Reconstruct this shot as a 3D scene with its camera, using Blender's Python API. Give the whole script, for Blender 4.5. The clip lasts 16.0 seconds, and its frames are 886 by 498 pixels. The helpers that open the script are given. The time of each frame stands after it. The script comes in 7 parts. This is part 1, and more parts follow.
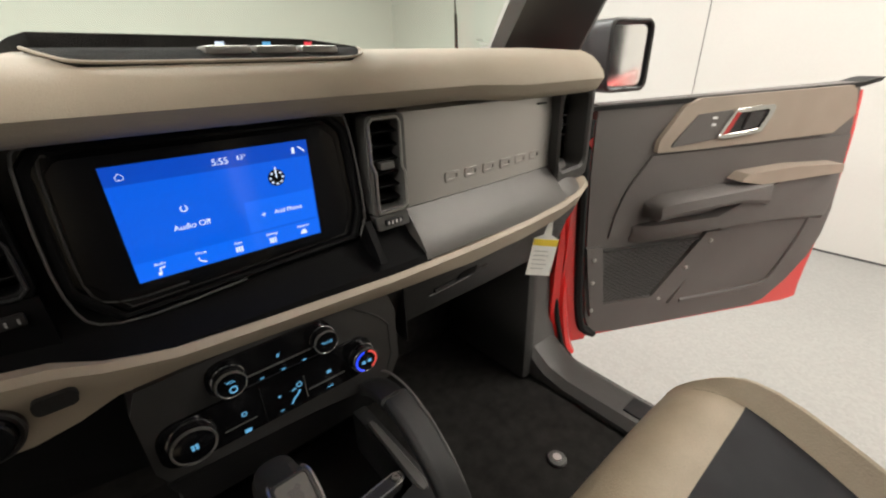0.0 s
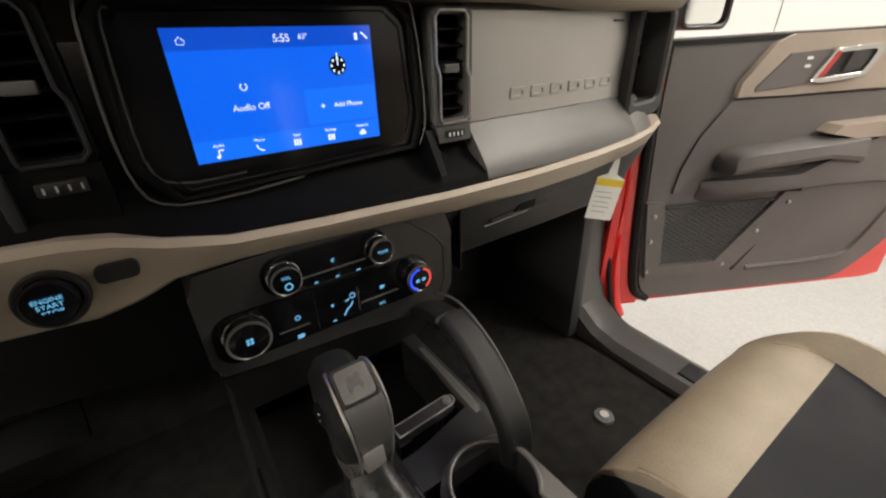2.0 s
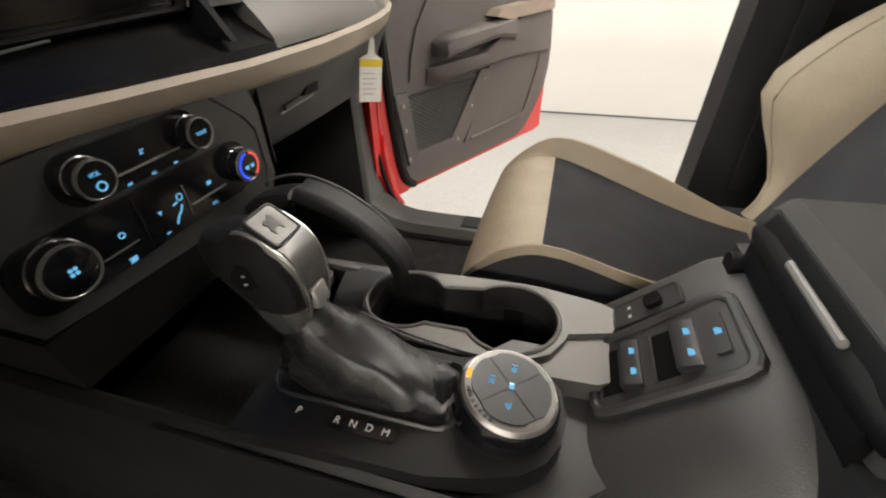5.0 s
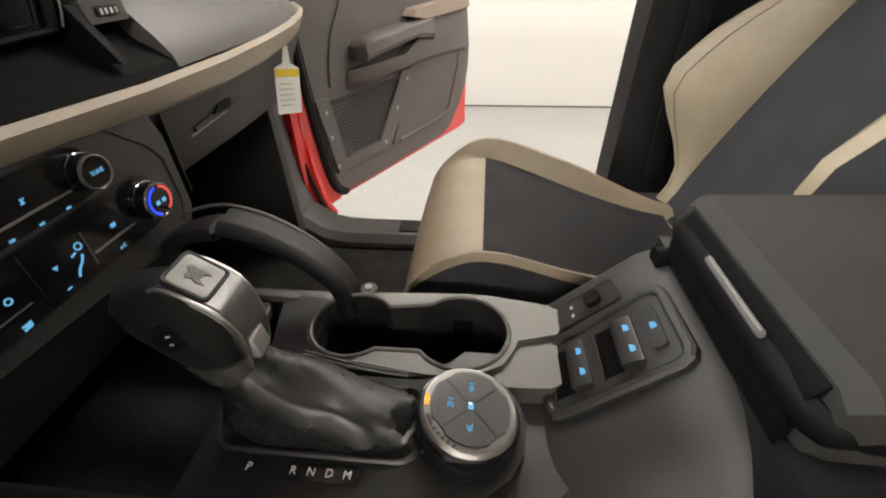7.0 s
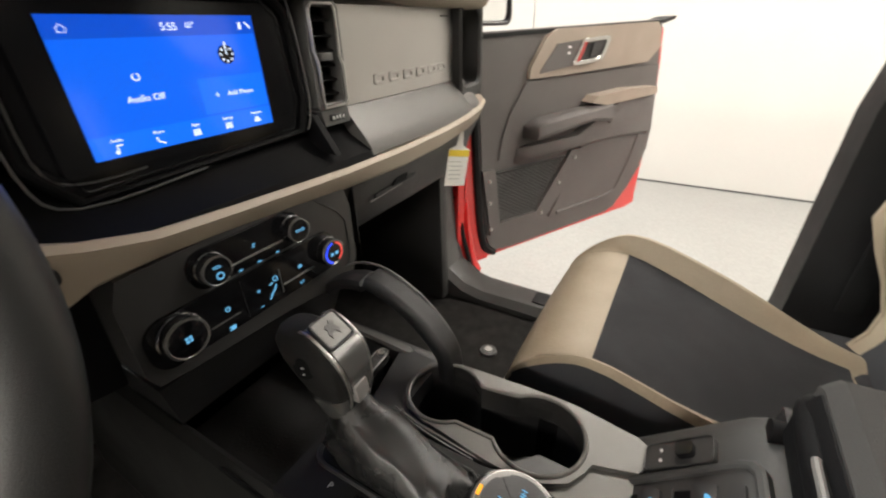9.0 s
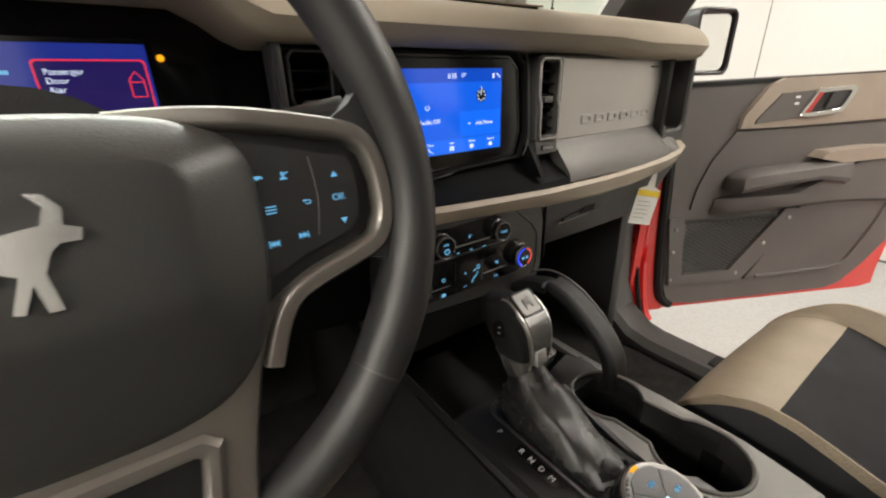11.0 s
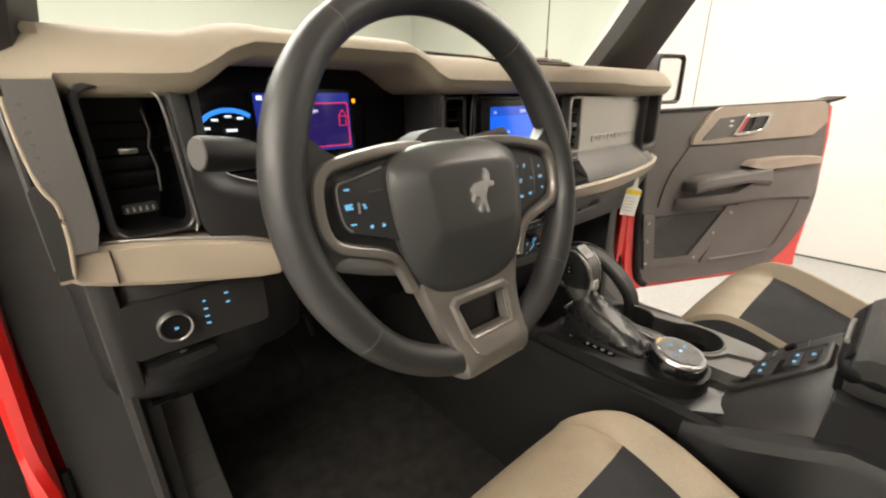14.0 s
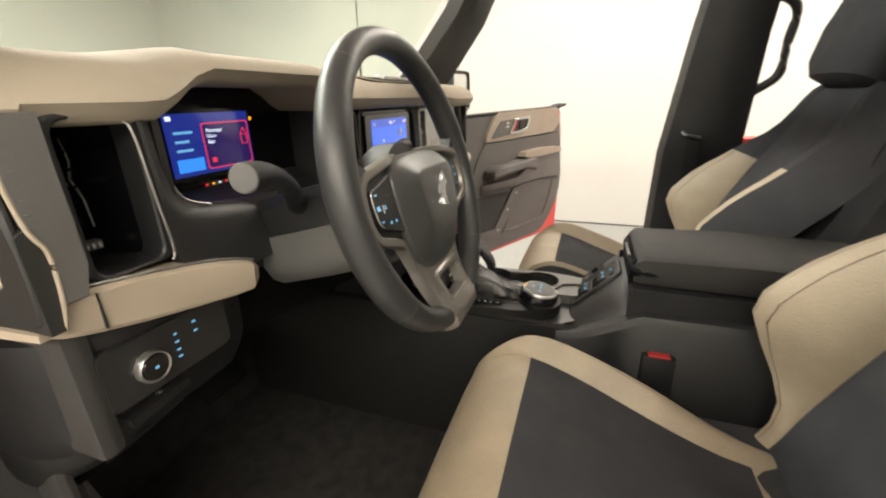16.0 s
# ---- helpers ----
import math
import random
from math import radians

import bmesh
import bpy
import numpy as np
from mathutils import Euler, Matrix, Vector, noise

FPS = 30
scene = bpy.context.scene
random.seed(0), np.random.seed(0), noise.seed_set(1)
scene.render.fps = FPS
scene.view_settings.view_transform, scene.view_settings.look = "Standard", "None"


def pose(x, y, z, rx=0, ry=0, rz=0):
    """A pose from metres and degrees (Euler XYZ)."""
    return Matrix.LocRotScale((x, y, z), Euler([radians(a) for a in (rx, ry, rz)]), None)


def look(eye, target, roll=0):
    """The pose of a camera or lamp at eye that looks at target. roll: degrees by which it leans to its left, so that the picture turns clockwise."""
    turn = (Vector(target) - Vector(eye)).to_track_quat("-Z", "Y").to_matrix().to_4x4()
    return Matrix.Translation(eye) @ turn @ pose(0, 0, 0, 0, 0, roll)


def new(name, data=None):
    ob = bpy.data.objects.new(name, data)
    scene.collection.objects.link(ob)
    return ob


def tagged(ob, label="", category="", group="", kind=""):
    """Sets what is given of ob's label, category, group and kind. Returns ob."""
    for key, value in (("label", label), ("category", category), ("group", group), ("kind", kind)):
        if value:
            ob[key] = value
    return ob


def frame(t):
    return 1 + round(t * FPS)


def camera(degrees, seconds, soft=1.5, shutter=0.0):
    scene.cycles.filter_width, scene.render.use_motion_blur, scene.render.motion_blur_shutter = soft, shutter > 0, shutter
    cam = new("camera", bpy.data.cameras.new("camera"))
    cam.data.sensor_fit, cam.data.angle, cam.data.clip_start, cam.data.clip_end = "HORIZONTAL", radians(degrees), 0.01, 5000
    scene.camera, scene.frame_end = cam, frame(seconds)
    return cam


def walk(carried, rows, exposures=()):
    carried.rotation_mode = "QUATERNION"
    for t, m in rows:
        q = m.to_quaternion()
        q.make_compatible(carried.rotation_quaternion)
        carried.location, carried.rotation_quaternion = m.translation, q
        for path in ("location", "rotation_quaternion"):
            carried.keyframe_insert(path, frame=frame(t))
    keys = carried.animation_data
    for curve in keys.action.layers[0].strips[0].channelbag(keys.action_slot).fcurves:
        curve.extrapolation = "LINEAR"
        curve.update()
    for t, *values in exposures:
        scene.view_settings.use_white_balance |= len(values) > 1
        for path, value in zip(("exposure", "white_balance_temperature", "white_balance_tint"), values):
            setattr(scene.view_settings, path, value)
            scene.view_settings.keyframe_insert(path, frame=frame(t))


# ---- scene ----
cam = camera(94.4, 16.0, soft=2.1, shutter=0.4)
PATH = [
    (0, (-0.085, 0.073, 1.423), (1.077, 1.47, 0.587), -1.7),
    (0.5, (-0.088, 0.084, 1.407), (0.989, 1.545, 0.568), -1.6),
    (1, (-0.095, 0.089, 1.388), (0.923, 1.581, 0.53), -1.6),
    (1.5, (-0.102, 0.085, 1.371), (0.885, 1.578, 0.478), -1.6),
    (2, (-0.111, 0.091, 1.343), (0.884, 1.557, 0.414), -1.6),
    (2.5, (-0.141, 0.082, 1.326), (0.914, 1.483, 0.365), -1.7),
    (3, (-0.175, 0.092, 1.315), (0.99, 1.378, 0.321), -1.8),
    (3.5, (-0.196, 0.105, 1.294), (1.105, 1.219, 0.261), -2.0),
    (4, (-0.212, 0.123, 1.275), (1.213, 1.015, 0.192), -1.8),
    (4.5, (-0.229, 0.129, 1.263), (1.285, 0.797, 0.14), -1.6),
    (5, (-0.238, 0.134, 1.263), (1.326, 0.602, 0.108), -1.4),
    (5.2, (-0.235, 0.132, 1.265), (1.34, 0.537, 0.102), -1.5),
    (7.3, (-0.214, 0.141, 1.283), (1.394, 0.314, 0.106), -1.2),
    (7.5, (-0.204, 0.137, 1.295), (1.409, 0.34, 0.13), -1.2),
    (8, (-0.193, 0.123, 1.322), (1.43, 0.484, 0.21), -1.2),
    (8.5, (-0.215, 0.105, 1.339), (1.376, 0.734, 0.304), -1.8),
    (9, (-0.226, 0.093, 1.338), (1.284, 0.993, 0.384), -1.5),
    (9.5, (-0.233, 0.075, 1.341), (1.147, 1.227, 0.464), -1.5),
    (10, (-0.262, 0.071, 1.339), (0.984, 1.405, 0.523), -1.4),
    (10.2, (-0.275, 0.067, 1.336), (0.924, 1.453, 0.536), -1.5),
    (12.3, (-0.455, 0.026, 1.337), (0.56, 1.59, 0.614), -1.1),
    (12.5, (-0.476, 0.02, 1.335), (0.544, 1.583, 0.617), -1.0),
    (13, (-0.531, 0.007, 1.339), (0.517, 1.556, 0.632), -1.0),
    (13.5, (-0.597, -0.004, 1.344), (0.521, 1.502, 0.648), -1.0),
    (14, (-0.658, -0.023, 1.366), (0.575, 1.396, 0.682), -1.1),
    (14.5, (-0.73, -0.006, 1.391), (0.653, 1.27, 0.713), -1.4),
    (15, (-0.783, 0.015, 1.392), (0.758, 1.096, 0.716), -1.4),
    (15.5, (-0.834, 0.051, 1.394), (0.838, 0.905, 0.704), -1.3),
    (16, (-0.867, 0.071, 1.391), (0.902, 0.699, 0.702), -1.3),
]
EXPOSURES = [(0, 0.10, 6450, 10), (1.5, 0.16, 6450, 10), (2.0, 0.30, 6450, 10), (5.0, 0.34, 6450, 10), (7.5, 0.26, 6450, 10), (8.0, 0.26, 6450, 10), (9.0, 0.42, 6450, 10), (9.5, 0.34, 6470, 10), (10.2, 0.20, 6500, 10), (12.5, 0.20, 6650, 10), (13.0, 0.38, 6720, 10), (13.5, 0.50, 6800, 10), (15.0, 0.48, 6800, 10), (16.0, 0.34, 6800, 9)]
walk(cam, [(t, look(eye, target, roll)) for t, eye, target, roll in PATH], EXPOSURES)

# ---- world and light ----
world = bpy.data.worlds.new("world")
world.use_nodes = True
world.node_tree.nodes["Background"].inputs[0].default_value = (0.9, 0.95, 1.0, 1)
world.node_tree.nodes["Background"].inputs[1].default_value = 0.15
scene.world = world
scene.view_settings.exposure = 0.0


def area_lamp(name, x, y, z, sx, sy, watts, colour=(1.0, 0.93, 0.83)):
    lamp = bpy.data.lights.new(name, "AREA")
    lamp.shape, lamp.size, lamp.size_y, lamp.energy, lamp.color = "RECTANGLE", sx, sy, watts, colour
    ob = new(name, lamp)
    ob.matrix_basis = pose(x, y, z)
    return tagged(ob, "unseen long white ceiling light", "ceiling light", "ceiling lights", "structure")


# lamps are out of view; places, watts and tint chosen to light the cabin
LAMPS = [(2.5, -1.2, 0.5, 5.0, 168), (-3.6, -0.5, 0.5, 5.0, 350), (0.0, 3.0, 4.5, 0.5, 290), (0.0, -3.6, 4.5, 0.5, 160)]
for x, y, sx, sy, watts in LAMPS:
    area_lamp("unseen_ceiling_lamp", x, y, 3.36, sx, sy, watts, (0.97, 0.98, 0.93) if y == 3.0 else (1.0, 0.93, 0.83))

# ---- materials ----
def material(name, base, rough=0.5, metal=0.0, var=0.15, scale=25.0, bump=0.1, bump_scale=400.0, coat=0.0, dark=None, spec=0.5):
    """A surface with broad mottling, fine grain and roughness that varies a little."""
    m = bpy.data.materials.new(name)
    m.use_nodes = True
    n, l = m.node_tree.nodes, m.node_tree.links
    b = n["Principled BSDF"]
    tc = n.new("ShaderNodeTexCoord")
    broad, fine = n.new("ShaderNodeTexNoise"), n.new("ShaderNodeTexNoise")
    broad.inputs["Scale"].default_value, fine.inputs["Scale"].default_value = scale, bump_scale
    broad.inputs["Detail"].default_value, fine.inputs["Detail"].default_value = 4.0, 2.0
    l.new(tc.outputs["Object"], broad.inputs["Vector"])
    l.new(tc.outputs["Object"], fine.inputs["Vector"])
    mix = n.new("ShaderNodeMix")
    mix.data_type = "RGBA"
    second = dark or tuple(c * (1 - 2 * var) for c in base)
    mix.inputs[6].default_value, mix.inputs[7].default_value = (*base, 1), (*second, 1)
    ramp = n.new("ShaderNodeMapRange")
    ramp.inputs[1].default_value, ramp.inputs[2].default_value = 0.35, 0.75
    blend = n.new("ShaderNodeMath")
    blend.operation = "MULTIPLY_ADD"
    blend.inputs[1].default_value, blend.inputs[2].default_value = 0.35, 0.0
    l.new(fine.outputs[0], blend.inputs[0])
    add = n.new("ShaderNodeMath")
    add.operation = "MULTIPLY_ADD"
    add.inputs[1].default_value = 0.65
    l.new(broad.outputs[0], add.inputs[0])
    l.new(blend.outputs[0], add.inputs[2])
    l.new(add.outputs[0], ramp.inputs[0])
    l.new(ramp.outputs[0], mix.inputs[0])
    l.new(mix.outputs[2], b.inputs["Base Color"])
    rr = n.new("ShaderNodeMapRange")
    rr.inputs[3].default_value, rr.inputs[4].default_value = max(rough - 0.06, 0.02), min(rough + 0.08, 1)
    l.new(broad.outputs[0], rr.inputs[0])
    l.new(rr.outputs[0], b.inputs["Roughness"])
    b.inputs["Metallic"].default_value, b.inputs["Coat Weight"].default_value = metal, coat
    b.inputs["Specular IOR Level"].default_value = spec
    if bump:
        bp = n.new("ShaderNodeBump")
        bp.inputs["Strength"].default_value, bp.inputs["Distance"].default_value = bump, 0.002
        l.new(fine.outputs[0], bp.inputs["Height"])
        l.new(bp.outputs[0], b.inputs["Normal"])
    return m


def glow(name, colour, strength):
    """A lit display or telltale."""
    m = bpy.data.materials.new(name)
    m.use_nodes = True
    b = m.node_tree.nodes["Principled BSDF"]
    b.inputs["Base Color"].default_value = (0.01, 0.01, 0.012, 1)
    b.inputs["Roughness"].default_value = 0.10
    b.inputs["Specular IOR Level"].default_value = 0.9
    b.inputs["Emission Color"].default_value, b.inputs["Emission Strength"].default_value = (*colour, 1), strength
    return m


def pane(name, tint, gloss=0.04):
    """Thin window glass: light goes straight through, a little is mirrored."""
    m = bpy.data.materials.new(name)
    m.use_nodes = True
    n, l = m.node_tree.nodes, m.node_tree.links
    n.remove(n["Principled BSDF"])
    clear, shine, mix = (n.new("ShaderNodeBsdf" + k) if k in ("Transparent", "Glossy") else n.new(k) for k in ("Transparent", "Glossy", "ShaderNodeMixShader"))
    clear.inputs[0].default_value = (*tint, 1)
    shine.inputs["Roughness"].default_value = 0.02
    mix.inputs[0].default_value = gloss
    l.new(clear.outputs[0], mix.inputs[1])
    l.new(shine.outputs[0], mix.inputs[2])
    l.new(mix.outputs[0], n["Material Output"].inputs[0])
    return m


TAN_PAD = material("tan_dash_pad", (0.365, 0.316, 0.250), 0.72, var=0.05, scale=12, bump=0.25, bump_scale=900, spec=0.25)
TAN_TRIM = material("tan_moulded_trim", (0.380, 0.320, 0.248), 0.5, var=0.05, scale=12, bump=0.2, bump_scale=900)
TAN_SEAT = material("tan_seat_vinyl", (0.315, 0.258, 0.184), 0.5, var=0.13, scale=16, bump=0.45, bump_scale=380)
TAN_STITCH = material("dark_tan_stitching", (0.235, 0.190, 0.135), 0.7, var=0.2, scale=300, bump=0.3, bump_scale=900)
DARK_CLOTH = material("charcoal_seat_cloth", (0.046, 0.047, 0.051), 0.85, var=0.15, scale=14, bump=0.6, bump_scale=1200, spec=0.15)
BLACK = material("black_grained_plastic", (0.011, 0.011, 0.0118), 0.46, var=0.2, scale=20, bump=0.3, bump_scale=1100, spec=0.45)
GLOSS = material("piano_black", (0.006, 0.006, 0.007), 0.14, var=0.1, scale=5, bump=0.0, spec=0.5)
SATIN = material("satin_black", (0.022, 0.022, 0.023), 0.38, var=0.1, scale=20, bump=0.1, bump_scale=900)
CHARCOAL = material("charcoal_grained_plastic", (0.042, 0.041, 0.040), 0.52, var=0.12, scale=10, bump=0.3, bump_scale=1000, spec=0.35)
DOOR_GREY = material("warm_grey_door_plastic", (0.112, 0.102, 0.097), 0.55, var=0.08, scale=8, bump=0.3, bump_scale=1000)
PILLAR_GREY = material("dark_grey_pillar_plastic", (0.024, 0.025, 0.024), 0.45, var=0.08, scale=9, bump=0.25, bump_scale=1000)
COLUMN_GREY = material("light_grey_column_plastic", (0.120, 0.115, 0.110), 0.45, var=0.06, scale=9, bump=0.2, bump_scale=1000)
EMBLEM = material("polished_emblem", (0.80, 0.80, 0.79), 0.20, metal=0.85, var=0.05, bump=0.0)
GREY_TRIM = material("mid_grey_plastic", (0.085, 0.083, 0.08), 0.45, var=0.08, scale=10, bump=0.2, bump_scale=1000)
SILVER_PANEL = material("silver_grey_panel", (0.36, 0.345, 0.325), 0.33, metal=0.6, var=0.05, scale=6, bump=0.08, bump_scale=1500)
CONSOLE_SILVER = material("champagne_console_trim", (0.100, 0.097, 0.091), 0.4, metal=0.4, var=0.06, scale=6, bump=0.08, bump_scale=1500)
WHEEL_LEATHER = material("black_wheel_leather", (0.028, 0.0285, 0.029), 0.40, var=0.12, scale=30, bump=0.12, bump_scale=1600)
POD_GREY = material("grey_switch_pod_plastic", (0.031, 0.0305, 0.030), 0.48, var=0.1, scale=12, bump=0.25, bump_scale=1000)
LID = material("matte_arm_rest_skin", (0.032, 0.031, 0.030), 0.62, var=0.12, scale=10, bump=0.35, bump_scale=900, spec=0.2)
HUB_GREY = material("grained_airbag_cover", (0.040, 0.041, 0.040), 0.34, var=0.1, scale=12, bump=0.14, bump_scale=1000)
# the passenger panel's silver again, darkened for the shade on the ledge
SHADED_SILVER = material("shaded_silver_ledge", (0.105, 0.100, 0.095), 0.42, metal=0.3, var=0.05, scale=6, bump=0.08, bump_scale=1500)
GUNMETAL = material("gunmetal_spine", (0.19, 0.187, 0.182), 0.24, metal=0.7, var=0.1, scale=20, bump=0.05, bump_scale=1500)
CAP_METAL = material("brushed_cap_metal", (0.18, 0.178, 0.172), 0.46, metal=1.0, var=0.12, scale=60, bump=0.06, bump_scale=2500)
DIAL_METAL = material("dark_satin_dial", (0.17, 0.167, 0.160), 0.36, metal=0.8, var=0.06, scale=8, bump=0.05, bump_scale=1500)
# blacker, duller twin of BLACK: shade is put into its colour
SHADOW_BLACK = material("shaded_black_plastic", (0.004, 0.004, 0.0045), 0.55, var=0.2, scale=20, bump=0.2, bump_scale=1100, spec=0.10)
DECK_BLACK = material("satin_deck_black", (0.009, 0.009, 0.0088), 0.48, var=0.15, scale=20, bump=0.06, bump_scale=1100, spec=0.28)
WHEEL_SILVER = material("satin_bronze_wheel_trim", (0.215, 0.200, 0.182), 0.33, metal=0.6, var=0.06, scale=8, bump=0.06, bump_scale=1500)
DARK_CHROME = material("dark_chrome", (0.30, 0.30, 0.31), 0.10, metal=1.0, var=0.05, bump=0.0)
TAN_DOOR = material("tan_door_vinyl", (0.315, 0.262, 0.212), 0.55, var=0.06, scale=14, bump=0.25, bump_scale=700)
CHROME = material("chrome", (0.75, 0.74, 0.72), 0.12, metal=1.0, var=0.05, bump=0.0)
# lining is out of view; pale so it bounces soft light downwards
HEADLINER = material("pale_headliner_bounce", (0.58, 0.59, 0.56), 0.9, var=0.06, scale=12, bump=0.3, bump_scale=900, spec=0.1)
SILL_GREY = material("grey_sill_plastic", (0.074, 0.071, 0.069), 0.36, var=0.1, scale=9, bump=0.2, bump_scale=1000)
STACK_GREY = material("dark_stack_plastic", (0.038, 0.0375, 0.037), 0.33, var=0.12, scale=9, bump=0.12, bump_scale=1000)
BRIGHT_SATIN = material("bright_satin_metal", (0.55, 0.54, 0.52), 0.35, metal=0.8, var=0.05, bump=0.05)
SATIN_METAL = material("satin_metal", (0.50, 0.49, 0.47), 0.32, metal=0.9, var=0.08, bump=0.05)
LEATHER = material("black_leather", (0.019, 0.019, 0.019), 0.27, var=0.12, scale=30, bump=0.12, bump_scale=1600)
CARPET = material("black_carpet_mat", (0.030, 0.0287, 0.0275), 0.95, var=0.3, scale=30, bump=0.9, bump_scale=700, spec=0.05)
RUBBER = material("black_rubber", (0.013, 0.013, 0.013), 0.7, var=0.2, bump=0.3, spec=0.25)
RED = material("red_car_paint", (0.62, 0.012, 0.010), 0.3, var=0.03, scale=3, bump=0.0, coat=0.8)
RED_BUTTON = material("red_plastic", (0.42, 0.03, 0.03), 0.4, var=0.05, bump=0.0)
PAPER = material("white_paper_tag", (0.75, 0.74, 0.70), 0.7, var=0.05, scale=40, bump=0.1)
YELLOW = material("yellow_print", (0.75, 0.55, 0.05), 0.7, var=0.05, bump=0.0)
PRINT = material("grey_print", (0.35, 0.35, 0.35), 0.8, var=0.05, bump=0.0)
WHITE_INK = material("white_ink", (0.7, 0.7, 0.7), 0.5, var=0.05, bump=0.0)
WALL = material("white_painted_wall", (0.455, 0.450, 0.427), 0.75, var=0.03, scale=1.5, bump=0.15, bump_scale=60)
CEILING = material("white_ceiling_tile", (0.78, 0.78, 0.76), 0.85, var=0.03, scale=2, bump=0.1, bump_scale=80)
DARK_GAP = material("dark_sealant", (0.06, 0.06, 0.06), 0.8, var=0.2, bump=0.1)
MIRROR = material("mirror_glass", (0.9, 0.9, 0.9), 0.02, metal=1.0, var=0.0, bump=0.0)
GLASS = pane("windscreen_glass", (0.93, 0.97, 0.92))
SCREEN_BLUE = glow("screen_blue", (0.001, 0.105, 0.74), 1.0)
SCREEN_DEEP = glow("screen_deep_blue", (0.001, 0.060, 0.50), 1.0)
SCREEN_BAR = glow("screen_bar_blue", (0.003, 0.135, 0.86), 1.0)
SCREEN_TEXT = glow("screen_white", (0.75, 0.85, 1.0), 1.0)
ICON = glow("cyan_backlight", (0.12, 0.38, 0.62), 1.0)
CLUSTER_BLUE = glow("cluster_blue", (0.01, 0.022, 0.20), 1.0)
CLUSTER_DARK = glow("cluster_navy", (0.015, 0.008, 0.08), 1.0)
AMBER = glow("amber_telltale", (1.0, 0.38, 0.01), 1.2)
RED_GLOW = glow("red_telltale", (0.75, 0.03, 0.05), 1.0)
GAUGE_BLUE = glow("gauge_blue", (0.03, 0.25, 0.9), 1.0)
TEMP_BLUE = glow("blue_ring_light", (0.02, 0.06, 1.0), 1.4)
TEMP_RED = glow("red_ring_light", (0.75, 0.08, 0.06), 1.0)
LAMP_FACE = glow("ceiling_light_face", (1.0, 0.96, 0.88), 6.0)


def epoxy():
    """Grey epoxy floor with light and dark flakes."""
    m = material("flaked_epoxy_floor", (0.25, 0.248, 0.238), 0.4, var=0.05, scale=1.2, bump=0.05, bump_scale=200)
    n, l = m.node_tree.nodes, m.node_tree.links
    b = n["Principled BSDF"]
    tc, v = n.new("ShaderNodeTexCoord"), n.new("ShaderNodeTexVoronoi")
    v.inputs["Scale"].default_value = 80.0
    l.new(tc.outputs["Object"], v.inputs["Vector"])
    hsv = n.new("ShaderNodeSeparateColor")
    l.new(v.outputs["Color"], hsv.inputs[0])
    rng = n.new("ShaderNodeMapRange")
    rng.inputs[3].default_value, rng.inputs[4].default_value = 0.90, 1.06
    l.new(hsv.outputs[0], rng.inputs[0])
    mul = n.new("ShaderNodeMix")
    mul.data_type, mul.blend_type = "RGBA", "MULTIPLY"
    mul.inputs[0].default_value = 1.0
    old = b.inputs["Base Color"].links[0].from_socket
    l.new(old, mul.inputs[6])
    l.new(rng.outputs[0], mul.inputs[7])
    l.new(mul.outputs[2], b.inputs["Base Color"])
    return m


EPOXY = epoxy()


def mesh_material():
    """Black net with an open diamond weave."""
    m = material("black_net", (0.03, 0.028, 0.027), 0.7, var=0.2, bump=0.3)
    return m


NET = mesh_material()

# ---- shape helpers ----
def smooth_by_angle(bm, limit=0.6):
    for f in bm.faces:
        f.smooth = True
    for e in bm.edges:
        if len(e.link_faces) == 2 and e.calc_face_angle(0) > limit:
            e.smooth = False


def part(name, bm, mat, parent=None, label="", crease=0.6):
    """Links a bmesh, built in world metres, as one mesh under a thing or a part."""
    bmesh.ops.recalc_face_normals(bm, faces=bm.faces)
    smooth_by_angle(bm, crease)
    me = bpy.data.meshes.new(name)
    bm.to_mesh(me)
    bm.free()
    me.materials.append(mat)
    ob = new(name, me)
    if parent is not None:
        ob.parent = parent
        if parent.type == "EMPTY":
            ob.matrix_parent_inverse = parent.matrix_basis.inverted()
    return tagged(ob, label)


def thing(name, x, y, z, label, category, group="", kind=""):
    ob = new(name)
    ob.empty_display_size = 0.05
    ob.matrix_basis = pose(x, y, z)
    return tagged(ob, label, category, group, kind)


def bevel(bm, width, seg=2, limit=0.5):
    if width > 0:
        edges = [e for e in bm.edges if len(e.link_faces) == 2 and e.calc_face_angle(0) > limit]
        bmesh.ops.bevel(bm, geom=edges, offset=width, segments=seg, affect="EDGES", clamp_overlap=True, profile=0.6)
    return bm


def box(x0, x1, y0, y1, z0, z1, bev=0.003, seg=2, m=None):
    bm = bmesh.new()
    bmesh.ops.create_cube(bm, size=1)
    bmesh.ops.transform(bm, matrix=Matrix.LocRotScale(((x0 + x1) / 2, (y0 + y1) / 2, (z0 + z1) / 2), None, (x1 - x0, y1 - y0, z1 - z0)), verts=bm.verts)
    bevel(bm, bev, seg)
    if m:
        bm.transform(m)
    return bm


def at(axis, u, v, w):
    """A point from its two coordinates in a profile and its place along the axis."""
    return {"x": (w, u, v), "y": (u, w, v), "z": (u, v, w)}[axis]


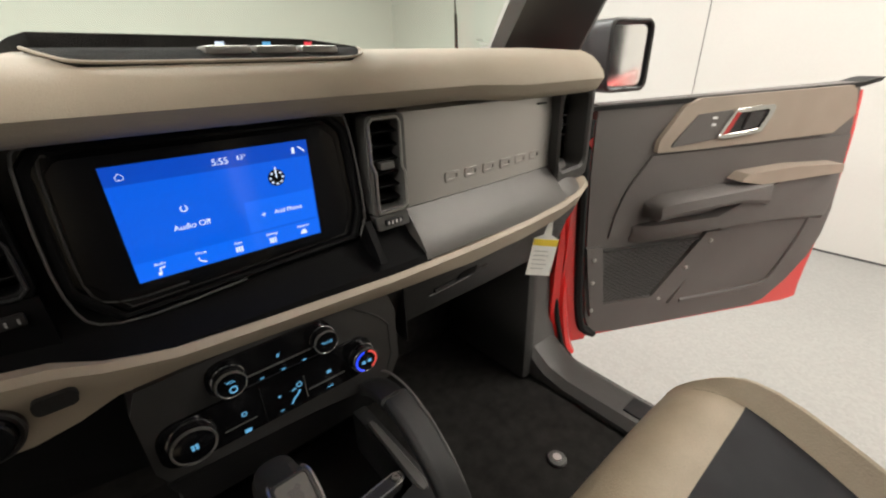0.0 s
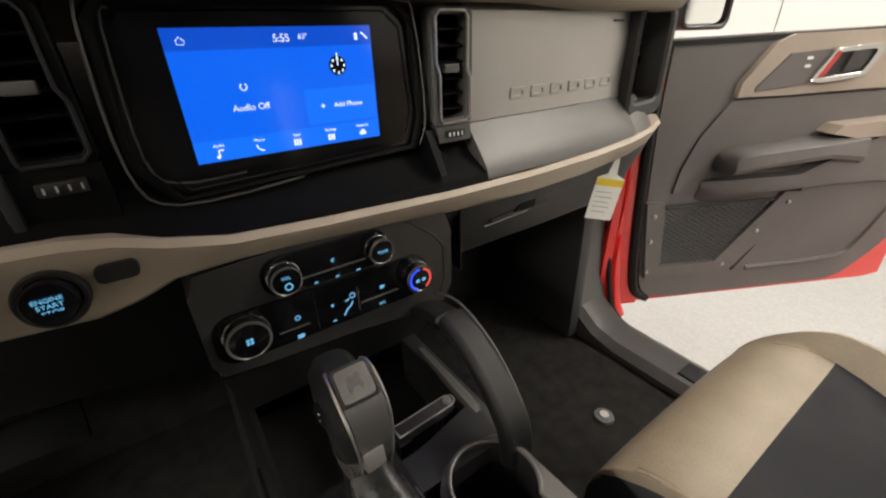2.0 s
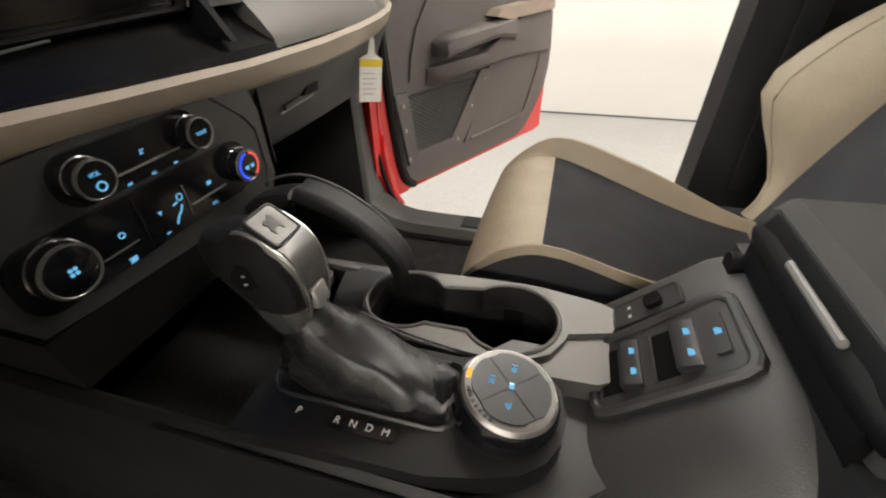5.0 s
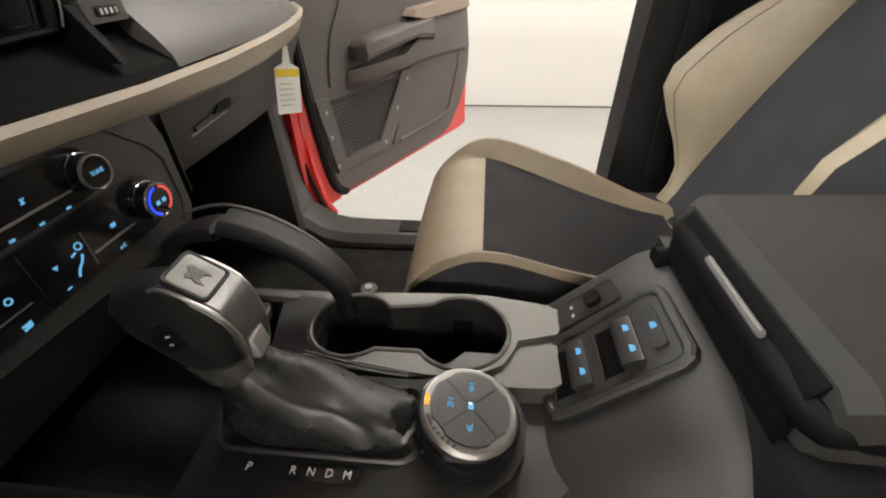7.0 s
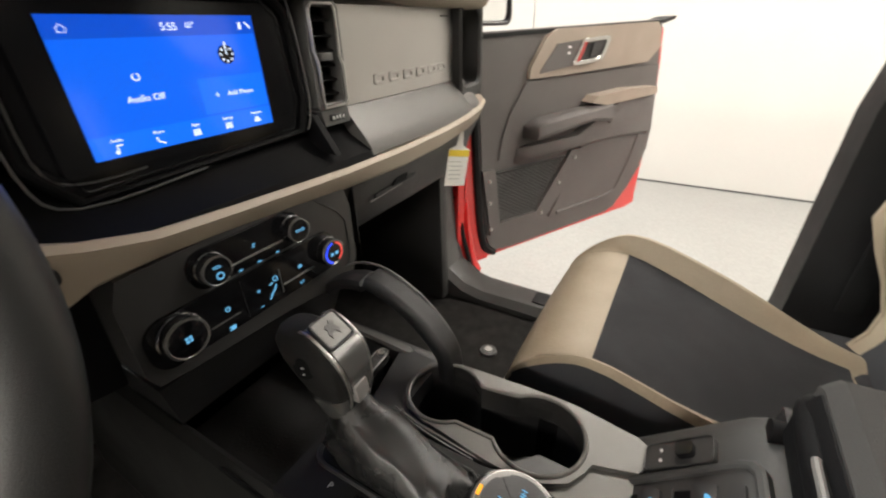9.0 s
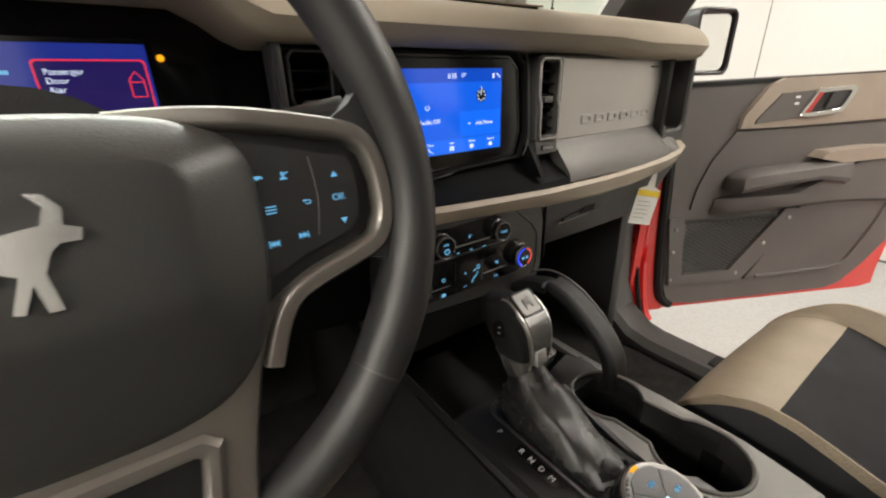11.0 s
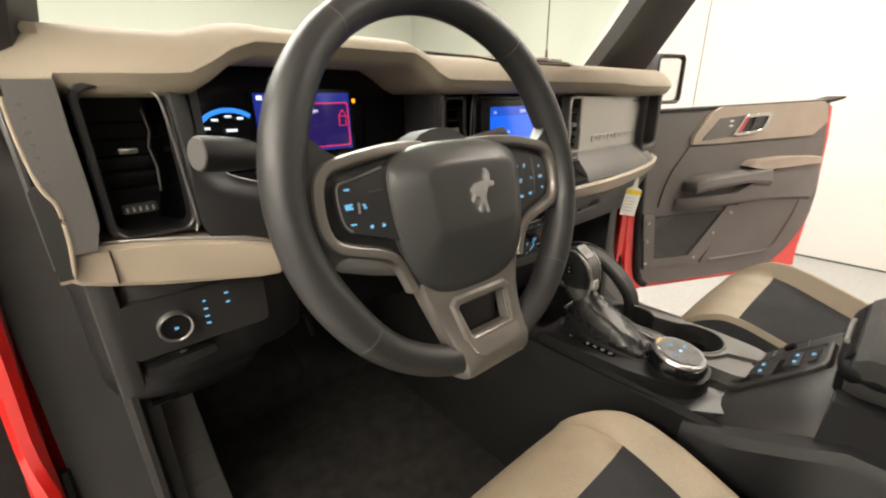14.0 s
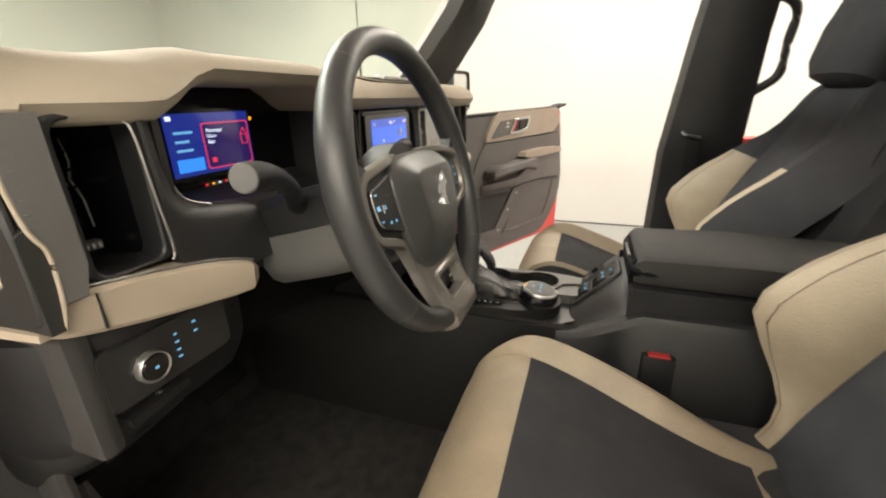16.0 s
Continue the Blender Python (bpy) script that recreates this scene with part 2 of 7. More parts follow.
def prism(pts, axis, a, b, bev=0.003, seg=2, m=None):
    """A flat outline given thickness along an axis: x takes (y, z), y takes (x, z), z takes (x, y)."""
    bm = bmesh.new()
    bottom = [bm.verts.new(at(axis, u, v, a)) for u, v in pts]
    top = [bm.verts.new(at(axis, u, v, b)) for u, v in pts]
    bm.faces.new(bottom)
    bm.faces.new(top[::-1])
    for k in range(len(pts)):
        bm.faces.new((bottom[k], bottom[k - 1], top[k - 1], top[k]))
    bevel(bm, bev, seg)
    if m:
        bm.transform(m)
    return bm


def ring_plate(outer, inner, axis, a, b, bev=0.0015, m=None):
    """A flat frame between two outlines with the same number of points."""
    bm = bmesh.new()
    rows = [[bm.verts.new(at(axis, u, v, w)) for u, v in pts] for pts, w in ((outer, a), (inner, a), (inner, b), (outer, b))]
    n = len(outer)
    for r in range(4):
        for k in range(n):
            bm.faces.new((rows[r][k], rows[r][k - 1], rows[r - 1][k - 1], rows[r - 1][k]))
    bmesh.ops.recalc_face_normals(bm, faces=bm.faces)
    bevel(bm, bev, 1)
    if m:
        bm.transform(m)
    return bm


def loft(rings, caps=True, closed=True, m=None):
    """A skin over rings of points, all with the same count."""
    bm = bmesh.new()
    rows = [[bm.verts.new(p) for p in ring] for ring in rings]
    n = len(rings[0])
    for r in range(1, len(rows)):
        for k in range(0 if closed else 1, n):
            bm.faces.new((rows[r][k], rows[r][k - 1], rows[r - 1][k - 1], rows[r - 1][k]))
    if caps and closed:
        bm.faces.new(rows[0])
        bm.faces.new(rows[-1][::-1])
    bmesh.ops.recalc_face_normals(bm, faces=bm.faces)
    if m:
        bm.transform(m)
    return bm


def smoothed(pts, n=8, closed=False):
    """A rounded line through points."""
    out, k = [], len(pts)
    for i in range(k if closed else k - 1):
        p = [Vector(pts[(i + d) % k] if closed else pts[min(max(i + d, 0), k - 1)]) for d in (-1, 0, 1, 2)]
        for s in range(n):
            t = s / n
            out.append(0.5 * (2 * p[1] + (p[2] - p[0]) * t + (2 * p[0] - 5 * p[1] + 4 * p[2] - p[3]) * t * t + (3 * p[1] - p[0] - 3 * p[2] + p[3]) * t ** 3))
    return out if closed else out + [Vector(pts[-1])]


def tube(path, r, r2=None, n=12, up=(0, 0, 1), closed=False, m=None):
    """A bar of round or oval section along a path. r: half its width, r2: half its height, numbers or lists."""
    path = [Vector(p) for p in path]
    k = len(path)
    rings = []
    for i, p in enumerate(path):
        d = (path[(i + 1) % k] - path[i - 1]) if closed else path[min(i + 1, k - 1)] - path[max(i - 1, 0)]
        d.normalize()
        side = d.cross(Vector(up))
        side = side.normalized() if side.length > 1e-4 else Vector((1, 0, 0))
        top = side.cross(d)
        a = r[i] if isinstance(r, (list, tuple)) else r
        b = (r2[i] if isinstance(r2, (list, tuple)) else r2) if r2 is not None else a
        rings.append([p + side * (a * math.cos(2 * math.pi * j / n)) + top * (b * math.sin(2 * math.pi * j / n)) for j in range(n)])
    if closed:
        rings.append(rings[0])
    bm = loft(rings, caps=not closed, m=m)
    if closed:
        bmesh.ops.remove_doubles(bm, verts=bm.verts, dist=1e-6)
    return bm


def facing(c, way, spin=(0, 0, 1)):
    """A pose at c whose z points along way."""
    z = Vector(way).normalized()
    x = Vector(spin).cross(z)
    x = x.normalized() if x.length > 1e-4 else Vector((1, 0, 0))
    y = z.cross(x)
    return Matrix.Translation(c) @ Matrix((x, y, z)).transposed().to_4x4()


def lathe(profile, m, n=40, r_wave=None):
    """A turned shape from (radius, height) along the pose's z."""
    rings = []
    for r, h in profile:
        rings.append([(m @ Vector((r * math.cos(2 * math.pi * j / n), r * math.sin(2 * math.pi * j / n), h))) for j in range(n)])
    return loft(rings)


def rounded(x0, x1, z0, z1, r, n=5):
    """Outline of a rectangle with round corners."""
    pts = []
    for cx, cz, a in ((x1 - r, z1 - r, 0), (x0 + r, z1 - r, 90), (x0 + r, z0 + r, 180), (x1 - r, z0 + r, 270)):
        for k in range(n + 1):
            t = radians(a + 90 * k / n)
            pts.append((cx + r * math.cos(t), cz + r * math.sin(t)))
    return pts


def text(name, body, size, m, mat, parent, align="CENTER"):
    """Raised or printed writing in the built-in font; m: x along the line, y up the letters."""
    cu = bpy.data.curves.new(name, "FONT")
    cu.body, cu.size, cu.extrude, cu.align_x, cu.align_y = body, size, 0.0002, align, "CENTER"
    tmp = new("tmp", cu)
    me = bpy.data.meshes.new_from_object(tmp.evaluated_get(bpy.context.evaluated_depsgraph_get()))
    bpy.data.objects.remove(tmp)
    bpy.data.curves.remove(cu)
    me.transform(m)
    me.materials.append(mat)
    ob = new(name, me)
    if parent is not None:
        ob.parent = parent
        if parent.type == "EMPTY":
            ob.matrix_parent_inverse = parent.matrix_basis.inverted()
    return ob


def on_wall(x, y, z, tilt=0.0):
    """A pose for writing on a face that looks to -y; tilt: degrees that it leans back."""
    return pose(x, y, z, 90 - tilt, 0, 0)


def join_into(bm, other):
    """Adds one bmesh to another."""
    tmp = bpy.data.meshes.new("tmp")
    other.to_mesh(tmp)
    other.free()
    bm.from_mesh(tmp)
    bpy.data.meshes.remove(tmp)
    return bm


def glyph(kind, x, y, s):
    """Outlines of a small lit key symbol about (x, y); s: half its height."""
    if kind == "up":
        shapes = [[(-s, -0.7 * s), (s, -0.7 * s), (0, s)]]
    elif kind == "down":
        shapes = [[(-s, 0.7 * s), (0, -s), (s, 0.7 * s)]]
    elif kind == "bars":
        shapes = [[(-1.3 * s, k - 0.17 * s), (1.3 * s, k - 0.17 * s), (1.3 * s, k + 0.17 * s), (-1.3 * s, k + 0.17 * s)] for k in (-0.8 * s, 0, 0.8 * s)]
    elif kind == "back":
        shapes = [[(-1.3 * s, 0.4 * s), (-0.5 * s, s), (-0.5 * s, 0.6 * s), (s, 0.6 * s), (1.4 * s, 0), (s, -0.7 * s), (-0.6 * s, -0.7 * s), (-0.6 * s, -0.4 * s), (0.8 * s, -0.4 * s), (s, 0), (0.8 * s, 0.3 * s), (-0.5 * s, 0.3 * s), (-0.5 * s, -0.1 * s)]]
    elif kind in ("next", "prev"):
        f = 1 if kind == "next" else -1
        shapes = [[(f * a, b) for a, b in tri][::f] for tri in ([(-1.4 * s, -s), (-0.2 * s, 0), (-1.4 * s, s)], [(-0.2 * s, -s), (s, 0), (-0.2 * s, s)], [(1.05 * s, -s), (1.4 * s, -s), (1.4 * s, s), (1.05 * s, s)])]
    elif kind == "talk":
        shapes = [[(-s, -s), (-0.1 * s, -0.2 * s), (-0.5 * s, 0.5 * s), (0, s), (0.5 * s, 0.4 * s), (0.3 * s, -0.3 * s), (s, -s)], [(0.7 * s, 0.2 * s), (1.3 * s, 0.5 * s), (1.2 * s, 0.9 * s), (0.6 * s, 0.6 * s)]]
    elif kind == "call":
        shapes = [[(-1.8 * s, 0), (-0.7 * s, 0.6 * s), (1.0 * s, 0.6 * s), (1.8 * s, 0.1 * s), (1.6 * s, -0.4 * s), (0.8 * s, 0), (0.4 * s, -0.6 * s), (-0.4 * s, -0.6 * s), (-0.6 * s, 0), (-1.5 * s, -0.4 * s)]]
    elif kind == "speaker":
        shapes = [[(-1.1 * s, 0), (-0.2 * s, s), (-0.1 * s, 0.3 * s), (0.9 * s, 0.6 * s), (0.4 * s, 0), (0.9 * s, -0.6 * s), (-0.1 * s, -0.4 * s), (-0.2 * s, -s)]]
    elif kind == "dash":
        shapes = [[(-2 * s, -0.6 * s), (1.2 * s, -0.6 * s), (2.2 * s, 0), (1.2 * s, 0.6 * s), (-2 * s, 0.6 * s)]]
    else:
        shapes = [[(-1.5 * s, -s), (1.2 * s, -s), (1.5 * s, -0.4 * s), (1.5 * s, s), (-1.5 * s, s), (-1.5 * s, 0.3 * s), (-0.9 * s, 0.3 * s), (-0.9 * s, -0.2 * s), (-1.5 * s, -0.2 * s)]]
    return [[(x + a, y + b) for a, b in line] for line in shapes]


def symbol(name, shapes, z, m, mat, parent):
    """Flat lit symbol from outlines, proud of its key by a third of a millimetre."""
    bm = bmesh.new()
    for line in shapes:
        join_into(bm, prism(line, "z", z, z + 0.0003, 0))
    bm.transform(m)
    return part(name, bm, mat, parent)


# ---- things ----
# room
def room():
    part("floor", box(-5, 4.1, -6, 6.1, -0.1, 0, 0), EPOXY)["kind"] = "structure"
    tagged(bpy.data.objects["floor"], "light grey flaked epoxy showroom floor", "floor")
    for name, b in (("wall_east", (3.98, 4.1, -6, 6.0, 0.012, 3.4)), ("wall_north", (-5, 4.1, 6.0, 6.12, 0.012, 3.4)),
                    ("wall_west", (-5.12, -5, -6, 6.12, 0.012, 3.4)), ("wall_south", (-5, 4.1, -6.12, -6, 0.012, 3.4))):
        tagged(part(name, box(*b, 0), WALL), "plain white painted showroom wall", "wall", "", "structure")
    tagged(part("ceiling", box(-5.12, 4.1, -6.12, 6.12, 3.4, 3.5, 0), CEILING), "white showroom ceiling", "ceiling", "", "structure")
    tagged(part("trim_1", box(3.972, 3.98, -6, 6.0, 0.0, 0.014, 0), DARK_GAP), "dark sealant line at the wall's foot", "trim", "", "structure")
    bm = tube([(3.978, 1.55, 0.05), (3.977, 1.55, 3.4)], 0.003, n=6)
    tagged(part("trim_2", bm, GREY_TRIM), "thin panel joint strip up the wall", "trim", "", "structure")
    # fixtures made up to go with the lamps
    for x, y, sx, sy, watts in LAMPS:
        f = thing("unseen_ceiling_light", x, y, 3.4, "unseen long white ceiling light with bright diffuser", "ceiling light", "ceiling lights")
        part("housing", box(x - sx / 2, x + sx / 2, y - sy / 2, y + sy / 2, 3.385, 3.4, 0.003), WALL, f)
        part("diffuser", box(x - sx / 2 + 0.02, x + sx / 2 - 0.02, y - sy / 2 + 0.02, y + sy / 2 - 0.02, 3.375, 3.386, 0), LAMP_FACE, f)


room()

# car body around the cabin
def body():
    tagged(part("car_floor", box(-0.68, 0.68, -0.9, 0.98, 0.56, 0.63, 0.01), CARPET), "black carpeted car floor", "floor", "", "structure")
    # firewall under the windscreen
    tagged(part("firewall", box(-0.70, 0.70, 0.90, 0.975, 0.63, 1.37, 0.01), CARPET), "black carpeted firewall in the footwell", "wall", "", "structure")
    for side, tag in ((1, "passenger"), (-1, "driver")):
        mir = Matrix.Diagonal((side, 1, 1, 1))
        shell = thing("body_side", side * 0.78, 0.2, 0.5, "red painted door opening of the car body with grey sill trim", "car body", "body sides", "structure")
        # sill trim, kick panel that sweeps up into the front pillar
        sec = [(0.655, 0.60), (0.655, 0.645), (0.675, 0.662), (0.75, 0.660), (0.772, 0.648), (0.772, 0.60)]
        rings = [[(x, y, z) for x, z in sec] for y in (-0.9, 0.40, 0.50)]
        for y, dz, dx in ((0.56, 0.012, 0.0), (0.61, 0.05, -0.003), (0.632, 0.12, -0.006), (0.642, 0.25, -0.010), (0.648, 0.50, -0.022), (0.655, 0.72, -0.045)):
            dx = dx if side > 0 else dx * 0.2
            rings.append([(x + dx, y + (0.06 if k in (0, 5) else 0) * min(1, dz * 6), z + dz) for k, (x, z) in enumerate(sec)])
        # driver side takes the darker CHARCOAL: shade carried by the colour
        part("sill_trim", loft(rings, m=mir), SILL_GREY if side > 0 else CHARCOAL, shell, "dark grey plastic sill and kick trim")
        part("tread_plate", box(0.69, 0.745, -0.25, 0.36, 0.655, 0.666, 0.003, m=mir), SATIN, shell)
        part("kick_panel", box(0.62 if side > 0 else 0.672, 0.66 if side > 0 else 0.69, 0.60, 0.93, 0.63, 1.22, 0.015, m=mir), CHARCOAL, shell)
        # red pillar and rocker
        part("front_pillar", box(0.685, 0.80, 0.668, 0.80, 0.60, 1.36, 0.012, m=mir), RED, shell)
        bm = tube(smoothed([(0.796, 0.575, 0.645), (0.796, 0.600, 0.70), (0.794, 0.622, 0.85), (0.785, 0.628, 1.05), (0.768, 0.632, 1.30)], 6), 0.016, 0.014, n=8, m=mir)
        part("weather_flange", bm, RED, shell)
        # panel added to darken the gap between the pillar and the open door
        if side < 0:
            part("jamb_gap_panel", box(0.786, 0.95, 0.640, 0.668, 0.50, 1.36, 0.006, m=mir), RUBBER, shell, "added black panel for the dark gap beside the door")
        part("fender", box(0.80, 0.93, 0.672, 1.9, 0.55, 1.27, 0.03, m=mir), RED, shell, "red front wing")
        part("rear_door_skin", box(0.785, 0.85, -1.9, -0.36, 0.52, 1.25, 0.025, m=mir), RED, shell, "red rear door skin")
        part("rocker", box(0.762, 0.79, -0.9, 0.75, 0.42, 0.588, 0.01, m=mir), RED, shell)
        # seal
        bm = tube(smoothed([(0.776, -0.2, 0.638), (0.776, 0.46, 0.638), (0.778, 0.57, 0.655), (0.778, 0.605, 0.72), (0.774, 0.640, 0.9)], 6), 0.007, n=8, m=mir)
        part("door_seal_and_shade", bm, RUBBER, shell)
        # windscreen pillar
        inner = ((0.705, 0.815, 1.375), (0.655, 0.745, 1.43), (0.590, 0.62, 1.53), (0.530, 0.50, 1.64), (0.490, 0.42, 1.75), (0.48, 0.40, 1.80))
        outer = ((0.862, 0.735, 1.345), (0.815, 0.665, 1.41), (0.738, 0.56, 1.51), (0.672, 0.455, 1.62), (0.625, 0.38, 1.74), (0.61, 0.37, 1.80))
        if side < 0:
            inner = ((0.665, 0.64, 1.36), (0.658, 0.56, 1.42), (0.645, 0.51, 1.49), (0.620, 0.45, 1.59), (0.58, 0.40, 1.70), (0.55, 0.38, 1.80))
            outer = tuple((x + 0.115, y - 0.03, z - 0.01) for x, y, z in inner)
        rings = []
        for (x1, y1, z1), (x2, y2, z2) in zip(inner, outer):
            rings.append([(x1, y1, z1), (x1 + 0.02, y1 - 0.035, z1 - 0.01), (x2 - 0.03, y2 - 0.012, z2 - 0.004), (x2, y2, z2), (x2 + 0.01, y2 + 0.05, z2 + 0.02), (x1 + 0.02, y1 + 0.05, z1 + 0.02)])
        part("windscreen_pillar", loft(rings, m=mir), PILLAR_GREY, shell, "dark grey windscreen pillar trim")
        for k in range(11):
            t = 0.12 + 0.062 * k
            p1 = Vector(inner[1]).lerp(Vector(inner[3]), t)
            p2 = Vector(outer[1]).lerp(Vector(outer[3]), t)
            c1, c2 = p1.lerp(p2, 0.62) + Vector((0, -0.016, -0.004)), p1.lerp(p2, 0.86) + Vector((0, -0.010, -0.004))
            part("pillar_slot", tube([c1, c2], 0.0035, n=6, m=mir), BLACK, shell)
        # centre pillar
        rings = []
        for y, z, w in ((-0.155, 0.62, 0.23), (-0.16, 0.9, 0.225), (-0.165, 1.2, 0.22), (-0.20, 1.55, 0.18), (-0.23, 1.80, 0.16)):
            x = 0.71 - max(0, z - 1.2) * 0.16
            rings.append([(x, y, z), (x + 0.06, y + 0.012, z), (x + 0.06, y - w, z), (x, y - w, z), (x - 0.015, y - w * 0.7, z), (x - 0.015, y - w * 0.3, z)])
        part("centre_pillar", loft(rings, m=mir), BLACK, shell, "black centre pillar trim")
        lp = smoothed([(0.69, -0.34, 1.37), (0.69, -0.40, 1.405), (0.69, -0.434, 1.44), (0.688, -0.436, 1.52), (0.685, -0.440, 1.60), (0.68, -0.405, 1.635), (0.67, -0.34, 1.64)], 5)
        part("grab_loop", tube(lp, 0.011, 0.013, n=10, m=mir), BLACK, shell, "black grab loop on the pillar")
        part("belt_guide", tube([(0.690, -0.21, 1.27), (0.672, -0.22, 1.262), (0.668, -0.26, 1.255)], 0.007, n=8, m=mir), SATIN, shell)
        part("belt_webbing", box(0.674, 0.678, -0.262, -0.222, 0.85, 1.26, 0.001, m=mir), RUBBER, shell)
        part("rear_side_panel", box(0.70, 0.78, -1.9, -0.30, 0.6, 1.22, 0.02, m=mir), BLACK, shell)
        part("roof_rail", box(0.52, 0.64, -1.9, 0.48, 1.78, 1.86, 0.02, m=mir), BLACK, shell)
    # roof is out of view; its front is left open for overhead light
    r = thing("unseen_car_roof", 0, -0.5, 1.82, "unseen rear half of the car roof with a pale headliner", "car roof", "", "structure")
    part("headliner", box(-0.62, 0.62, -1.9, -0.30, 1.80, 1.84, 0.01), HEADLINER, r)
    part("windscreen_header", box(-0.56, 0.56, 0.40, 0.47, 1.79, 1.85, 0.015), BLACK, r)
    part("roof_skin", box(-0.63, 0.63, -1.9, -0.29, 1.845, 1.87, 0.01), BLACK, r)
    # dark wall added out of view to keep rear light off the dash
    tagged(part("rear_light_block", box(-0.70, 0.70, -1.92, -1.86, 0.55, 1.80, 0.01), BLACK), "unseen dark wall that blocks light from behind the cabin", "wall", "", "structure")
    tagged(part("rear_floor", box(-0.70, 0.70, -1.86, -0.9, 0.50, 0.60, 0.01), CARPET), "black carpeted rear floor of the car", "floor", "", "structure")
    # windscreen and hood
    bm = loft([[(-0.72, 0.88, 1.385), (0.72, 0.88, 1.385), (0.72, 0.885, 1.39), (-0.72, 0.885, 1.39)], [(-0.50, 0.44, 1.80), (0.50, 0.44, 1.80), (0.50, 0.445, 1.805), (-0.50, 0.445, 1.805)]])
    w = tagged(part("window_1", bm, GLASS), "clear flat windscreen with a faint green tint", "windscreen", "", "structure")
    w.visible_shadow = False
    st = thing("windscreen_sticker", 0.66, 0.81, 1.45, "small clear sticker with faint print on the windscreen", "sticker")
    SM = pose(0.665, 0.806, 1.4495, 43.3, 0, 0)
    for k, (dx, w) in enumerate(((0.0, 0.020), (0.004, 0.028), (0.0, 0.034), (0.002, 0.024))):
        part("print_bar", box(dx - w / 2, dx + w / 2, 0.018 - 0.012 * k, 0.023 - 0.012 * k, -0.0006, -0.0002, 0, m=SM), PRINT, st)
    tagged(part("bonnet", box(-0.80, 0.80, 0.99, 2.1, 1.16, 1.285, 0.03), RED), "red car bonnet beyond the windscreen", "bonnet", "", "structure")


body()

# dashboard
def bump01(x, a, b, c, d):
    """0 outside a..d, 1 inside b..c, eased between."""
    t = min(max((x - a) / (b - a), 0), 1) * min(max((d - x) / (d - c), 0), 1)
    return t * t * (3 - 2 * t)


def end_y(x):
    return 0.03 * max(0, (abs(x) - 0.56) / 0.1) ** 2


def dashboard():
    d = thing("dashboard", 0, 0.6, 1.0, "tan and black car dashboard with silver passenger panel", "dashboard")
    # soft top pad with the hood over the instruments
    rings = []
    xs = [-0.705, -0.698, -0.685, -0.658, -0.6565, -0.62, -0.58, -0.555, -0.535, -0.515, -0.49, -0.44, -0.38, -0.32, -0.28, -0.255, -0.235, -0.215, -0.195, -0.17, -0.1, 0, 0.1, 0.2, 0.3, 0.4, 0.5, 0.55, 0.58, 0.60, 0.615, 0.624]
    for i, x in enumerate(xs):
        h = bump01(x, -0.565, -0.49, -0.285, -0.21)
        y, zl, zt = end_y(x), 1.380 + 0.038 * h - (0.008 if x > 0.3 else 0.006 if x < -0.657 else 0), 1.418 + 0.024 * h
        k = (zt - zl) / 0.038
        left = 0.005 * min(max((-0.44 - x) / 0.12, 0), 1)
        end = (0.012 if i in (0, len(xs) - 1) else 0)
        rings.append([(x, yy, zz) for yy, zz in (
            (0.87, 1.375), (0.83, 1.412 - end), (0.75, 1.434 + left - end), (0.64, 1.4405 + 0.002 * h + left - end), (0.52, zt + 0.014 - 0.007 * h + left - end), (0.489 + y, zt + 0.005 - 0.004 * h + left - end), (0.474 + y + end, zt - 0.006 * k - end),
            (0.465 + y + end, zt - 0.016 * k), (0.462 + y + end, zt - 0.024 * k), (0.469 + y + end, zl + 0.006), (0.474 + y + end, zl - 0.001), (0.485 + y, zl - 0.005), (0.53, zl - 0.006), (0.62, zl - 0.004), (0.87, 1.345))])
    part("top_pad", loft(rings), TAN_PAD, d, "tan soft-touch top pad", 0.75)
    # open tray on top, sunk behind a low near rim
    rings = []
    for y, z, xl, xr in ((0.497, 1.4285, -0.075, 0.150), (0.51, 1.4335, -0.086, 0.165), (0.53, 1.4375, -0.094, 0.178), (0.58, 1.4415, -0.103, 0.196), (0.64, 1.4435, -0.108, 0.209), (0.69, 1.4435, -0.102, 0.212)):
        rings.append([(xl, y, z - 0.004), (xl, y, z), (xr, y, z), (xr, y, z - 0.004)])
    tray = part("tray_mat", loft(rings), CARPET, d, "black rubber tray on the top pad")
    rim = smoothed([(-0.104, 0.540, 1.4400), (-0.090, 0.510, 1.4335), (-0.072, 0.494, 1.4290), (-0.02, 0.491, 1.4280), (0.09, 0.491, 1.4280), (0.150, 0.494, 1.4290), (0.172, 0.512, 1.4340), (0.186, 0.545, 1.4400)], 5)
    part("tray_rim", tube(rim, 0.0017, 0.0014, n=8), TAN_PAD, d, "tan tray rim")
    rings = []
    for x, y, zt in ((-0.122, 0.60, 1.4435), (-0.114, 0.65, 1.453), (-0.102, 0.690, 1.4600), (0.05, 0.70, 1.4590), (0.186, 0.690, 1.4555), (0.206, 0.65, 1.449), (0.220, 0.60, 1.442)):
        rings.append([(x, y - 0.004, 1.430), (x, y - 0.003, zt - 0.001), (x, y, zt), (x, y + 0.008, zt - 0.003), (x, y + 0.020, 1.430)])
    part("tray_back", loft(rings), CARPET, d)
    for k, mat in enumerate((SCREEN_TEXT, ICON, RED_GLOW)):
        x = 0.036 + 0.044 * k
        b = part("tray_button", box(x - 0.020, x + 0.020, 0.512, 0.545, 1.432, 1.4405, 0.003), SILVER_PANEL, d)
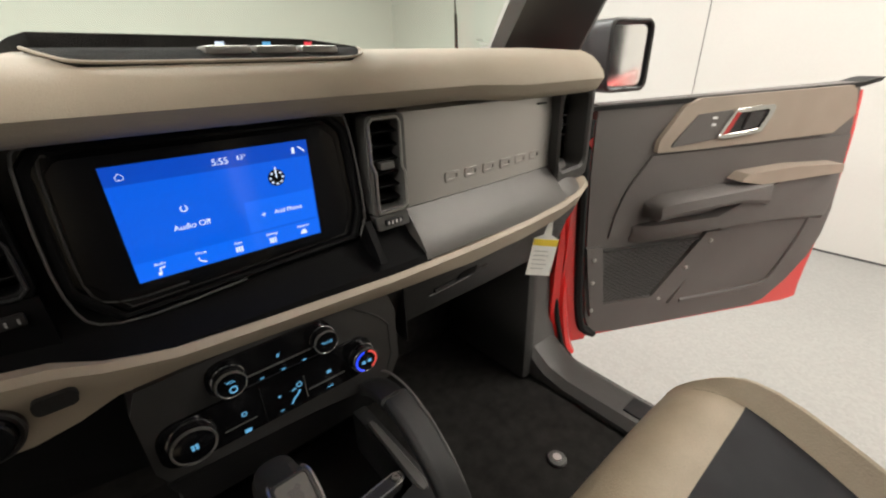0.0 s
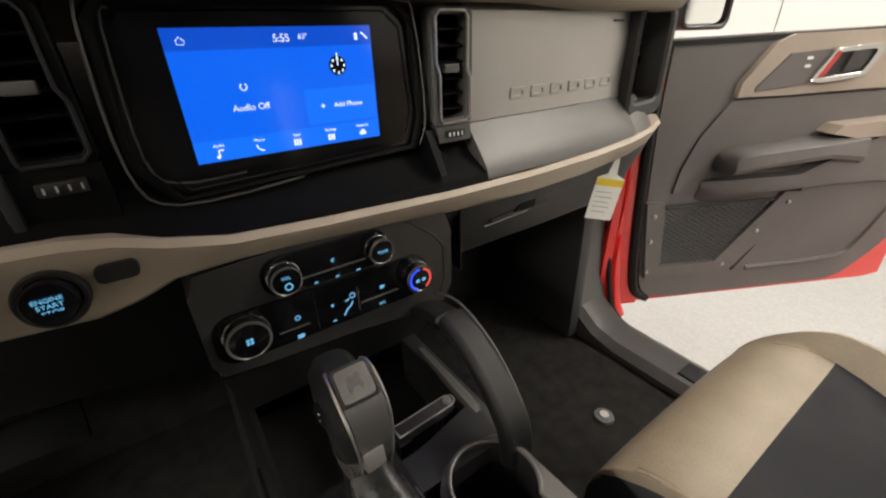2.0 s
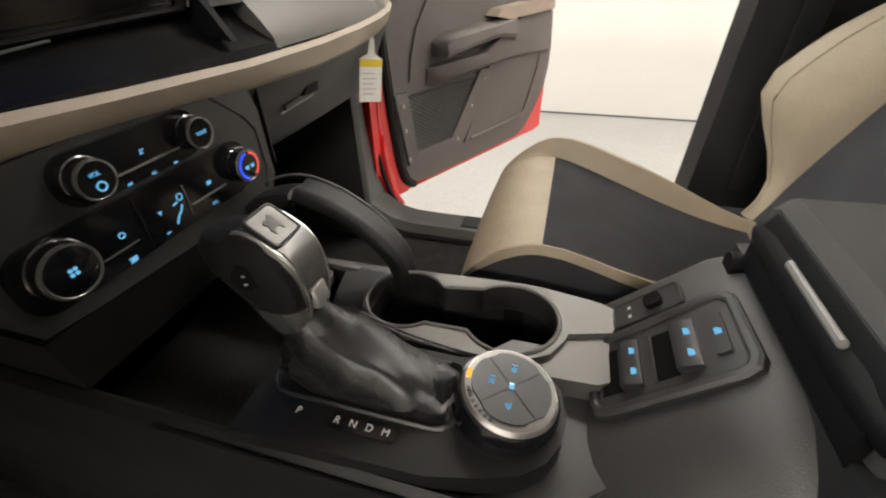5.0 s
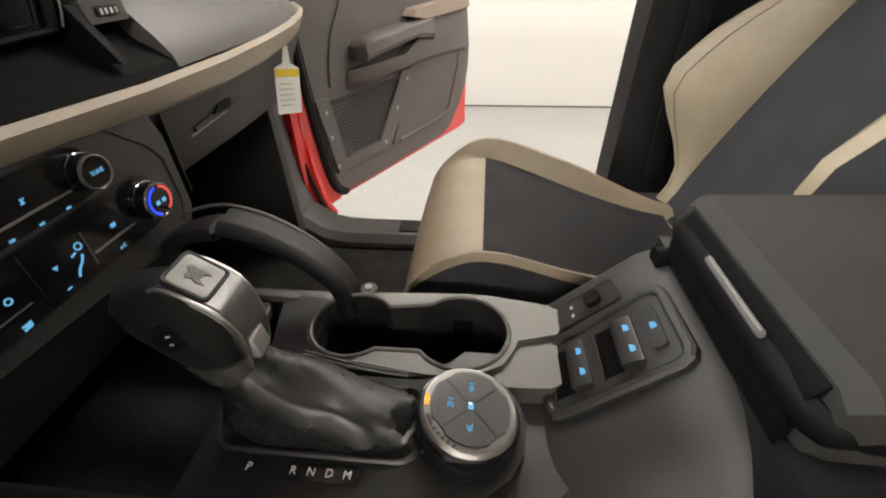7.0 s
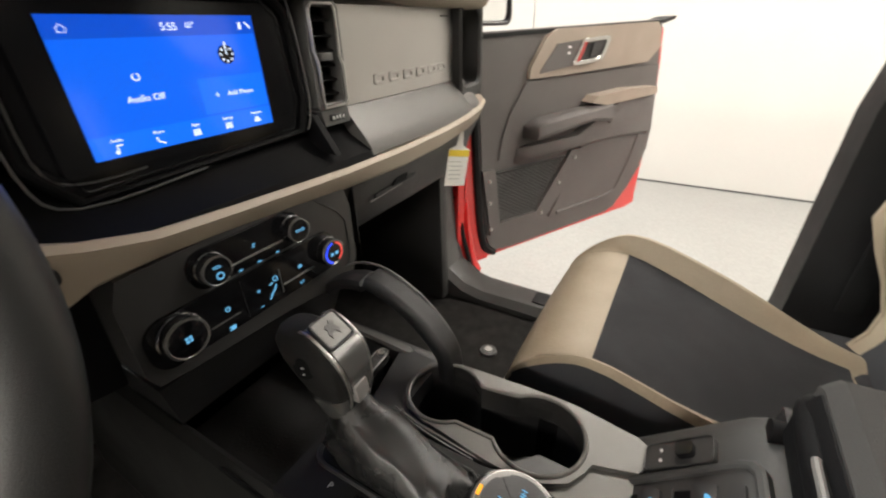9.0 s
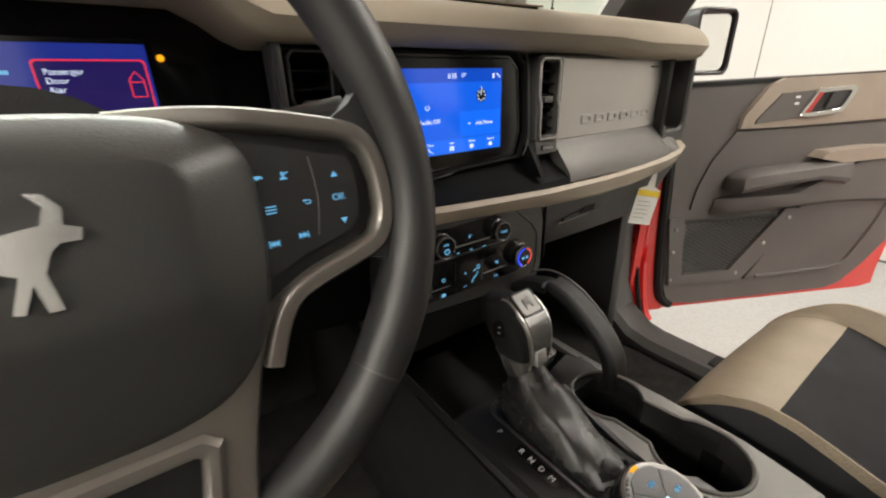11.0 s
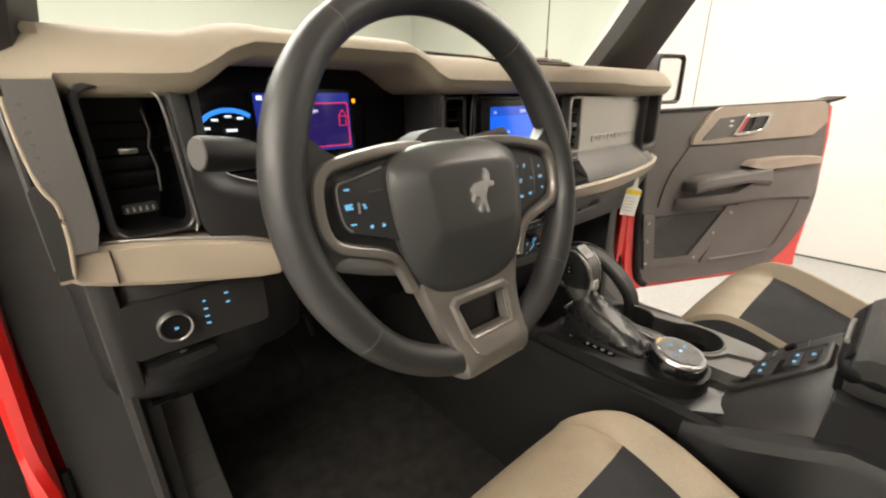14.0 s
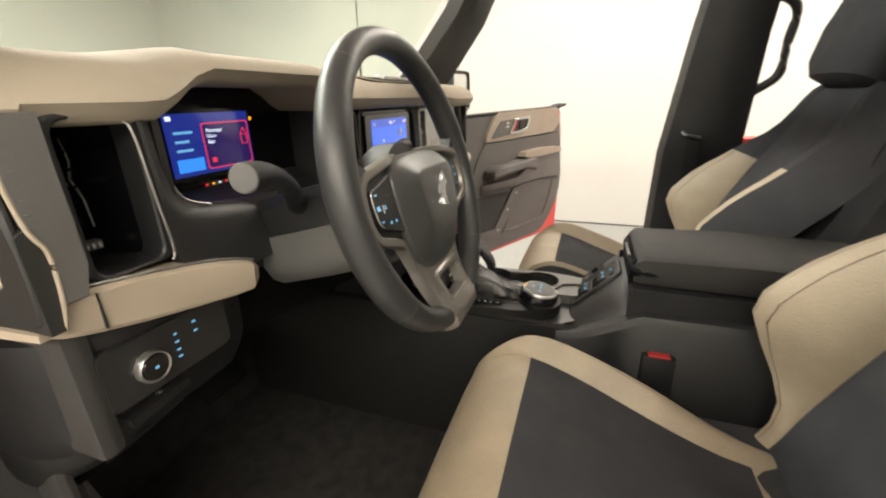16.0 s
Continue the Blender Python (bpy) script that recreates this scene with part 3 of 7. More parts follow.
        part("button_icon", box(x - 0.004, x + 0.004, 0.540, 0.5408, 1.4412, 1.4448, 0), mat, b)
    # black screen surround
    oct_o = [(-0.122, 1.374), (0.118, 1.374), (0.137, 1.358), (0.146, 1.262), (0.135, 1.226), (-0.110, 1.216), (-0.138, 1.253), (-0.134, 1.360)]
    part("screen_surround", prism(oct_o, "y", 0.505, 0.56, 0.004), GLOSS, d, "gloss black screen surround")
    oct_i = [(x * 0.93 + (0.001 if x > 0 else -0.001), 1.294 + (z - 1.294) * 0.93) for x, z in oct_o]
    part("surround_edge", ring_plate(oct_o, oct_i, "y", 0.4985, 0.506, 0.003), SHADOW_BLACK, d)
    oct_b = [(x * 0.90, 1.294 + (z - 1.294) * 0.89) for x, z in oct_o]
    oct_c = [(x * 0.885, 1.294 + (z - 1.294) * 0.87) for x, z in oct_o]
    part("surround_step", ring_plate(oct_b, oct_c, "y", 0.5035, 0.506, 0.0008), GLOSS, d)
    # grey tubes drawn in for the highlights on the gloss edges
    for k, (pts, yy) in enumerate((([(-0.122, 1.3735), (-0.1335, 1.360), (-0.1375, 1.253), (-0.110, 1.2165), (0.0, 1.2205)], 0.4975), ([(-0.113, 1.3655), (-0.1205, 1.354), (-0.1235, 1.256), (-0.103, 1.2335), (-0.05, 1.2335)], 0.5045), ([(0.02, 1.3735), (0.117, 1.3735), (0.1365, 1.3575), (0.1455, 1.262), (0.136, 1.230)], 0.4975))):
        part("edge_highlight", tube(smoothed([(x, yy, z) for x, z in pts], 4), 0.0011, n=6, up=(0, 1, 0)), GREY_TRIM, d)
    scr = part("touch_screen", prism(rounded(-0.110, 0.106, 1.239, 1.362, 0.004), "y", 0.4985, 0.5035, 0.001), GLOSS, d, "lit blue touch screen")
    m = lambda x, z, y=0.4975: pose(x, y, z, 90, 0, 0)
    part("display", box(-0.087, 0.087, 0.4978, 0.4990, 1.248, 1.352, 0), SCREEN_BLUE, scr)
    part("top_bar", box(-0.087, 0.087, 0.4975, 0.4977, 1.336, 1.352, 0), SCREEN_DEEP, scr)
    part("bottom_bar", box(-0.087, 0.087, 0.4975, 0.4977, 1.248, 1.266, 0), SCREEN_BAR, scr)
    part("tile", box(0.014, 0.086, 0.4975, 0.4977, 1.268, 1.300, 0), SCREEN_BAR, scr)
    y = 0.4972
    text("clock_text", "5:55", 0.0085, m(0.002, 1.343, y), SCREEN_TEXT, scr)
    text("temperature_text", "63°", 0.0062, m(0.021, 1.344, y), SCREEN_TEXT, scr)
    text("audio_text", "Audio Off", 0.0076, m(-0.034, 1.290, y), SCREEN_TEXT, scr)
    text("phone_text", "Add Phone", 0.0066, m(0.056, 1.284, y), SCREEN_TEXT, scr)
    text("plus_text", "+", 0.009, m(0.030, 1.284, y), SCREEN_TEXT, scr)
    for k, word in enumerate(("Audio", "Phone", "Apps", "Settings", "Features")):
        x = -0.068 + 0.034 * k
        text("menu_text", word, 0.0038, m(x, 1.2615, y), SCREEN_TEXT, scr)
        if k == 0:
            icon = tube([(x - 0.001, y, 1.252), (x - 0.001, y, 1.2575), (x + 0.003, y, 1.2575)], 0.0008, n=5)
            join_into(icon, lathe([(0.0016, -0.0002), (0.0016, 0.0002)], facing((x - 0.002, y, 1.252), (0, -1, 0)), 10))
        elif k == 1:
            icon = tube(smoothed([(x - 0.003, y, 1.2575), (x - 0.002, y, 1.254), (x + 0.003, y, 1.2515)], 4), 0.0013, 0.0006, n=6)
        elif k == 4:
            icon = box(x - 0.0035, x + 0.0035, y, y + 0.0003, 1.2522, 1.2552, 0.0)
            join_into(icon, box(x - 0.002, x + 0.002, y, y + 0.0003, 1.2552, 1.2572, 0.0))
        else:
            icon = bmesh.new()
            for a in range(3):
                join_into(icon, box(x - 0.0035 + 0.0025 * a, x - 0.0017 + 0.0025 * a, y, y + 0.0003, 1.2515, 1.2572, 0.0))
        part("menu_icon", icon, SCREEN_TEXT, scr)
    c = (0.050, y, 1.319)
    part("compass", lathe([(0.0085, -0.0002), (0.0085, 0.0002)], facing(c, (0, -1, 0)), 24), GLOSS, scr)
    bm = bmesh.new()
    for k in range(8):
        a = k * math.pi / 4
        join_into(bm, lathe([(0.0012, 0.0003), (0.0012, 0.0004)], facing((c[0] + 0.0062 * math.cos(a), y - 0.0002, c[2] + 0.0062 * math.sin(a)), (0, -1, 0)), 8))
    join_into(bm, box(c[0] - 0.0006, c[0] + 0.0006, y - 0.0006, y - 0.0004, c[2], c[2] + 0.011, 0))
    part("compass_needle", bm, SCREEN_TEXT, scr)
    ring = [Vector((-0.037 + 0.0027 * math.cos(a), y, 1.307 + 0.0027 * math.sin(a))) for a in [math.pi / 2 + 0.5 + k * (2 * math.pi - 1) / 16 for k in range(17)]]
    part("power_icon", tube(ring, 0.0005, n=5, up=(0, 1, 0)), SCREEN_TEXT, scr)
    part("home_icon", tube([(-0.078, y, 1.343), (-0.075, y, 1.346), (-0.072, y, 1.343), (-0.0725, y, 1.3405), (-0.0775, y, 1.3405), (-0.0775, y, 1.3435)], 0.0003, n=5, up=(0, 1, 0)), SCREEN_TEXT, scr)
    bm = box(0.070, 0.073, y, y + 0.0003, 1.340, 1.346, 0)
    join_into(bm, tube([(0.077, y, 1.346), (0.080, y, 1.344), (0.083, y, 1.341)], 0.0008, n=5))
    part("status_icon", bm, SCREEN_TEXT, scr)
    # lower ledge under the screen
    sec = [(0.52, 1.235), (0.508, 1.220), (0.500, 1.212), (0.478, 1.200), (0.466, 1.193), (0.463, 1.183), (0.50, 1.175), (0.54, 1.19)]
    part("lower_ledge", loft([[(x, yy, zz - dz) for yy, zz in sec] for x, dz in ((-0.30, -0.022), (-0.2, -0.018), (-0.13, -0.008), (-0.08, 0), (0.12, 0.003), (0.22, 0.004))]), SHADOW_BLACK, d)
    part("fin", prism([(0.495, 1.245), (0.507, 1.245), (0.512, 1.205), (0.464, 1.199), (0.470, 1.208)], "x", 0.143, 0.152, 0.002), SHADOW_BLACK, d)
    # passenger panel
    rings, ledge = [], []
    for x, e in ((0.213, 0), (0.22, 0), (0.35, 0.001), (0.45, 0.003), (0.50, 0.006), (0.540, 0.009), (0.545, 0.014)):
        sec = [(0.55, 1.376), (0.520, 1.374), (0.509, 1.366), (0.506, 1.33), (0.508, 1.265), (0.507, 1.254), (0.5065, 1.2445), (0.52, 1.243), (0.55, 1.243)]
        rings.append([(x, yy + e, zz) for yy, zz in sec])
        ledge.append([(x, yy + e, zz) for yy, zz in ((0.545, 1.242), (0.5065, 1.2435), (0.503, 1.238), (0.495, 1.2295), (0.478, 1.210), (0.466, 1.194), (0.463, 1.182), (0.50, 1.172), (0.55, 1.172))])
    for x, e in ((0.57, 0.012), (0.60, 0.020), (0.615, 0.030)):
        ledge.append([(x, yy + e, zz) for yy, zz in ((0.545, 1.242), (0.5065, 1.2405), (0.503, 1.236), (0.495, 1.2275), (0.478, 1.210), (0.466, 1.196), (0.463, 1.186), (0.50, 1.174), (0.55, 1.172))])
    panel = part("passenger_panel", loft(rings), SILVER_PANEL, d, "satin silver-grey panel with raised lettering bars")
    # ledge is the panel's plastic; its lower tone is painted shade
    part("panel_ledge", loft(ledge), SHADED_SILVER, d, "satin silver ledge under the panel, darkened for shade")
    for k in range(6):
        x = 0.284 + 0.0385 * k
        y = 0.5078 + 0.0005 * k + 0.0014 * max(0, k - 3)
        part("raised_bar", ring_plate(rounded(x, x + 0.027, 1.264, 1.279, 0.003, 2), rounded(x + 0.005, x + 0.022, 1.2685, 1.2745, 0.002, 2), "y", y - 0.0013, y + 0.004, 0.0006), SILVER_PANEL, panel, "raised lettering bar")
    part("airbag_mark", box(0.49, 0.512, 0.510, 0.516, 1.353, 1.3555, 0), CHARCOAL, panel)
    # air vents
    def vent(x0, x1, z0, z1, frame, label, bead):
        y0 = 0.493
        zk, w = z0 + 0.46 * (z1 - z0), 0.0035
        edge = [(x0 + 0.010, z0 + 0.004), (x1 - 0.010, z0 + 0.004), (x1 - 0.004, z0 + 0.010), (x1 - 0.004, zk - 0.006), (x1 - 0.0085, zk + 0.004), (x1 - 0.0085, z1 - 0.010), (x1 - 0.013, z1 - 0.004), (x0 + 0.010, z1 - 0.004), (x0 + 0.004, z1 - 0.010), (x0 + 0.004, zk + 0.012), (x0 + 0.0085, zk), (x0 + 0.0085, z0 + 0.010)]
        v = part("vent_frame", ring_plate(rounded(x0, x1, z0, z1, 0.008, 3), rounded(x0 + 0.007, x1 - 0.007, z0 + 0.008, z1 - 0.007, 0.005, 3), "y", y0, 0.515, 0.0015), frame, d, label)
        part("vent_edge", tube([(x, y0 - 0.001, z) for x, z in edge], 0.0016, 0.0022, n=6, up=(0, 1, 0), closed=True), bead, v, "slim satin vent edge")
        part("vent_box", box(x0 + 0.002, x1 - 0.002, 0.535, 0.54, z0, z1, 0), SHADOW_BLACK, v)
        for s in (x0 + 0.003, x1 - 0.005):
            part("vent_side", box(s, s + 0.002, 0.512, 0.537, z0, z1, 0), BLACK, v)
        n = max(3, round((z1 - z0) / 0.021))
        for k in range(n):
            z = z0 + 0.012 + (z1 - z0 - 0.022) * (k + 0.5) / n
            part("slat", box(x0 + 0.006, x1 - 0.006, 0.502, 0.530, -0.0012, 0.0012, 0.0005, 1, pose(0, 0.0, z) @ pose(0, 0.516, 0, 14, 0, 0) @ pose(0, -0.516, 0)), SHADOW_BLACK, v)
        zm = (z0 + z1) / 2
        part("vent_tab", box((x0 + x1) / 2 - 0.010, (x0 + x1) / 2 + 0.010, 0.494, 0.506, zm - 0.004, zm + 0.005, 0.002), GREY_TRIM, v)
        return v

    v = vent(0.155, 0.210, 1.247, 1.369, GREY_TRIM, "tall air vent in a grey frame", SATIN_METAL)
    part("vent_wheel_plate", prism([(0.158, 1.247), (0.207, 1.247), (0.209, 1.228), (0.162, 1.228)], "y", 0.494, 0.52, 0.002), GREY_TRIM, v)
    part("vent_wheel", box(0.171, 0.198, 0.491, 0.5, 1.233, 1.2415, 0.002), BLACK, v)
    for k in range(4):
        part("mark", box(0.174 + 0.006 * k, 0.1755 + 0.006 * k, 0.4900, 0.4912, 1.235, 1.2395, 0), WHITE_INK, v)
    v = vent(-0.205, -0.150, 1.262, 1.372, SHADOW_BLACK, "tall air vent in a black frame", SATIN)
    part("vent_wheel", box(-0.193, -0.162, 0.488, 0.5, 1.2440, 1.2545, 0.002), BLACK, v)
    for k in range(4):
        part("mark", box(-0.189 + 0.0075 * k, -0.1878 + 0.0075 * k, 0.4870, 0.4882, 1.247, 1.2515, 0), PRINT, v)
    part("vent_wheel_plate", prism([(-0.207, 1.264), (-0.150, 1.264), (-0.150, 1.205), (-0.207, 1.212)], "y", 0.492, 0.52, 0.002), SHADOW_BLACK, v)
    part("vent_divider", box(-0.214, -0.206, 0.487, 0.53, 1.215, 1.375, 0.003), SATIN, d)
    # tan strip across
    rings = []
    for x, zt, zb, yf in ((-0.30, 1.222, 1.150, 0.462), (-0.25, 1.221, 1.147, 0.462), (-0.19, 1.218, 1.143, 0.460), (-0.16, 1.213, 1.149, 0.459), (-0.13, 1.203, 1.160, 0.458), (-0.08, 1.192, 1.162, 0.457), (0, 1.187, 1.158, 0.457),
                          (0.155, 1.180, 1.148, 0.457), (0.30, 1.179, 1.142, 0.457), (0.42, 1.182, 1.145, 0.459), (0.52, 1.187, 1.152, 0.463), (0.59, 1.193, 1.160, 0.473), (0.635, 1.199, 1.170, 0.488), (0.655, 1.203, 1.180, 0.505)):
        r = 0.006
        rings.append([(x, yf + 0.06, zt - 0.004), (x, yf + r, zt), (x, yf, zt - r), (x, yf + 0.009, zb + r), (x, yf + 0.012 + r, zb), (x, yf + 0.06, zb + 0.002)])
    part("trim_strip", loft(rings), TAN_TRIM, d, "tan moulded trim strip")
    start = part("start_button", lathe([(0.001, 0.001), (0.0, 0.012), (0.0155, 0.012), (0.017, 0.010), (0.0178, -0.004), (0.0001, -0.004)][::-1], facing((-0.206, 0.460, 1.179), (0, -1, 0.1))), GLOSS, d, "black start button with blue lettering bars")
    part("button_ring", lathe([(0.0222, -0.004), (0.0222, 0.003), (0.0208, 0.005), (0.0182, 0.005), (0.0182, -0.004)], facing((-0.206, 0.460, 1.179), (0, -1, 0.1))), BLACK, d)
    for word, size, z in (("ENGINE", 0.0050, 1.1845), ("START", 0.0053, 1.1793), ("STOP", 0.0053, 1.1738)):
        text("start_text", word, size, on_wall(-0.206, 0.4470 + (1.18 - z) * 0.1, z, -5.7), ICON, start)
    part("key_slot", prism(rounded(-0.178, -0.150, 1.181, 1.195, 0.005, 3), "y", 0.456, 0.47, 0.001), BLACK, d)
    # instrument binnacle
    part("binnacle_back", box(-0.56, -0.18, 0.615, 0.63, 1.20, 1.428, 0.004), GLOSS, d)
    part("binnacle_side", loft([[(-0.548, 0.49, 1.245), (-0.548, 0.49, 1.40), (-0.535, 0.62, 1.43), (-0.535, 0.62, 1.22)], [(-0.556, 0.49, 1.245), (-0.556, 0.49, 1.40), (-0.545, 0.62, 1.43), (-0.545, 0.62, 1.22)]]), SATIN, d)
    part("binnacle_side", loft([[(-0.216, 0.495, 1.215), (-0.216, 0.495, 1.395), (-0.19, 0.62, 1.43), (-0.19, 0.62, 1.215)], [(-0.206, 0.495, 1.215), (-0.206, 0.495, 1.395), (-0.18, 0.62, 1.43), (-0.18, 0.62, 1.215)]]), CHARCOAL, d)
    rings = [[(x, 0.49, 1.225 - 0.02 * (x > -0.4)), (x, 0.60, 1.275), (x, 0.63, 1.27), (x, 0.63, 1.18), (x, 0.50, 1.17)] for x in (-0.553, -0.40, -0.21)]
    part("binnacle_lower", loft(rings), SATIN, d, "charcoal lower cover round the instruments")
    sweep = [(-0.552, 1.388), (-0.549, 1.355), (-0.547, 1.328), (-0.540, 1.303), (-0.528, 1.288), (-0.50, 1.277), (-0.44, 1.270), (-0.38, 1.268)]
    part("binnacle_fascia", prism(sweep + [(-0.38, 1.225), (-0.46, 1.222), (-0.556, 1.232), (-0.558, 1.388)], "y", 0.502, 0.516, 0.003), SATIN, d, "satin black sweep round the instruments")
    rings = []
    for z, xl, xr, yr in ((1.387, -0.5785, -0.553, 0.500), (1.355, -0.5765, -0.550, 0.500), (1.328, -0.5750, -0.548, 0.500), (1.303, -0.5740, -0.541, 0.500), (1.288, -0.5735, -0.529, 0.500), (1.277, -0.5730, -0.500, 0.501), (1.270, -0.5725, -0.450, 0.503), (1.255, -0.5720, -0.420, 0.500), (1.235, -0.5700, -0.415, 0.492), (1.212, -0.5600, -0.415, 0.484), (1.190, -0.5400, -0.415, 0.480)):
        front = [(xl, 0.480, z), (xl + 0.003, 0.4785, z)] + [(xl + (xr - xl) * t, 0.4785 + (yr - 0.4785) * t ** 1.6, z) for t in (0.3, 0.55, 0.8, 0.95)] + [(xr, yr + 0.002, z)]
        rings.append(front + [(x, y + 0.010, zz) for x, y, zz in front[::-1]])
    part("fascia_front", loft(rings), SATIN, d, "satin black cover between the end vent and the instruments", 0.8)
    # bright tube modelled in place of the glint along the sweep
    part("fascia_glint", tube(smoothed([(x, 0.4995, z) for x, z in sweep[:6]], 4), 0.0009, n=6), SATIN_METAL, d)
    clus = part("instrument_screen", prism(rounded(-0.462, -0.302, 1.288, 1.384, 0.004), "y", 0.606, 0.612, 0.001), GLOSS, d, "lit instrument screen with red warning")
    y = 0.6045
    part("display", box(-0.456, -0.308, y, 0.6055, 1.294, 1.379, 0), CLUSTER_BLUE, clus)
    part("warning_tile", prism(rounded(-0.398, -0.312, 1.300, 1.364, 0.004), "y", y - 0.0004, y - 0.0002, 0), CLUSTER_DARK, clus)
    bm = ring_plate(rounded(-0.399, -0.311, 1.299, 1.365, 0.004), rounded(-0.3975, -0.3125, 1.3005, 1.3635, 0.004), "y", y - 0.0006, y - 0.0003, 0)
    part("tile_edge", bm, RED_GLOW, clus)
    for k, word in enumerate(("Passenger", "Door", "Ajar")):
        text("warning_text", word, 0.0075, m(-0.392, 1.354 - 0.008 * k, y - 0.0008), SCREEN_TEXT, clus, "LEFT")
    bm = tube([(-0.328, y - 0.0008, 1.330), (-0.328, y - 0.0008, 1.346), (-0.322, y - 0.0008, 1.354), (-0.316, y - 0.0008, 1.346), (-0.316, y - 0.0008, 1.330), (-0.328, y - 0.0008, 1.330)], 0.0007, n=5, up=(0, 1, 0))
    join_into(bm, tube([(-0.328, y - 0.0008, 1.344), (-0.316, y - 0.0008, 1.344)], 0.0006, n=5))
    part("door_icon", bm, RED_GLOW, clus)
    part("red_icon", box(-0.390, -0.382, y - 0.001, y - 0.0006, 1.308, 1.315, 0.001), RED_GLOW, clus)
    part("blue_tile", box(-0.448, -0.405, y - 0.001, y - 0.0006, 1.300, 1.318, 0.0), GAUGE_BLUE, clus)
    part("logo_mark", box(-0.452, -0.444, y - 0.001, y - 0.0006, 1.370, 1.376, 0.0), SCREEN_TEXT, clus)
    for k, w in enumerate((0.03, 0.022, 0.026)):
        part("text_bar", box(-0.445, -0.445 + w, y - 0.001, y - 0.0006, 1.352 - 0.012 * k, 1.3555 - 0.012 * k, 0.0), ICON, clus)
    arc = [Vector((-0.492 + 0.040 * math.cos(radians(a)), 0.606, 1.328 + 0.030 * math.sin(radians(a)))) for a in range(45, 200, 8)]
    g = part("speed_gauge", tube(arc, 0.003, 0.001, n=6, up=(0, 1, 0)), GAUGE_BLUE, d, "blue arc gauge")
    for a in (60, 90, 125, 160):
        x, z = -0.492 + 0.030 * math.cos(radians(a)), 1.328 + 0.022 * math.sin(radians(a))
        part("gauge_mark", box(x - 0.004, x + 0.004, 0.6050, 0.6056, z - 0.0015, z + 0.0015, 0), SCREEN_TEXT, g)
    part("gauge_mark", box(-0.497, -0.483, 0.6050, 0.6056, 1.330, 1.3335, 0), SCREEN_TEXT, g)
    part("warning_lamp", lathe([(0.0035, -0.0003), (0.0035, 0.0003)], facing((-0.296, 0.611, 1.367), (0, -1, 0)), 16), AMBER, d, "amber warning lamp")
    for k in range(6):
        part("telltale", box(-0.405 + 0.012 * k, -0.4025 + 0.012 * k, 0.609, 0.6115, 1.275, 1.2775, 0), (RED_GLOW, AMBER, SCREEN_TEXT)[k % 3], d)
    # driver's end: recessed vent, grey column, tan strip
    fr = rounded(-0.652, -0.567, 1.236, 1.386, 0.012, 3)
    fi = rounded(-0.645, -0.578, 1.240, 1.381, 0.012, 3)
    ev = part("end_vent_frame", ring_plate(fr, fi, "y", 0.486, 0.52, 0.002), SATIN, d, "recessed black end vent")
    part("vent_box", box(-0.646, -0.556, 0.612, 0.620, 1.24, 1.386, 0), SATIN, ev)
    for a, b in ((-0.648, -0.643), (-0.569, -0.564)):
        part("vent_side", box(a, b, 0.515, 0.615, 1.24, 1.386, 0), GLOSS, ev)
    part("vent_floor", box(-0.646, -0.556, 0.515, 0.615, 1.230, 1.240, 0), SATIN, ev)
    line = ((-0.590, 0.582, 1.362), (-0.587, 0.582, 1.338), (-0.592, 0.581, 1.320), (-0.589, 0.574, 1.298), (-0.592, 0.566, 1.270))
    part("vent_cheek", loft([[(x, y, z), (-0.571, 0.505, z), (-0.566, 0.505, z), (x + 0.012, y + 0.012, z)] for x, y, z in ((-0.590, 0.582, 1.386),) + line + ((-0.600, 0.560, 1.241),)]), GLOSS, ev, "gloss black vent cheek")
    part("vent_edge", tube([(x, y - 0.001, z) for x, y, z in line], 0.0011, n=6, up=(0, 1, 0)), SATIN_METAL, ev)
    for k in range(5):
        part("slat", box(-0.642, -0.592, 0.572, 0.588, 1.275 + 0.018 * k, 1.278 + 0.018 * k, 0.0008, 1), SHADOW_BLACK, ev)
    part("vent_tab", box(-0.622, -0.604, 0.562, 0.574, 1.315, 1.321, 0.002), SATIN_METAL, ev)
    part("vent_wheel", box(-0.634, -0.602, 0.540, 0.552, 1.252, 1.262, 0.002), GREY_TRIM, ev)
    for k in range(5):
        part("mark", box(-0.631 + 0.006 * k, -0.629 + 0.006 * k, 0.5388, 0.5402, 1.2545, 1.2595, 0), WHITE_INK, ev)
    part("vent_edge", tube(smoothed([(-0.606, 0.485, 1.3815), (-0.589, 0.482, 1.378), (-0.583, 0.480, 1.362), (-0.579, 0.478, 1.30), (-0.576, 0.476, 1.250), (-0.579, 0.477, 1.237)], 5), 0.0013, n=6), SATIN_METAL, d)
    face = [(-0.690, 1.388), (-0.6915, 1.345), (-0.689, 1.306), (-0.681, 1.284), (-0.6805, 1.26), (-0.683, 1.236), (-0.664, 1.236), (-0.657, 1.262), (-0.6565, 1.30), (-0.6575, 1.345), (-0.657, 1.388)]
    gc = part("end_column", prism(face, "y", 0.4725, 0.535, 0.004, 3), COLUMN_GREY, d, "grey grab bar at the dashboard's end with embossed bars")
    for k in range(7):
        z = 1.302 + 0.011 * k
        part("emboss_bar", box(-0.6865, -0.682, 0.4718, 0.475, z, z + 0.002, 0.0005, 1), COLUMN_GREY, gc)
    so = [(0.480, 1.386), (0.60, 1.392), (0.645, 1.33), (0.645, 1.25), (0.63, 1.204), (0.50, 1.212), (0.478, 1.222), (0.4745, 1.26), (0.4745, 1.29), (0.4775, 1.306)]
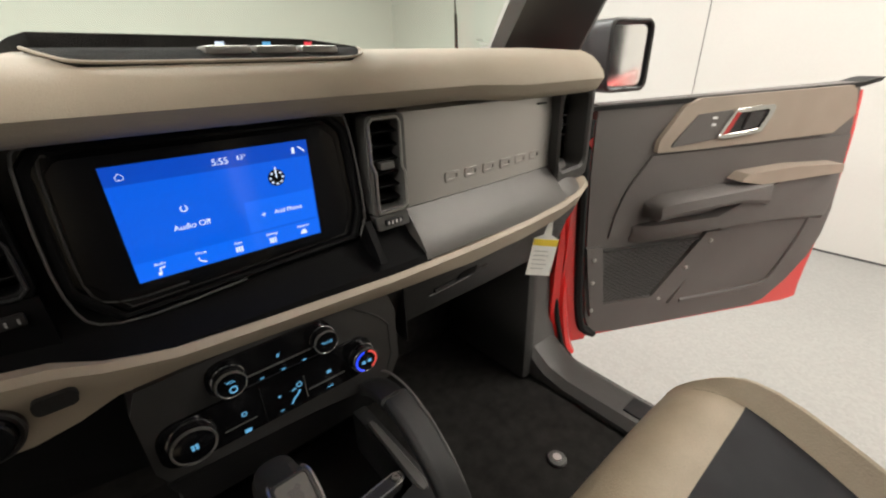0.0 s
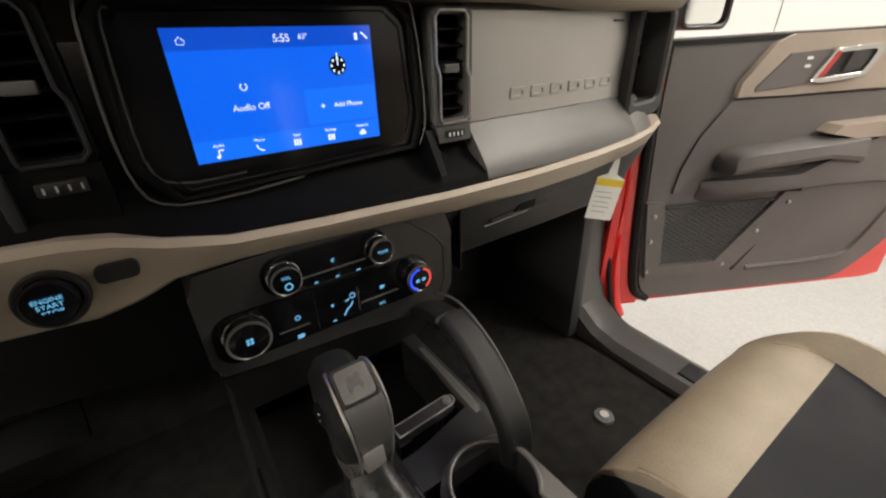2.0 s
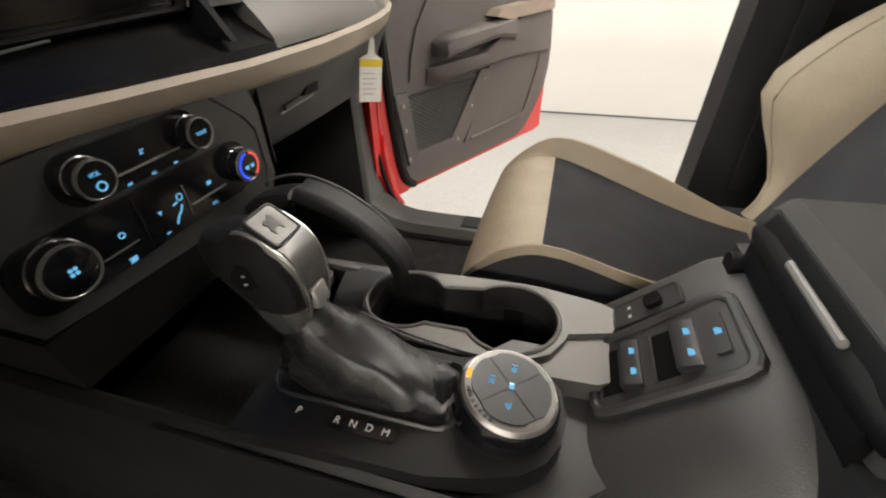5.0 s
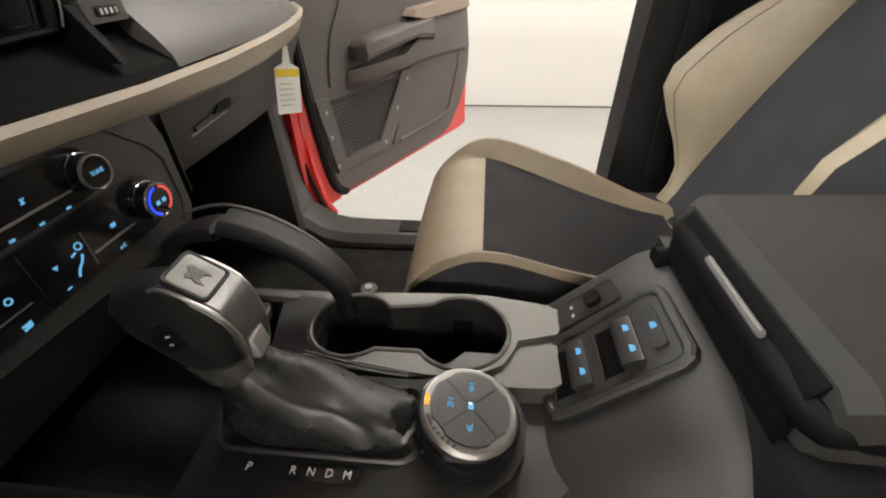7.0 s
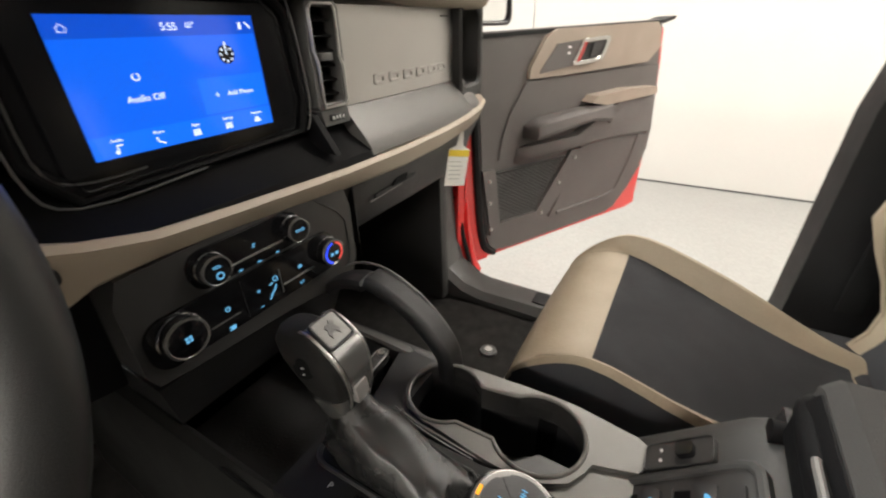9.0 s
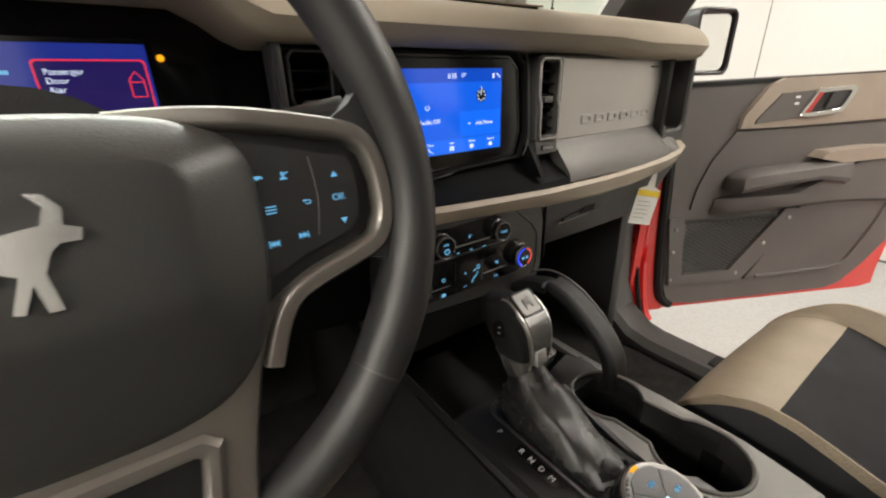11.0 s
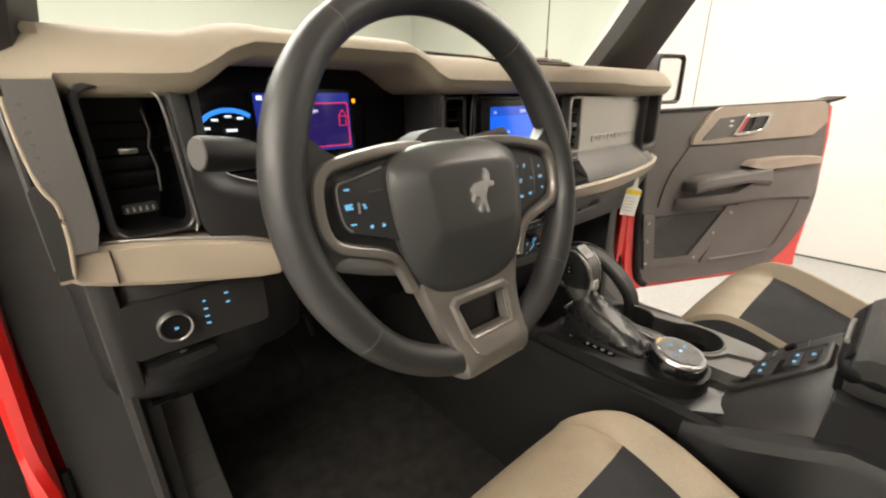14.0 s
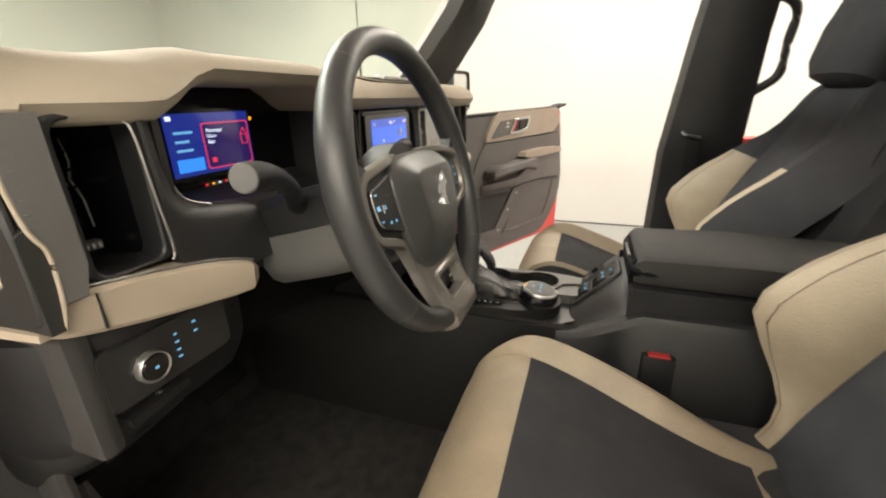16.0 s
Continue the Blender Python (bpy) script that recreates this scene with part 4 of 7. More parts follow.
    si = [(0.507, 1.375), (0.575, 1.378), (0.608, 1.33), (0.618, 1.285), (0.610, 1.252), (0.600, 1.246), (0.530, 1.246), (0.508, 1.260), (0.499, 1.286), (0.502, 1.334)]
    part("end_frame", ring_plate(so, si, "x", -0.699, -0.6905, 0.003), PILLAR_GREY, d, "grey frame on the dashboard's end")
    part("end_inset", prism(si, "x", -0.6955, -0.686, 0.001), TAN_TRIM, d, "tan inset on the dashboard's end")
    part("end_edge", tube(smoothed([(-0.6925, 0.4775, 1.375), (-0.6925, 0.4765, 1.345), (-0.6895, 0.4735, 1.307), (-0.686, 0.4725, 1.294), (-0.6815, 0.4725, 1.283), (-0.6812, 0.4725, 1.26), (-0.6835, 0.4735, 1.232), (-0.687, 0.476, 1.212)], 4), 0.0019, n=8), TAN_TRIM, d)
    part("end_foot", prism([(-0.6895, 1.304), (-0.6825, 1.283), (-0.682, 1.26), (-0.6845, 1.235), (-0.687, 1.213), (-0.6975, 1.213), (-0.6975, 1.298)], "y", 0.4738, 0.515, 0.002), PILLAR_GREY, d)
    part("end_sill", prism([(0.492, 1.204), (0.66, 1.187), (0.66, 1.201), (0.50, 1.2105), (0.490, 1.212)], "x", -0.699, -0.680, 0.002), TAN_TRIM, d, "tan trim edge along the dashboard's end")
    part("end_cap", box(-0.685, -0.66, 0.50, 0.80, 1.05, 1.385, 0.01), CHARCOAL, d)
    rings = []
    for x, y, zt, zb in ((-0.694, 0.492, 1.224, 1.205), (-0.685, 0.482, 1.2355, 1.201), (-0.665, 0.479, 1.2375, 1.195), (-0.62, 0.475, 1.235, 1.184), (-0.57, 0.462, 1.228, 1.178), (-0.53, 0.450, 1.220, 1.174), (-0.508, 0.443, 1.212, 1.174), (-0.497, 0.447, 1.204, 1.180)):
        r = 0.005
        rings.append([(x, y + 0.075, zt - 0.002), (x, y + r, zt), (x, y, zt - r), (x, y + 0.002, zb + r), (x, y + 0.006, zb), (x, y + 0.075, zb)])
    part("trim_strip", loft(rings), TAN_TRIM, d, "tan moulded trim strip")
    part("strip_gap", box(-0.6565, -0.6552, 0.4768, 0.50, 1.197, 1.233, 0), BLACK, d)
    part("strip_edge", tube(smoothed([(-0.66, 0.489, 1.239), (-0.62, 0.476, 1.2365), (-0.57, 0.462, 1.2305), (-0.53, 0.450, 1.222), (-0.505, 0.445, 1.212)], 4), 0.0014, n=6), SATIN_METAL, d)
    # lower panel with the lamp switch
    rings = []
    for x, y in ((-0.706, 0.640), (-0.703, 0.600), (-0.697, 0.565), (-0.686, 0.537), (-0.670, 0.519), (-0.648, 0.508), (-0.610, 0.503), (-0.55, 0.502), (-0.50, 0.505), (-0.46, 0.53)):
        rings.append([(x, y + 0.09, 1.185), (x, y + 0.004, 1.183), (x, y, 1.172), (x, y + 0.006, 1.075), (x, y + 0.02, 1.045), (x, y + 0.05, 1.03), (x, y + 0.12, 1.03)])
    low = part("lower_panel", loft(rings), BLACK, d, "satin black lower panel with lamp switch")
    part("switch_plate", prism(rounded(-0.665, -0.515, 1.095, 1.163, 0.008, 3), "y", 0.4985, 0.51, 0.003, 3), SATIN, low)
    c = facing((-0.619, 0.4985, 1.126), (0, -1, 0))
    part("lamp_knob", lathe([(0.0001, -0.002), (0.0155, -0.002), (0.0155, 0.006), (0.0136, 0.010), (0.0001, 0.010)], c), GLOSS, low)
    part("knob_ring", lathe([(0.0180, -0.002), (0.0180, 0.007), (0.0168, 0.0095), (0.0150, 0.0085), (0.0150, -0.002)], c), SATIN_METAL, low)
    part("knob_icon", box(-0.621, -0.617, 0.4880, 0.4886, 1.1245, 1.1275, 0), ICON, low)
    for x, z, w in ((-0.585, 1.145, 3), (-0.585, 1.135, 4), (-0.585, 1.125, 4), (-0.585, 1.116, 4), (-0.560, 1.148, 4), (-0.560, 1.136, 4)):
        part("switch_icon", box(x - 0.0006 * w, x + 0.0006 * w, 0.4975, 0.4984, z - 0.0008, z + 0.0010, 0), ICON, low)
    part("panel_seam", tube([(-0.672, 0.5085, 1.088), (-0.60, 0.5015, 1.092), (-0.52, 0.5025, 1.098)], 0.0012, n=5), SHADOW_BLACK, low)
    part("pull_handle", prism([(-0.655, 1.082), (-0.585, 1.086), (-0.583, 1.076), (-0.653, 1.070)], "y", 0.496, 0.51, 0.003), BLACK, low)
    part("handle_icon", box(-0.621, -0.614, 0.499, 0.506, 1.088, 1.0892, 0), GREY_TRIM, low)
    rings = []
    for x, e in ((-0.706, 0.105), (-0.702, 0.070), (-0.692, 0.040), (-0.674, 0.016), (-0.650, 0.004), (-0.620, 0.0), (-0.590, 0.0), (-0.530, 0.010), (-0.500, 0.035)):
        rings.append([(x, 0.545 + e, 1.050), (x, 0.552 + e, 1.020), (x, 0.590 + e, 0.985), (x, 0.640 + e, 0.950), (x, 0.655 + e, 0.930), (x, 0.70 + e, 0.925), (x, 0.72 + e, 1.05)])
    cover = part("lower_cover", loft(rings), BLACK, d, "black knee cover with a diagnostic port", 0.8)
    part("port", box(-0.662, -0.628, 0.612, 0.640, 0.949, 0.957, 0.0015, m=Matrix.Translation((0, 0.018, 0))), SHADOW_BLACK, cover)
    part("port_icon", box(-0.649, -0.636, 0.640, 0.650, 0.9425, 0.9460, 0.0005, 1), WHITE_INK, cover)
    # knee panel in the shaded black, standing in for blocked lamp light
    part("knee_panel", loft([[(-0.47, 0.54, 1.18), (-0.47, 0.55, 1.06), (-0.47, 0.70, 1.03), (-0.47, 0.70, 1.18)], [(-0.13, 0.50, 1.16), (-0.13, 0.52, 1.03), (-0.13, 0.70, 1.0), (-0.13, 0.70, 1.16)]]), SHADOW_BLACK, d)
    # heater panel with knobs
    pts = [(-0.120, 1.161), (0.095, 1.170), (0.146, 1.160), (0.157, 1.128), (0.157, 1.050), (0.144, 1.027), (0.120, 1.021), (0.030, 1.034), (-0.080, 1.041), (-0.122, 1.045), (-0.1295, 1.062), (-0.1295, 1.138)]
    hv = part("heater_panel", prism(pts, "y", 0.464, 0.52, 0.009, 4), STACK_GREY, d, "dark grey heater and radio control panel")
    part("panel_edge", tube([(0.050, 0.4635, 1.1595), (0.093, 0.4635, 1.1585), (0.131, 0.4635, 1.1285), (0.1445, 0.4635, 1.110), (0.1455, 0.4635, 1.062), (0.137, 0.4635, 1.040)], 0.0011, n=6, up=(0, 1, 0)), SATIN, hv)
    part("radio_plate", prism(rounded(-0.068, 0.068, 1.117, 1.158, 0.018, 5), "y", 0.460, 0.468, 0.002), GLOSS, hv)
    part("heater_plate", prism(rounded(-0.122, 0.116, 1.058, 1.112, 0.020, 5), "y", 0.460, 0.468, 0.002), GLOSS, hv)
    def knob(x, z, r, deep, mat=GLOSS, extra=None):
        c = facing((x, 0.461, z), (0, -1, 0))
        k = part("knob", lathe([(0.0001, 0), (r * 0.98, 0), (r, deep * 0.3), (r * 0.97, deep * 0.9), (r * 0.86, deep), (0.0001, deep)], c, 36), mat, hv, "round gloss black knob")
        part("knob_ring", lathe([(r * 1.03, 0), (r * 1.05, 0.002), (r * 1.04, 0.0045), (r * 0.99, 0.005), (r * 0.99, 0)], c, 36), DARK_CHROME, k)
        part("knob_rim", lathe([(r * 0.985, deep * 0.9), (r * 0.95, deep * 1.02), (r * 0.88, deep * 1.04), (r * 0.84, deep * 1.0), (r * 0.9, deep * 0.9)], c, 36), GUNMETAL, k)
        return k
    k = knob(-0.0475, 1.1380, 0.0158, 0.016)
    ring = [Vector((-0.0470 + 0.0034 * math.cos(a), 0.4442, 1.1330 + 0.0034 * math.sin(a))) for a in [i * math.pi / 6 for i in range(12)]]
    part("knob_icon", tube(ring, 0.0007, n=5, up=(0, 1, 0), closed=True), ICON, k)
    text("knob_text", "VOL", 0.0046, on_wall(-0.0480, 0.4442, 1.1425), ICON, k)
    k = knob(0.0535, 1.1375, 0.0150, 0.016)
    text("knob_text", "TUNE", 0.0048, on_wall(0.0535, 0.4442, 1.1380), ICON, k)
    k = knob(-0.0925, 1.0885, 0.0216, 0.016)
    bm = bmesh.new()
    for a, b in ((-0.003, -0.003), (0.003, -0.003), (-0.003, 0.003), (0.003, 0.003)):
        join_into(bm, lathe([(0.0016, 0), (0.0016, 0.0004)], facing((-0.0925 + a * 0.6, 0.4445, 1.0885 + b * 0.6), (0, -1, 0)), 8))
    part("knob_icon", bm, ICON, k)
    k = knob(0.0985, 1.0868, 0.0178, 0.016)
    for a0, a1, mat in ((95, 260, TEMP_BLUE), (-60, 75, TEMP_RED)):
        arc = [Vector((0.0985 + 0.0135 * math.cos(radians(a)), 0.4443, 1.0868 + 0.0135 * math.sin(radians(a)))) for a in range(a0, a1, 11)]
        part("temperature_ring", tube(arc, 0.0013, 0.0006, n=5, up=(0, 1, 0)), mat, k)
    for x in (0.0945, 0.1025):
        part("knob_icon", box(x - 0.0024, x + 0.0024, 0.4436, 0.4442, 1.0838, 1.0878, 0.001), ICON, k)
    part("row_line", box(-0.032, 0.039, 0.4586, 0.4605, 1.1278, 1.1291, 0), SATIN_METAL, hv)
    part("row_line", box(-0.064, -0.032, 0.4588, 0.4605, 1.0735, 1.0745, 0), GREY_TRIM, hv)
    part("row_line", box(0.028, 0.075, 0.4586, 0.4605, 1.0742, 1.0754, 0), SATIN_METAL, hv)
    part("button_gap", box(0.0245, 0.0258, 0.4588, 0.4605, 1.066, 1.097, 0), GREY_TRIM, hv)
    part("button_gap", box(-0.0232, -0.0224, 0.4590, 0.4605, 1.062, 1.108, 0), BLACK, hv)
    HM = pose(0.002, 0.4599, 0, 90, 0, 0)
    for kind, x, z, size in (("talk", 0.0010, 1.1385, 0.0022), ("prev", -0.0192, 1.1185, 0.0014), ("next", 0.0040, 1.1180, 0.0014), ("dash", 0.0280, 1.1178, 0.0012), ("page", -0.0455, 1.0615, 0.0024), ("down", -0.0070, 1.0840, 0.0022), ("page", 0.0530, 1.0855, 0.0019), ("dash", -0.0070, 1.0640, 0.0011)):
        symbol("button_icon", glyph(kind, x, z, size), 0.0, HM, ICON, hv)
    ring = [Vector((-0.0430 + 0.0024 * math.cos(a), 0.4596, 1.0850 + 0.0024 * math.sin(a))) for a in [i * math.pi / 6 for i in range(12)]]
    part("button_icon", tube(ring, 0.0006, n=5, up=(0, 1, 0), closed=True), ICON, hv)
    text("button_text", "A/C", 0.0046, on_wall(0.0540, 0.4598, 1.0635), ICON, hv)
    # seated figure sign with air arrows: a ring, a bent strip and a short bar
    bm = tube(smoothed([(0.0150, 0.4595, 1.0850), (0.0120, 0.4595, 1.0800), (0.0075, 0.4595, 1.0765), (0.0035, 0.4595, 1.0705)], 4), 0.0011, 0.0004, n=5, up=(0, 1, 0))
    ring = [Vector((0.0155 + 0.0030 * math.cos(a), 0.4595, 1.0925 + 0.0030 * math.sin(a))) for a in [i * math.pi / 6 for i in range(12)]]
    join_into(bm, tube(ring, 0.0006, n=5, up=(0, 1, 0), closed=True))
    join_into(bm, tube([(0.0065, 0.4595, 1.0880), (0.0110, 0.4595, 1.0895)], 0.0008, n=5, up=(0, 1, 0)))
    bmesh.ops.translate(bm, verts=bm.verts, vec=(0.003, 0, -0.004))
    part("airflow_icon", bm, ICON, hv)
    hv.matrix_basis = pose(0, 0.004, 0)
    # centre stack below
    part("stack_cover", loft([[(-0.125, 0.47, 1.04), (0.14, 0.47, 1.04), (0.14, 0.60, 1.04), (-0.125, 0.60, 1.04)], [(-0.11, 0.50, 0.96), (0.125, 0.50, 0.96), (0.125, 0.62, 0.96), (-0.11, 0.62, 0.96)]]), BLACK, d)
    # glove box
    rings = []
    for x, e in ((0.152, 0.02), (0.165, 0.0), (0.40, 0.0), (0.58, 0.006), (0.625, 0.02), (0.64, 0.04)):
        rings.append([(x, 0.62, 1.165), (x, 0.480 + e, 1.163), (x, 0.484 + e, 1.148), (x, 0.502 + e, 1.112), (x, 0.520 + e, 1.060), (x, 0.535 + e, 1.045), (x, 0.68, 1.04)])
    gb = part("glove_box", loft(rings), POD_GREY, d, "dark grey glove box lid with a latch")
    part("latch_recess", prism([(0.255, 1.102), (0.365, 1.111), (0.378, 1.118), (0.370, 1.102), (0.255, 1.096)], "y", 0.503, 0.512, 0.0015), BLACK, gb)
    part("latch_lip", tube([(0.243, 0.5045, 1.094), (0.33, 0.5045, 1.098)], 0.0016, n=6), COLUMN_GREY, gb)
    part("latch_hole", prism([(0.298, 1.104), (0.312, 1.116), (0.344, 1.118), (0.338, 1.103)], "y", 0.5000, 0.512, 0.001), SHADOW_BLACK, gb)
    part("lid_gap", box(0.186, 0.1875, 0.486, 0.52, 1.05, 1.15, 0), BLACK, gb)
    part("under_cover", loft([[(0.14, 0.535, 1.05), (0.14, 0.93, 0.95), (0.14, 0.93, 1.0), (0.14, 0.54, 1.10)], [(0.66, 0.555, 1.05), (0.66, 0.93, 0.95), (0.66, 0.93, 1.0), (0.66, 0.56, 1.10)]]), BLACK, d)
    # passenger end grab loop with vent behind
    o = rounded(0.536, 0.655, 1.206, 1.382, 0.022, 5)
    i = rounded(0.545, 0.637, 1.232, 1.369, 0.018, 5)
    gl = part("end_loop", ring_plate(o, i, "y", 0.496, 0.545, 0.005, pose(0.54, 0.51, 0, 0, 0, 5) @ pose(-0.54, -0.51, 0)), CHARCOAL, d, "charcoal grab loop at the end of the dashboard")
    part("loop_back", box(0.53, 0.672, 0.605, 0.62, 1.18, 1.385, 0.004), SHADOW_BLACK, gl)
    part("loop_side", box(0.648, 0.664, 0.55, 0.61, 1.18, 1.385, 0.004), SHADOW_BLACK, gl)
    part("vent_barrel", lathe([(0.0001, 0), (0.040, 0), (0.043, 0.014), (0.038, 0.026), (0.026, 0.034), (0.0001, 0.036)], facing((0.602, 0.590, 1.302), (-0.25, -1, 0)), 28), SATIN, gl)
    for k in range(3):
        part("barrel_slat", box(0.572, 0.634, 0.548, 0.556, 1.283 + 0.018 * k, 1.286 + 0.018 * k, 0.001, 1), GREY_TRIM, gl)
    # bright arcs stand in for reflections on the vent barrel's ring
    arc = [Vector((0.600 + 0.040 * math.cos(radians(a)), 0.556, 1.302 + 0.046 * math.sin(radians(a)))) for a in range(70, 131, 10)]
    part("barrel_glint", tube(arc, 0.004, 0.003, n=8, up=(0, 1, 0)), BRIGHT_SATIN, gl)
    arc = [Vector((0.600 + 0.040 * math.cos(radians(a)), 0.556, 1.302 + 0.046 * math.sin(radians(a)))) for a in range(235, 301, 10)]
    part("barrel_glint", tube(arc, 0.004, 0.003, n=8, up=(0, 1, 0)), SATIN_METAL, gl)


dashboard()

# hang tag
def hang_tag():
    t = thing("hang_tag", 0.53, 0.50, 1.14, "white paper hang tag with a yellow band under the glove box", "hang tag")
    m = pose(0.508, 0.488, 1.098, 0, 0, -30) @ pose(0, 0, 0, 0, 10, 0)
    part("card", prism([(-0.025, -0.058), (0.025, -0.058), (0.025, 0.018), (0.008, 0.026), (0.004, 0.054), (-0.004, 0.054), (-0.008, 0.026), (-0.025, 0.018)], "y", 0, 0.0008, 0, m=m), PAPER, t)
    part("yellow_band", box(-0.0248, 0.0248, -0.0006, -0.0002, 0.004, 0.017, 0, m=m), YELLOW, t)
    for k in range(5):
        part("print_bar", box(-0.019, 0.008 + 0.004 * (k % 2), -0.0006, -0.0002, -0.008 - 0.009 * k, -0.0065 - 0.009 * k, 0, m=m), PRINT, t)


hang_tag()


# passenger door, open
DOOR = pose(0.80, 0.60, 0, 0, 0, -26.5)


def passenger_door():
    d = thing("passenger_door", 0.80, 0.60, 0.65, "open red car door with warm grey inner trim and tan inserts", "car door")
    M = DOOR
    # painted shell
    out = [(-0.05, 0.645), (0.85, 0.640), (0.902, 0.650), (0.898, 0.70), (0.903, 0.80), (0.915, 0.98), (0.892, 1.20), (0.868, 1.318), (0.03, 1.306), (0.0, 1.2), (-0.045, 0.98)]
    part("door_skin", prism(out, "y", 0.035, 0.10, 0.012, m=M), RED, d, "red painted door shell")
    part("hinge_face", prism([(-0.05, 0.66), (0.07, 0.66), (0.05, 1.28), (0.0, 1.28), (-0.045, 0.98)], "y", 0.005, 0.04, 0.008, m=M), RED, d)
    # trim card
    card = [(0.075, 0.705), (0.10, 0.682), (0.17, 0.674), (0.66, 0.675), (0.71, 0.69), (0.78, 0.755), (0.835, 0.83), (0.858, 0.90), (0.862, 0.98), (0.82, 1.23), (0.80, 1.325), (0.785, 1.342), (0.02, 1.322), (0.022, 1.15), (0.045, 0.85), (0.06, 0.74)]
    part("trim_card", prism(card, "y", 0.0, 0.04, 0.010, 3, m=M), DOOR_GREY, d, "warm grey moulded door trim")
    # black tube put where the card's front side lies in shade
    part("door_seal_and_shade", tube(smoothed([(0.004, 0.004, 1.290), (0.006, 0.004, 1.15), (0.028, 0.004, 0.86), (0.046, 0.004, 0.735), (0.066, 0.006, 0.695), (0.100, 0.010, 0.671)], 5), 0.013, n=8, m=M), RUBBER, d, "black tube for the shade along the door's front edge")
    part("belt_seal", prism([(0.0, 1.318), (0.80, 1.341), (0.845, 1.350), (0.87, 1.352), (0.86, 1.342), (0.80, 1.330), (0.0, 1.308)], "y", -0.004, 0.06, 0.003, m=M), RUBBER, d)
    part("upper_field", prism([(0.095, 0.985), (0.105, 1.05), (0.130, 1.115), (0.165, 1.165), (0.185, 1.195), (0.82, 1.205), (0.845, 1.04), (0.84, 0.985)], "y", -0.005, 0.004, 0.004, 3, m=M), DOOR_GREY, d)
    # raised lower field
    part("lower_field", prism([(0.33, 0.745), (0.665, 0.762), (0.70, 0.80), (0.78, 0.955), (0.775, 1.0), (0.46, 1.0), (0.44, 0.93)], "y", -0.010, 0.005, 0.008, 3, m=M), DOOR_GREY, d)
    part("field_step", tube(smoothed([(0.365, -0.010, 0.752), (0.55, -0.012, 0.756), (0.655, -0.012, 0.764), (0.69, -0.011, 0.79), (0.745, -0.010, 0.90), (0.765, -0.008, 0.97)], 5), 0.006, n=8, m=M), DOOR_GREY, d)
    # tan insert with handle
    tan = [(0.188, 1.203), (0.190, 1.232), (0.245, 1.308), (0.285, 1.325), (0.75, 1.336), (0.772, 1.322), (0.795, 1.262), (0.735, 1.216), (0.30, 1.203)]
    part("tan_insert", prism(tan, "y", -0.014, 0.005, 0.009, 4, m=M), TAN_DOOR, d, "tan padded door insert")
    hz = part("handle_recess", prism([(0.225, 1.214), (0.225, 1.222), (0.285, 1.288), (0.49, 1.302), (0.496, 1.290), (0.47, 1.245), (0.44, 1.236)], "y", -0.018, -0.005, 0.004, 3, m=M), DOOR_GREY, d)
    bez_o = [(0.346, 1.236), (0.352, 1.230), (0.380, 1.228), (0.462, 1.236), (0.480, 1.246), (0.500, 1.288), (0.497, 1.299), (0.484, 1.303), (0.392, 1.297), (0.378, 1.290)]
    bez_i = [(0.363, 1.242), (0.368, 1.239), (0.384, 1.239), (0.456, 1.246), (0.468, 1.254), (0.483, 1.284), (0.481, 1.290), (0.472, 1.292), (0.398, 1.287), (0.388, 1.282)]
    bez_o, bez_i = ([tuple(v[:2]) for v in smoothed([(x, z, 0) for x, z in line], 3, True)] for line in (bez_o, bez_i))
    part("handle_bezel", ring_plate(bez_o, bez_i, "y", -0.027, -0.012, 0.0025, m=M), CHROME, hz, "chrome door handle surround")
    part("handle_cup", prism(bez_i, "y", -0.019, -0.008, 0, m=M), BLACK, hz)
    part("release_lever", prism([(0.418, 1.247), (0.430, 1.288), (0.472, 1.290), (0.462, 1.254)], "y", -0.024, -0.016, 0.003, m=M), CHARCOAL, hz)
    part("lock_tab", prism([(0.356, 1.237), (0.385, 1.290), (0.397, 1.288), (0.372, 1.241)], "y", -0.0275, -0.024, 0.001, m=M), RED_BUTTON, hz)
    for z in (1.262, 1.278):
        part("lock_mark", box(0.325, 0.338, -0.0195, -0.0178, z - 0.003, z + 0.003, 0, m=M), WHITE_INK, hz)
    # pull bar and arm rest
    rings = []
    for s, y, zt, zb in ((0.185, -0.028, 1.072, 1.040), (0.20, -0.050, 1.082, 1.035), (0.235, -0.058, 1.091, 1.045), (0.30, -0.058, 1.095, 1.052), (0.44, -0.056, 1.104, 1.062), (0.53, -0.052, 1.110, 1.05), (0.56, -0.03, 1.11, 1.03)):
        rings.append([(s, 0.0, zb - 0.004), (s, y, zb), (s, y - 0.008, zb + 0.012), (s, y - 0.004, zt - 0.008), (s, y + 0.012, zt), (s, 0.0, zt + 0.002)])
    part("pull_bar", loft(rings, m=M), DOOR_GREY, d, "grey door pull bar")
    # flat black plate in place of the deep shade under the bar
    part("pull_shade", prism([(0.20, 1.030), (0.235, 1.046), (0.50, 1.056), (0.52, 1.04), (0.47, 1.018), (0.25, 1.005)], "y", -0.004, 0.002, 0.002, m=M), BLACK, d)
    rings = []
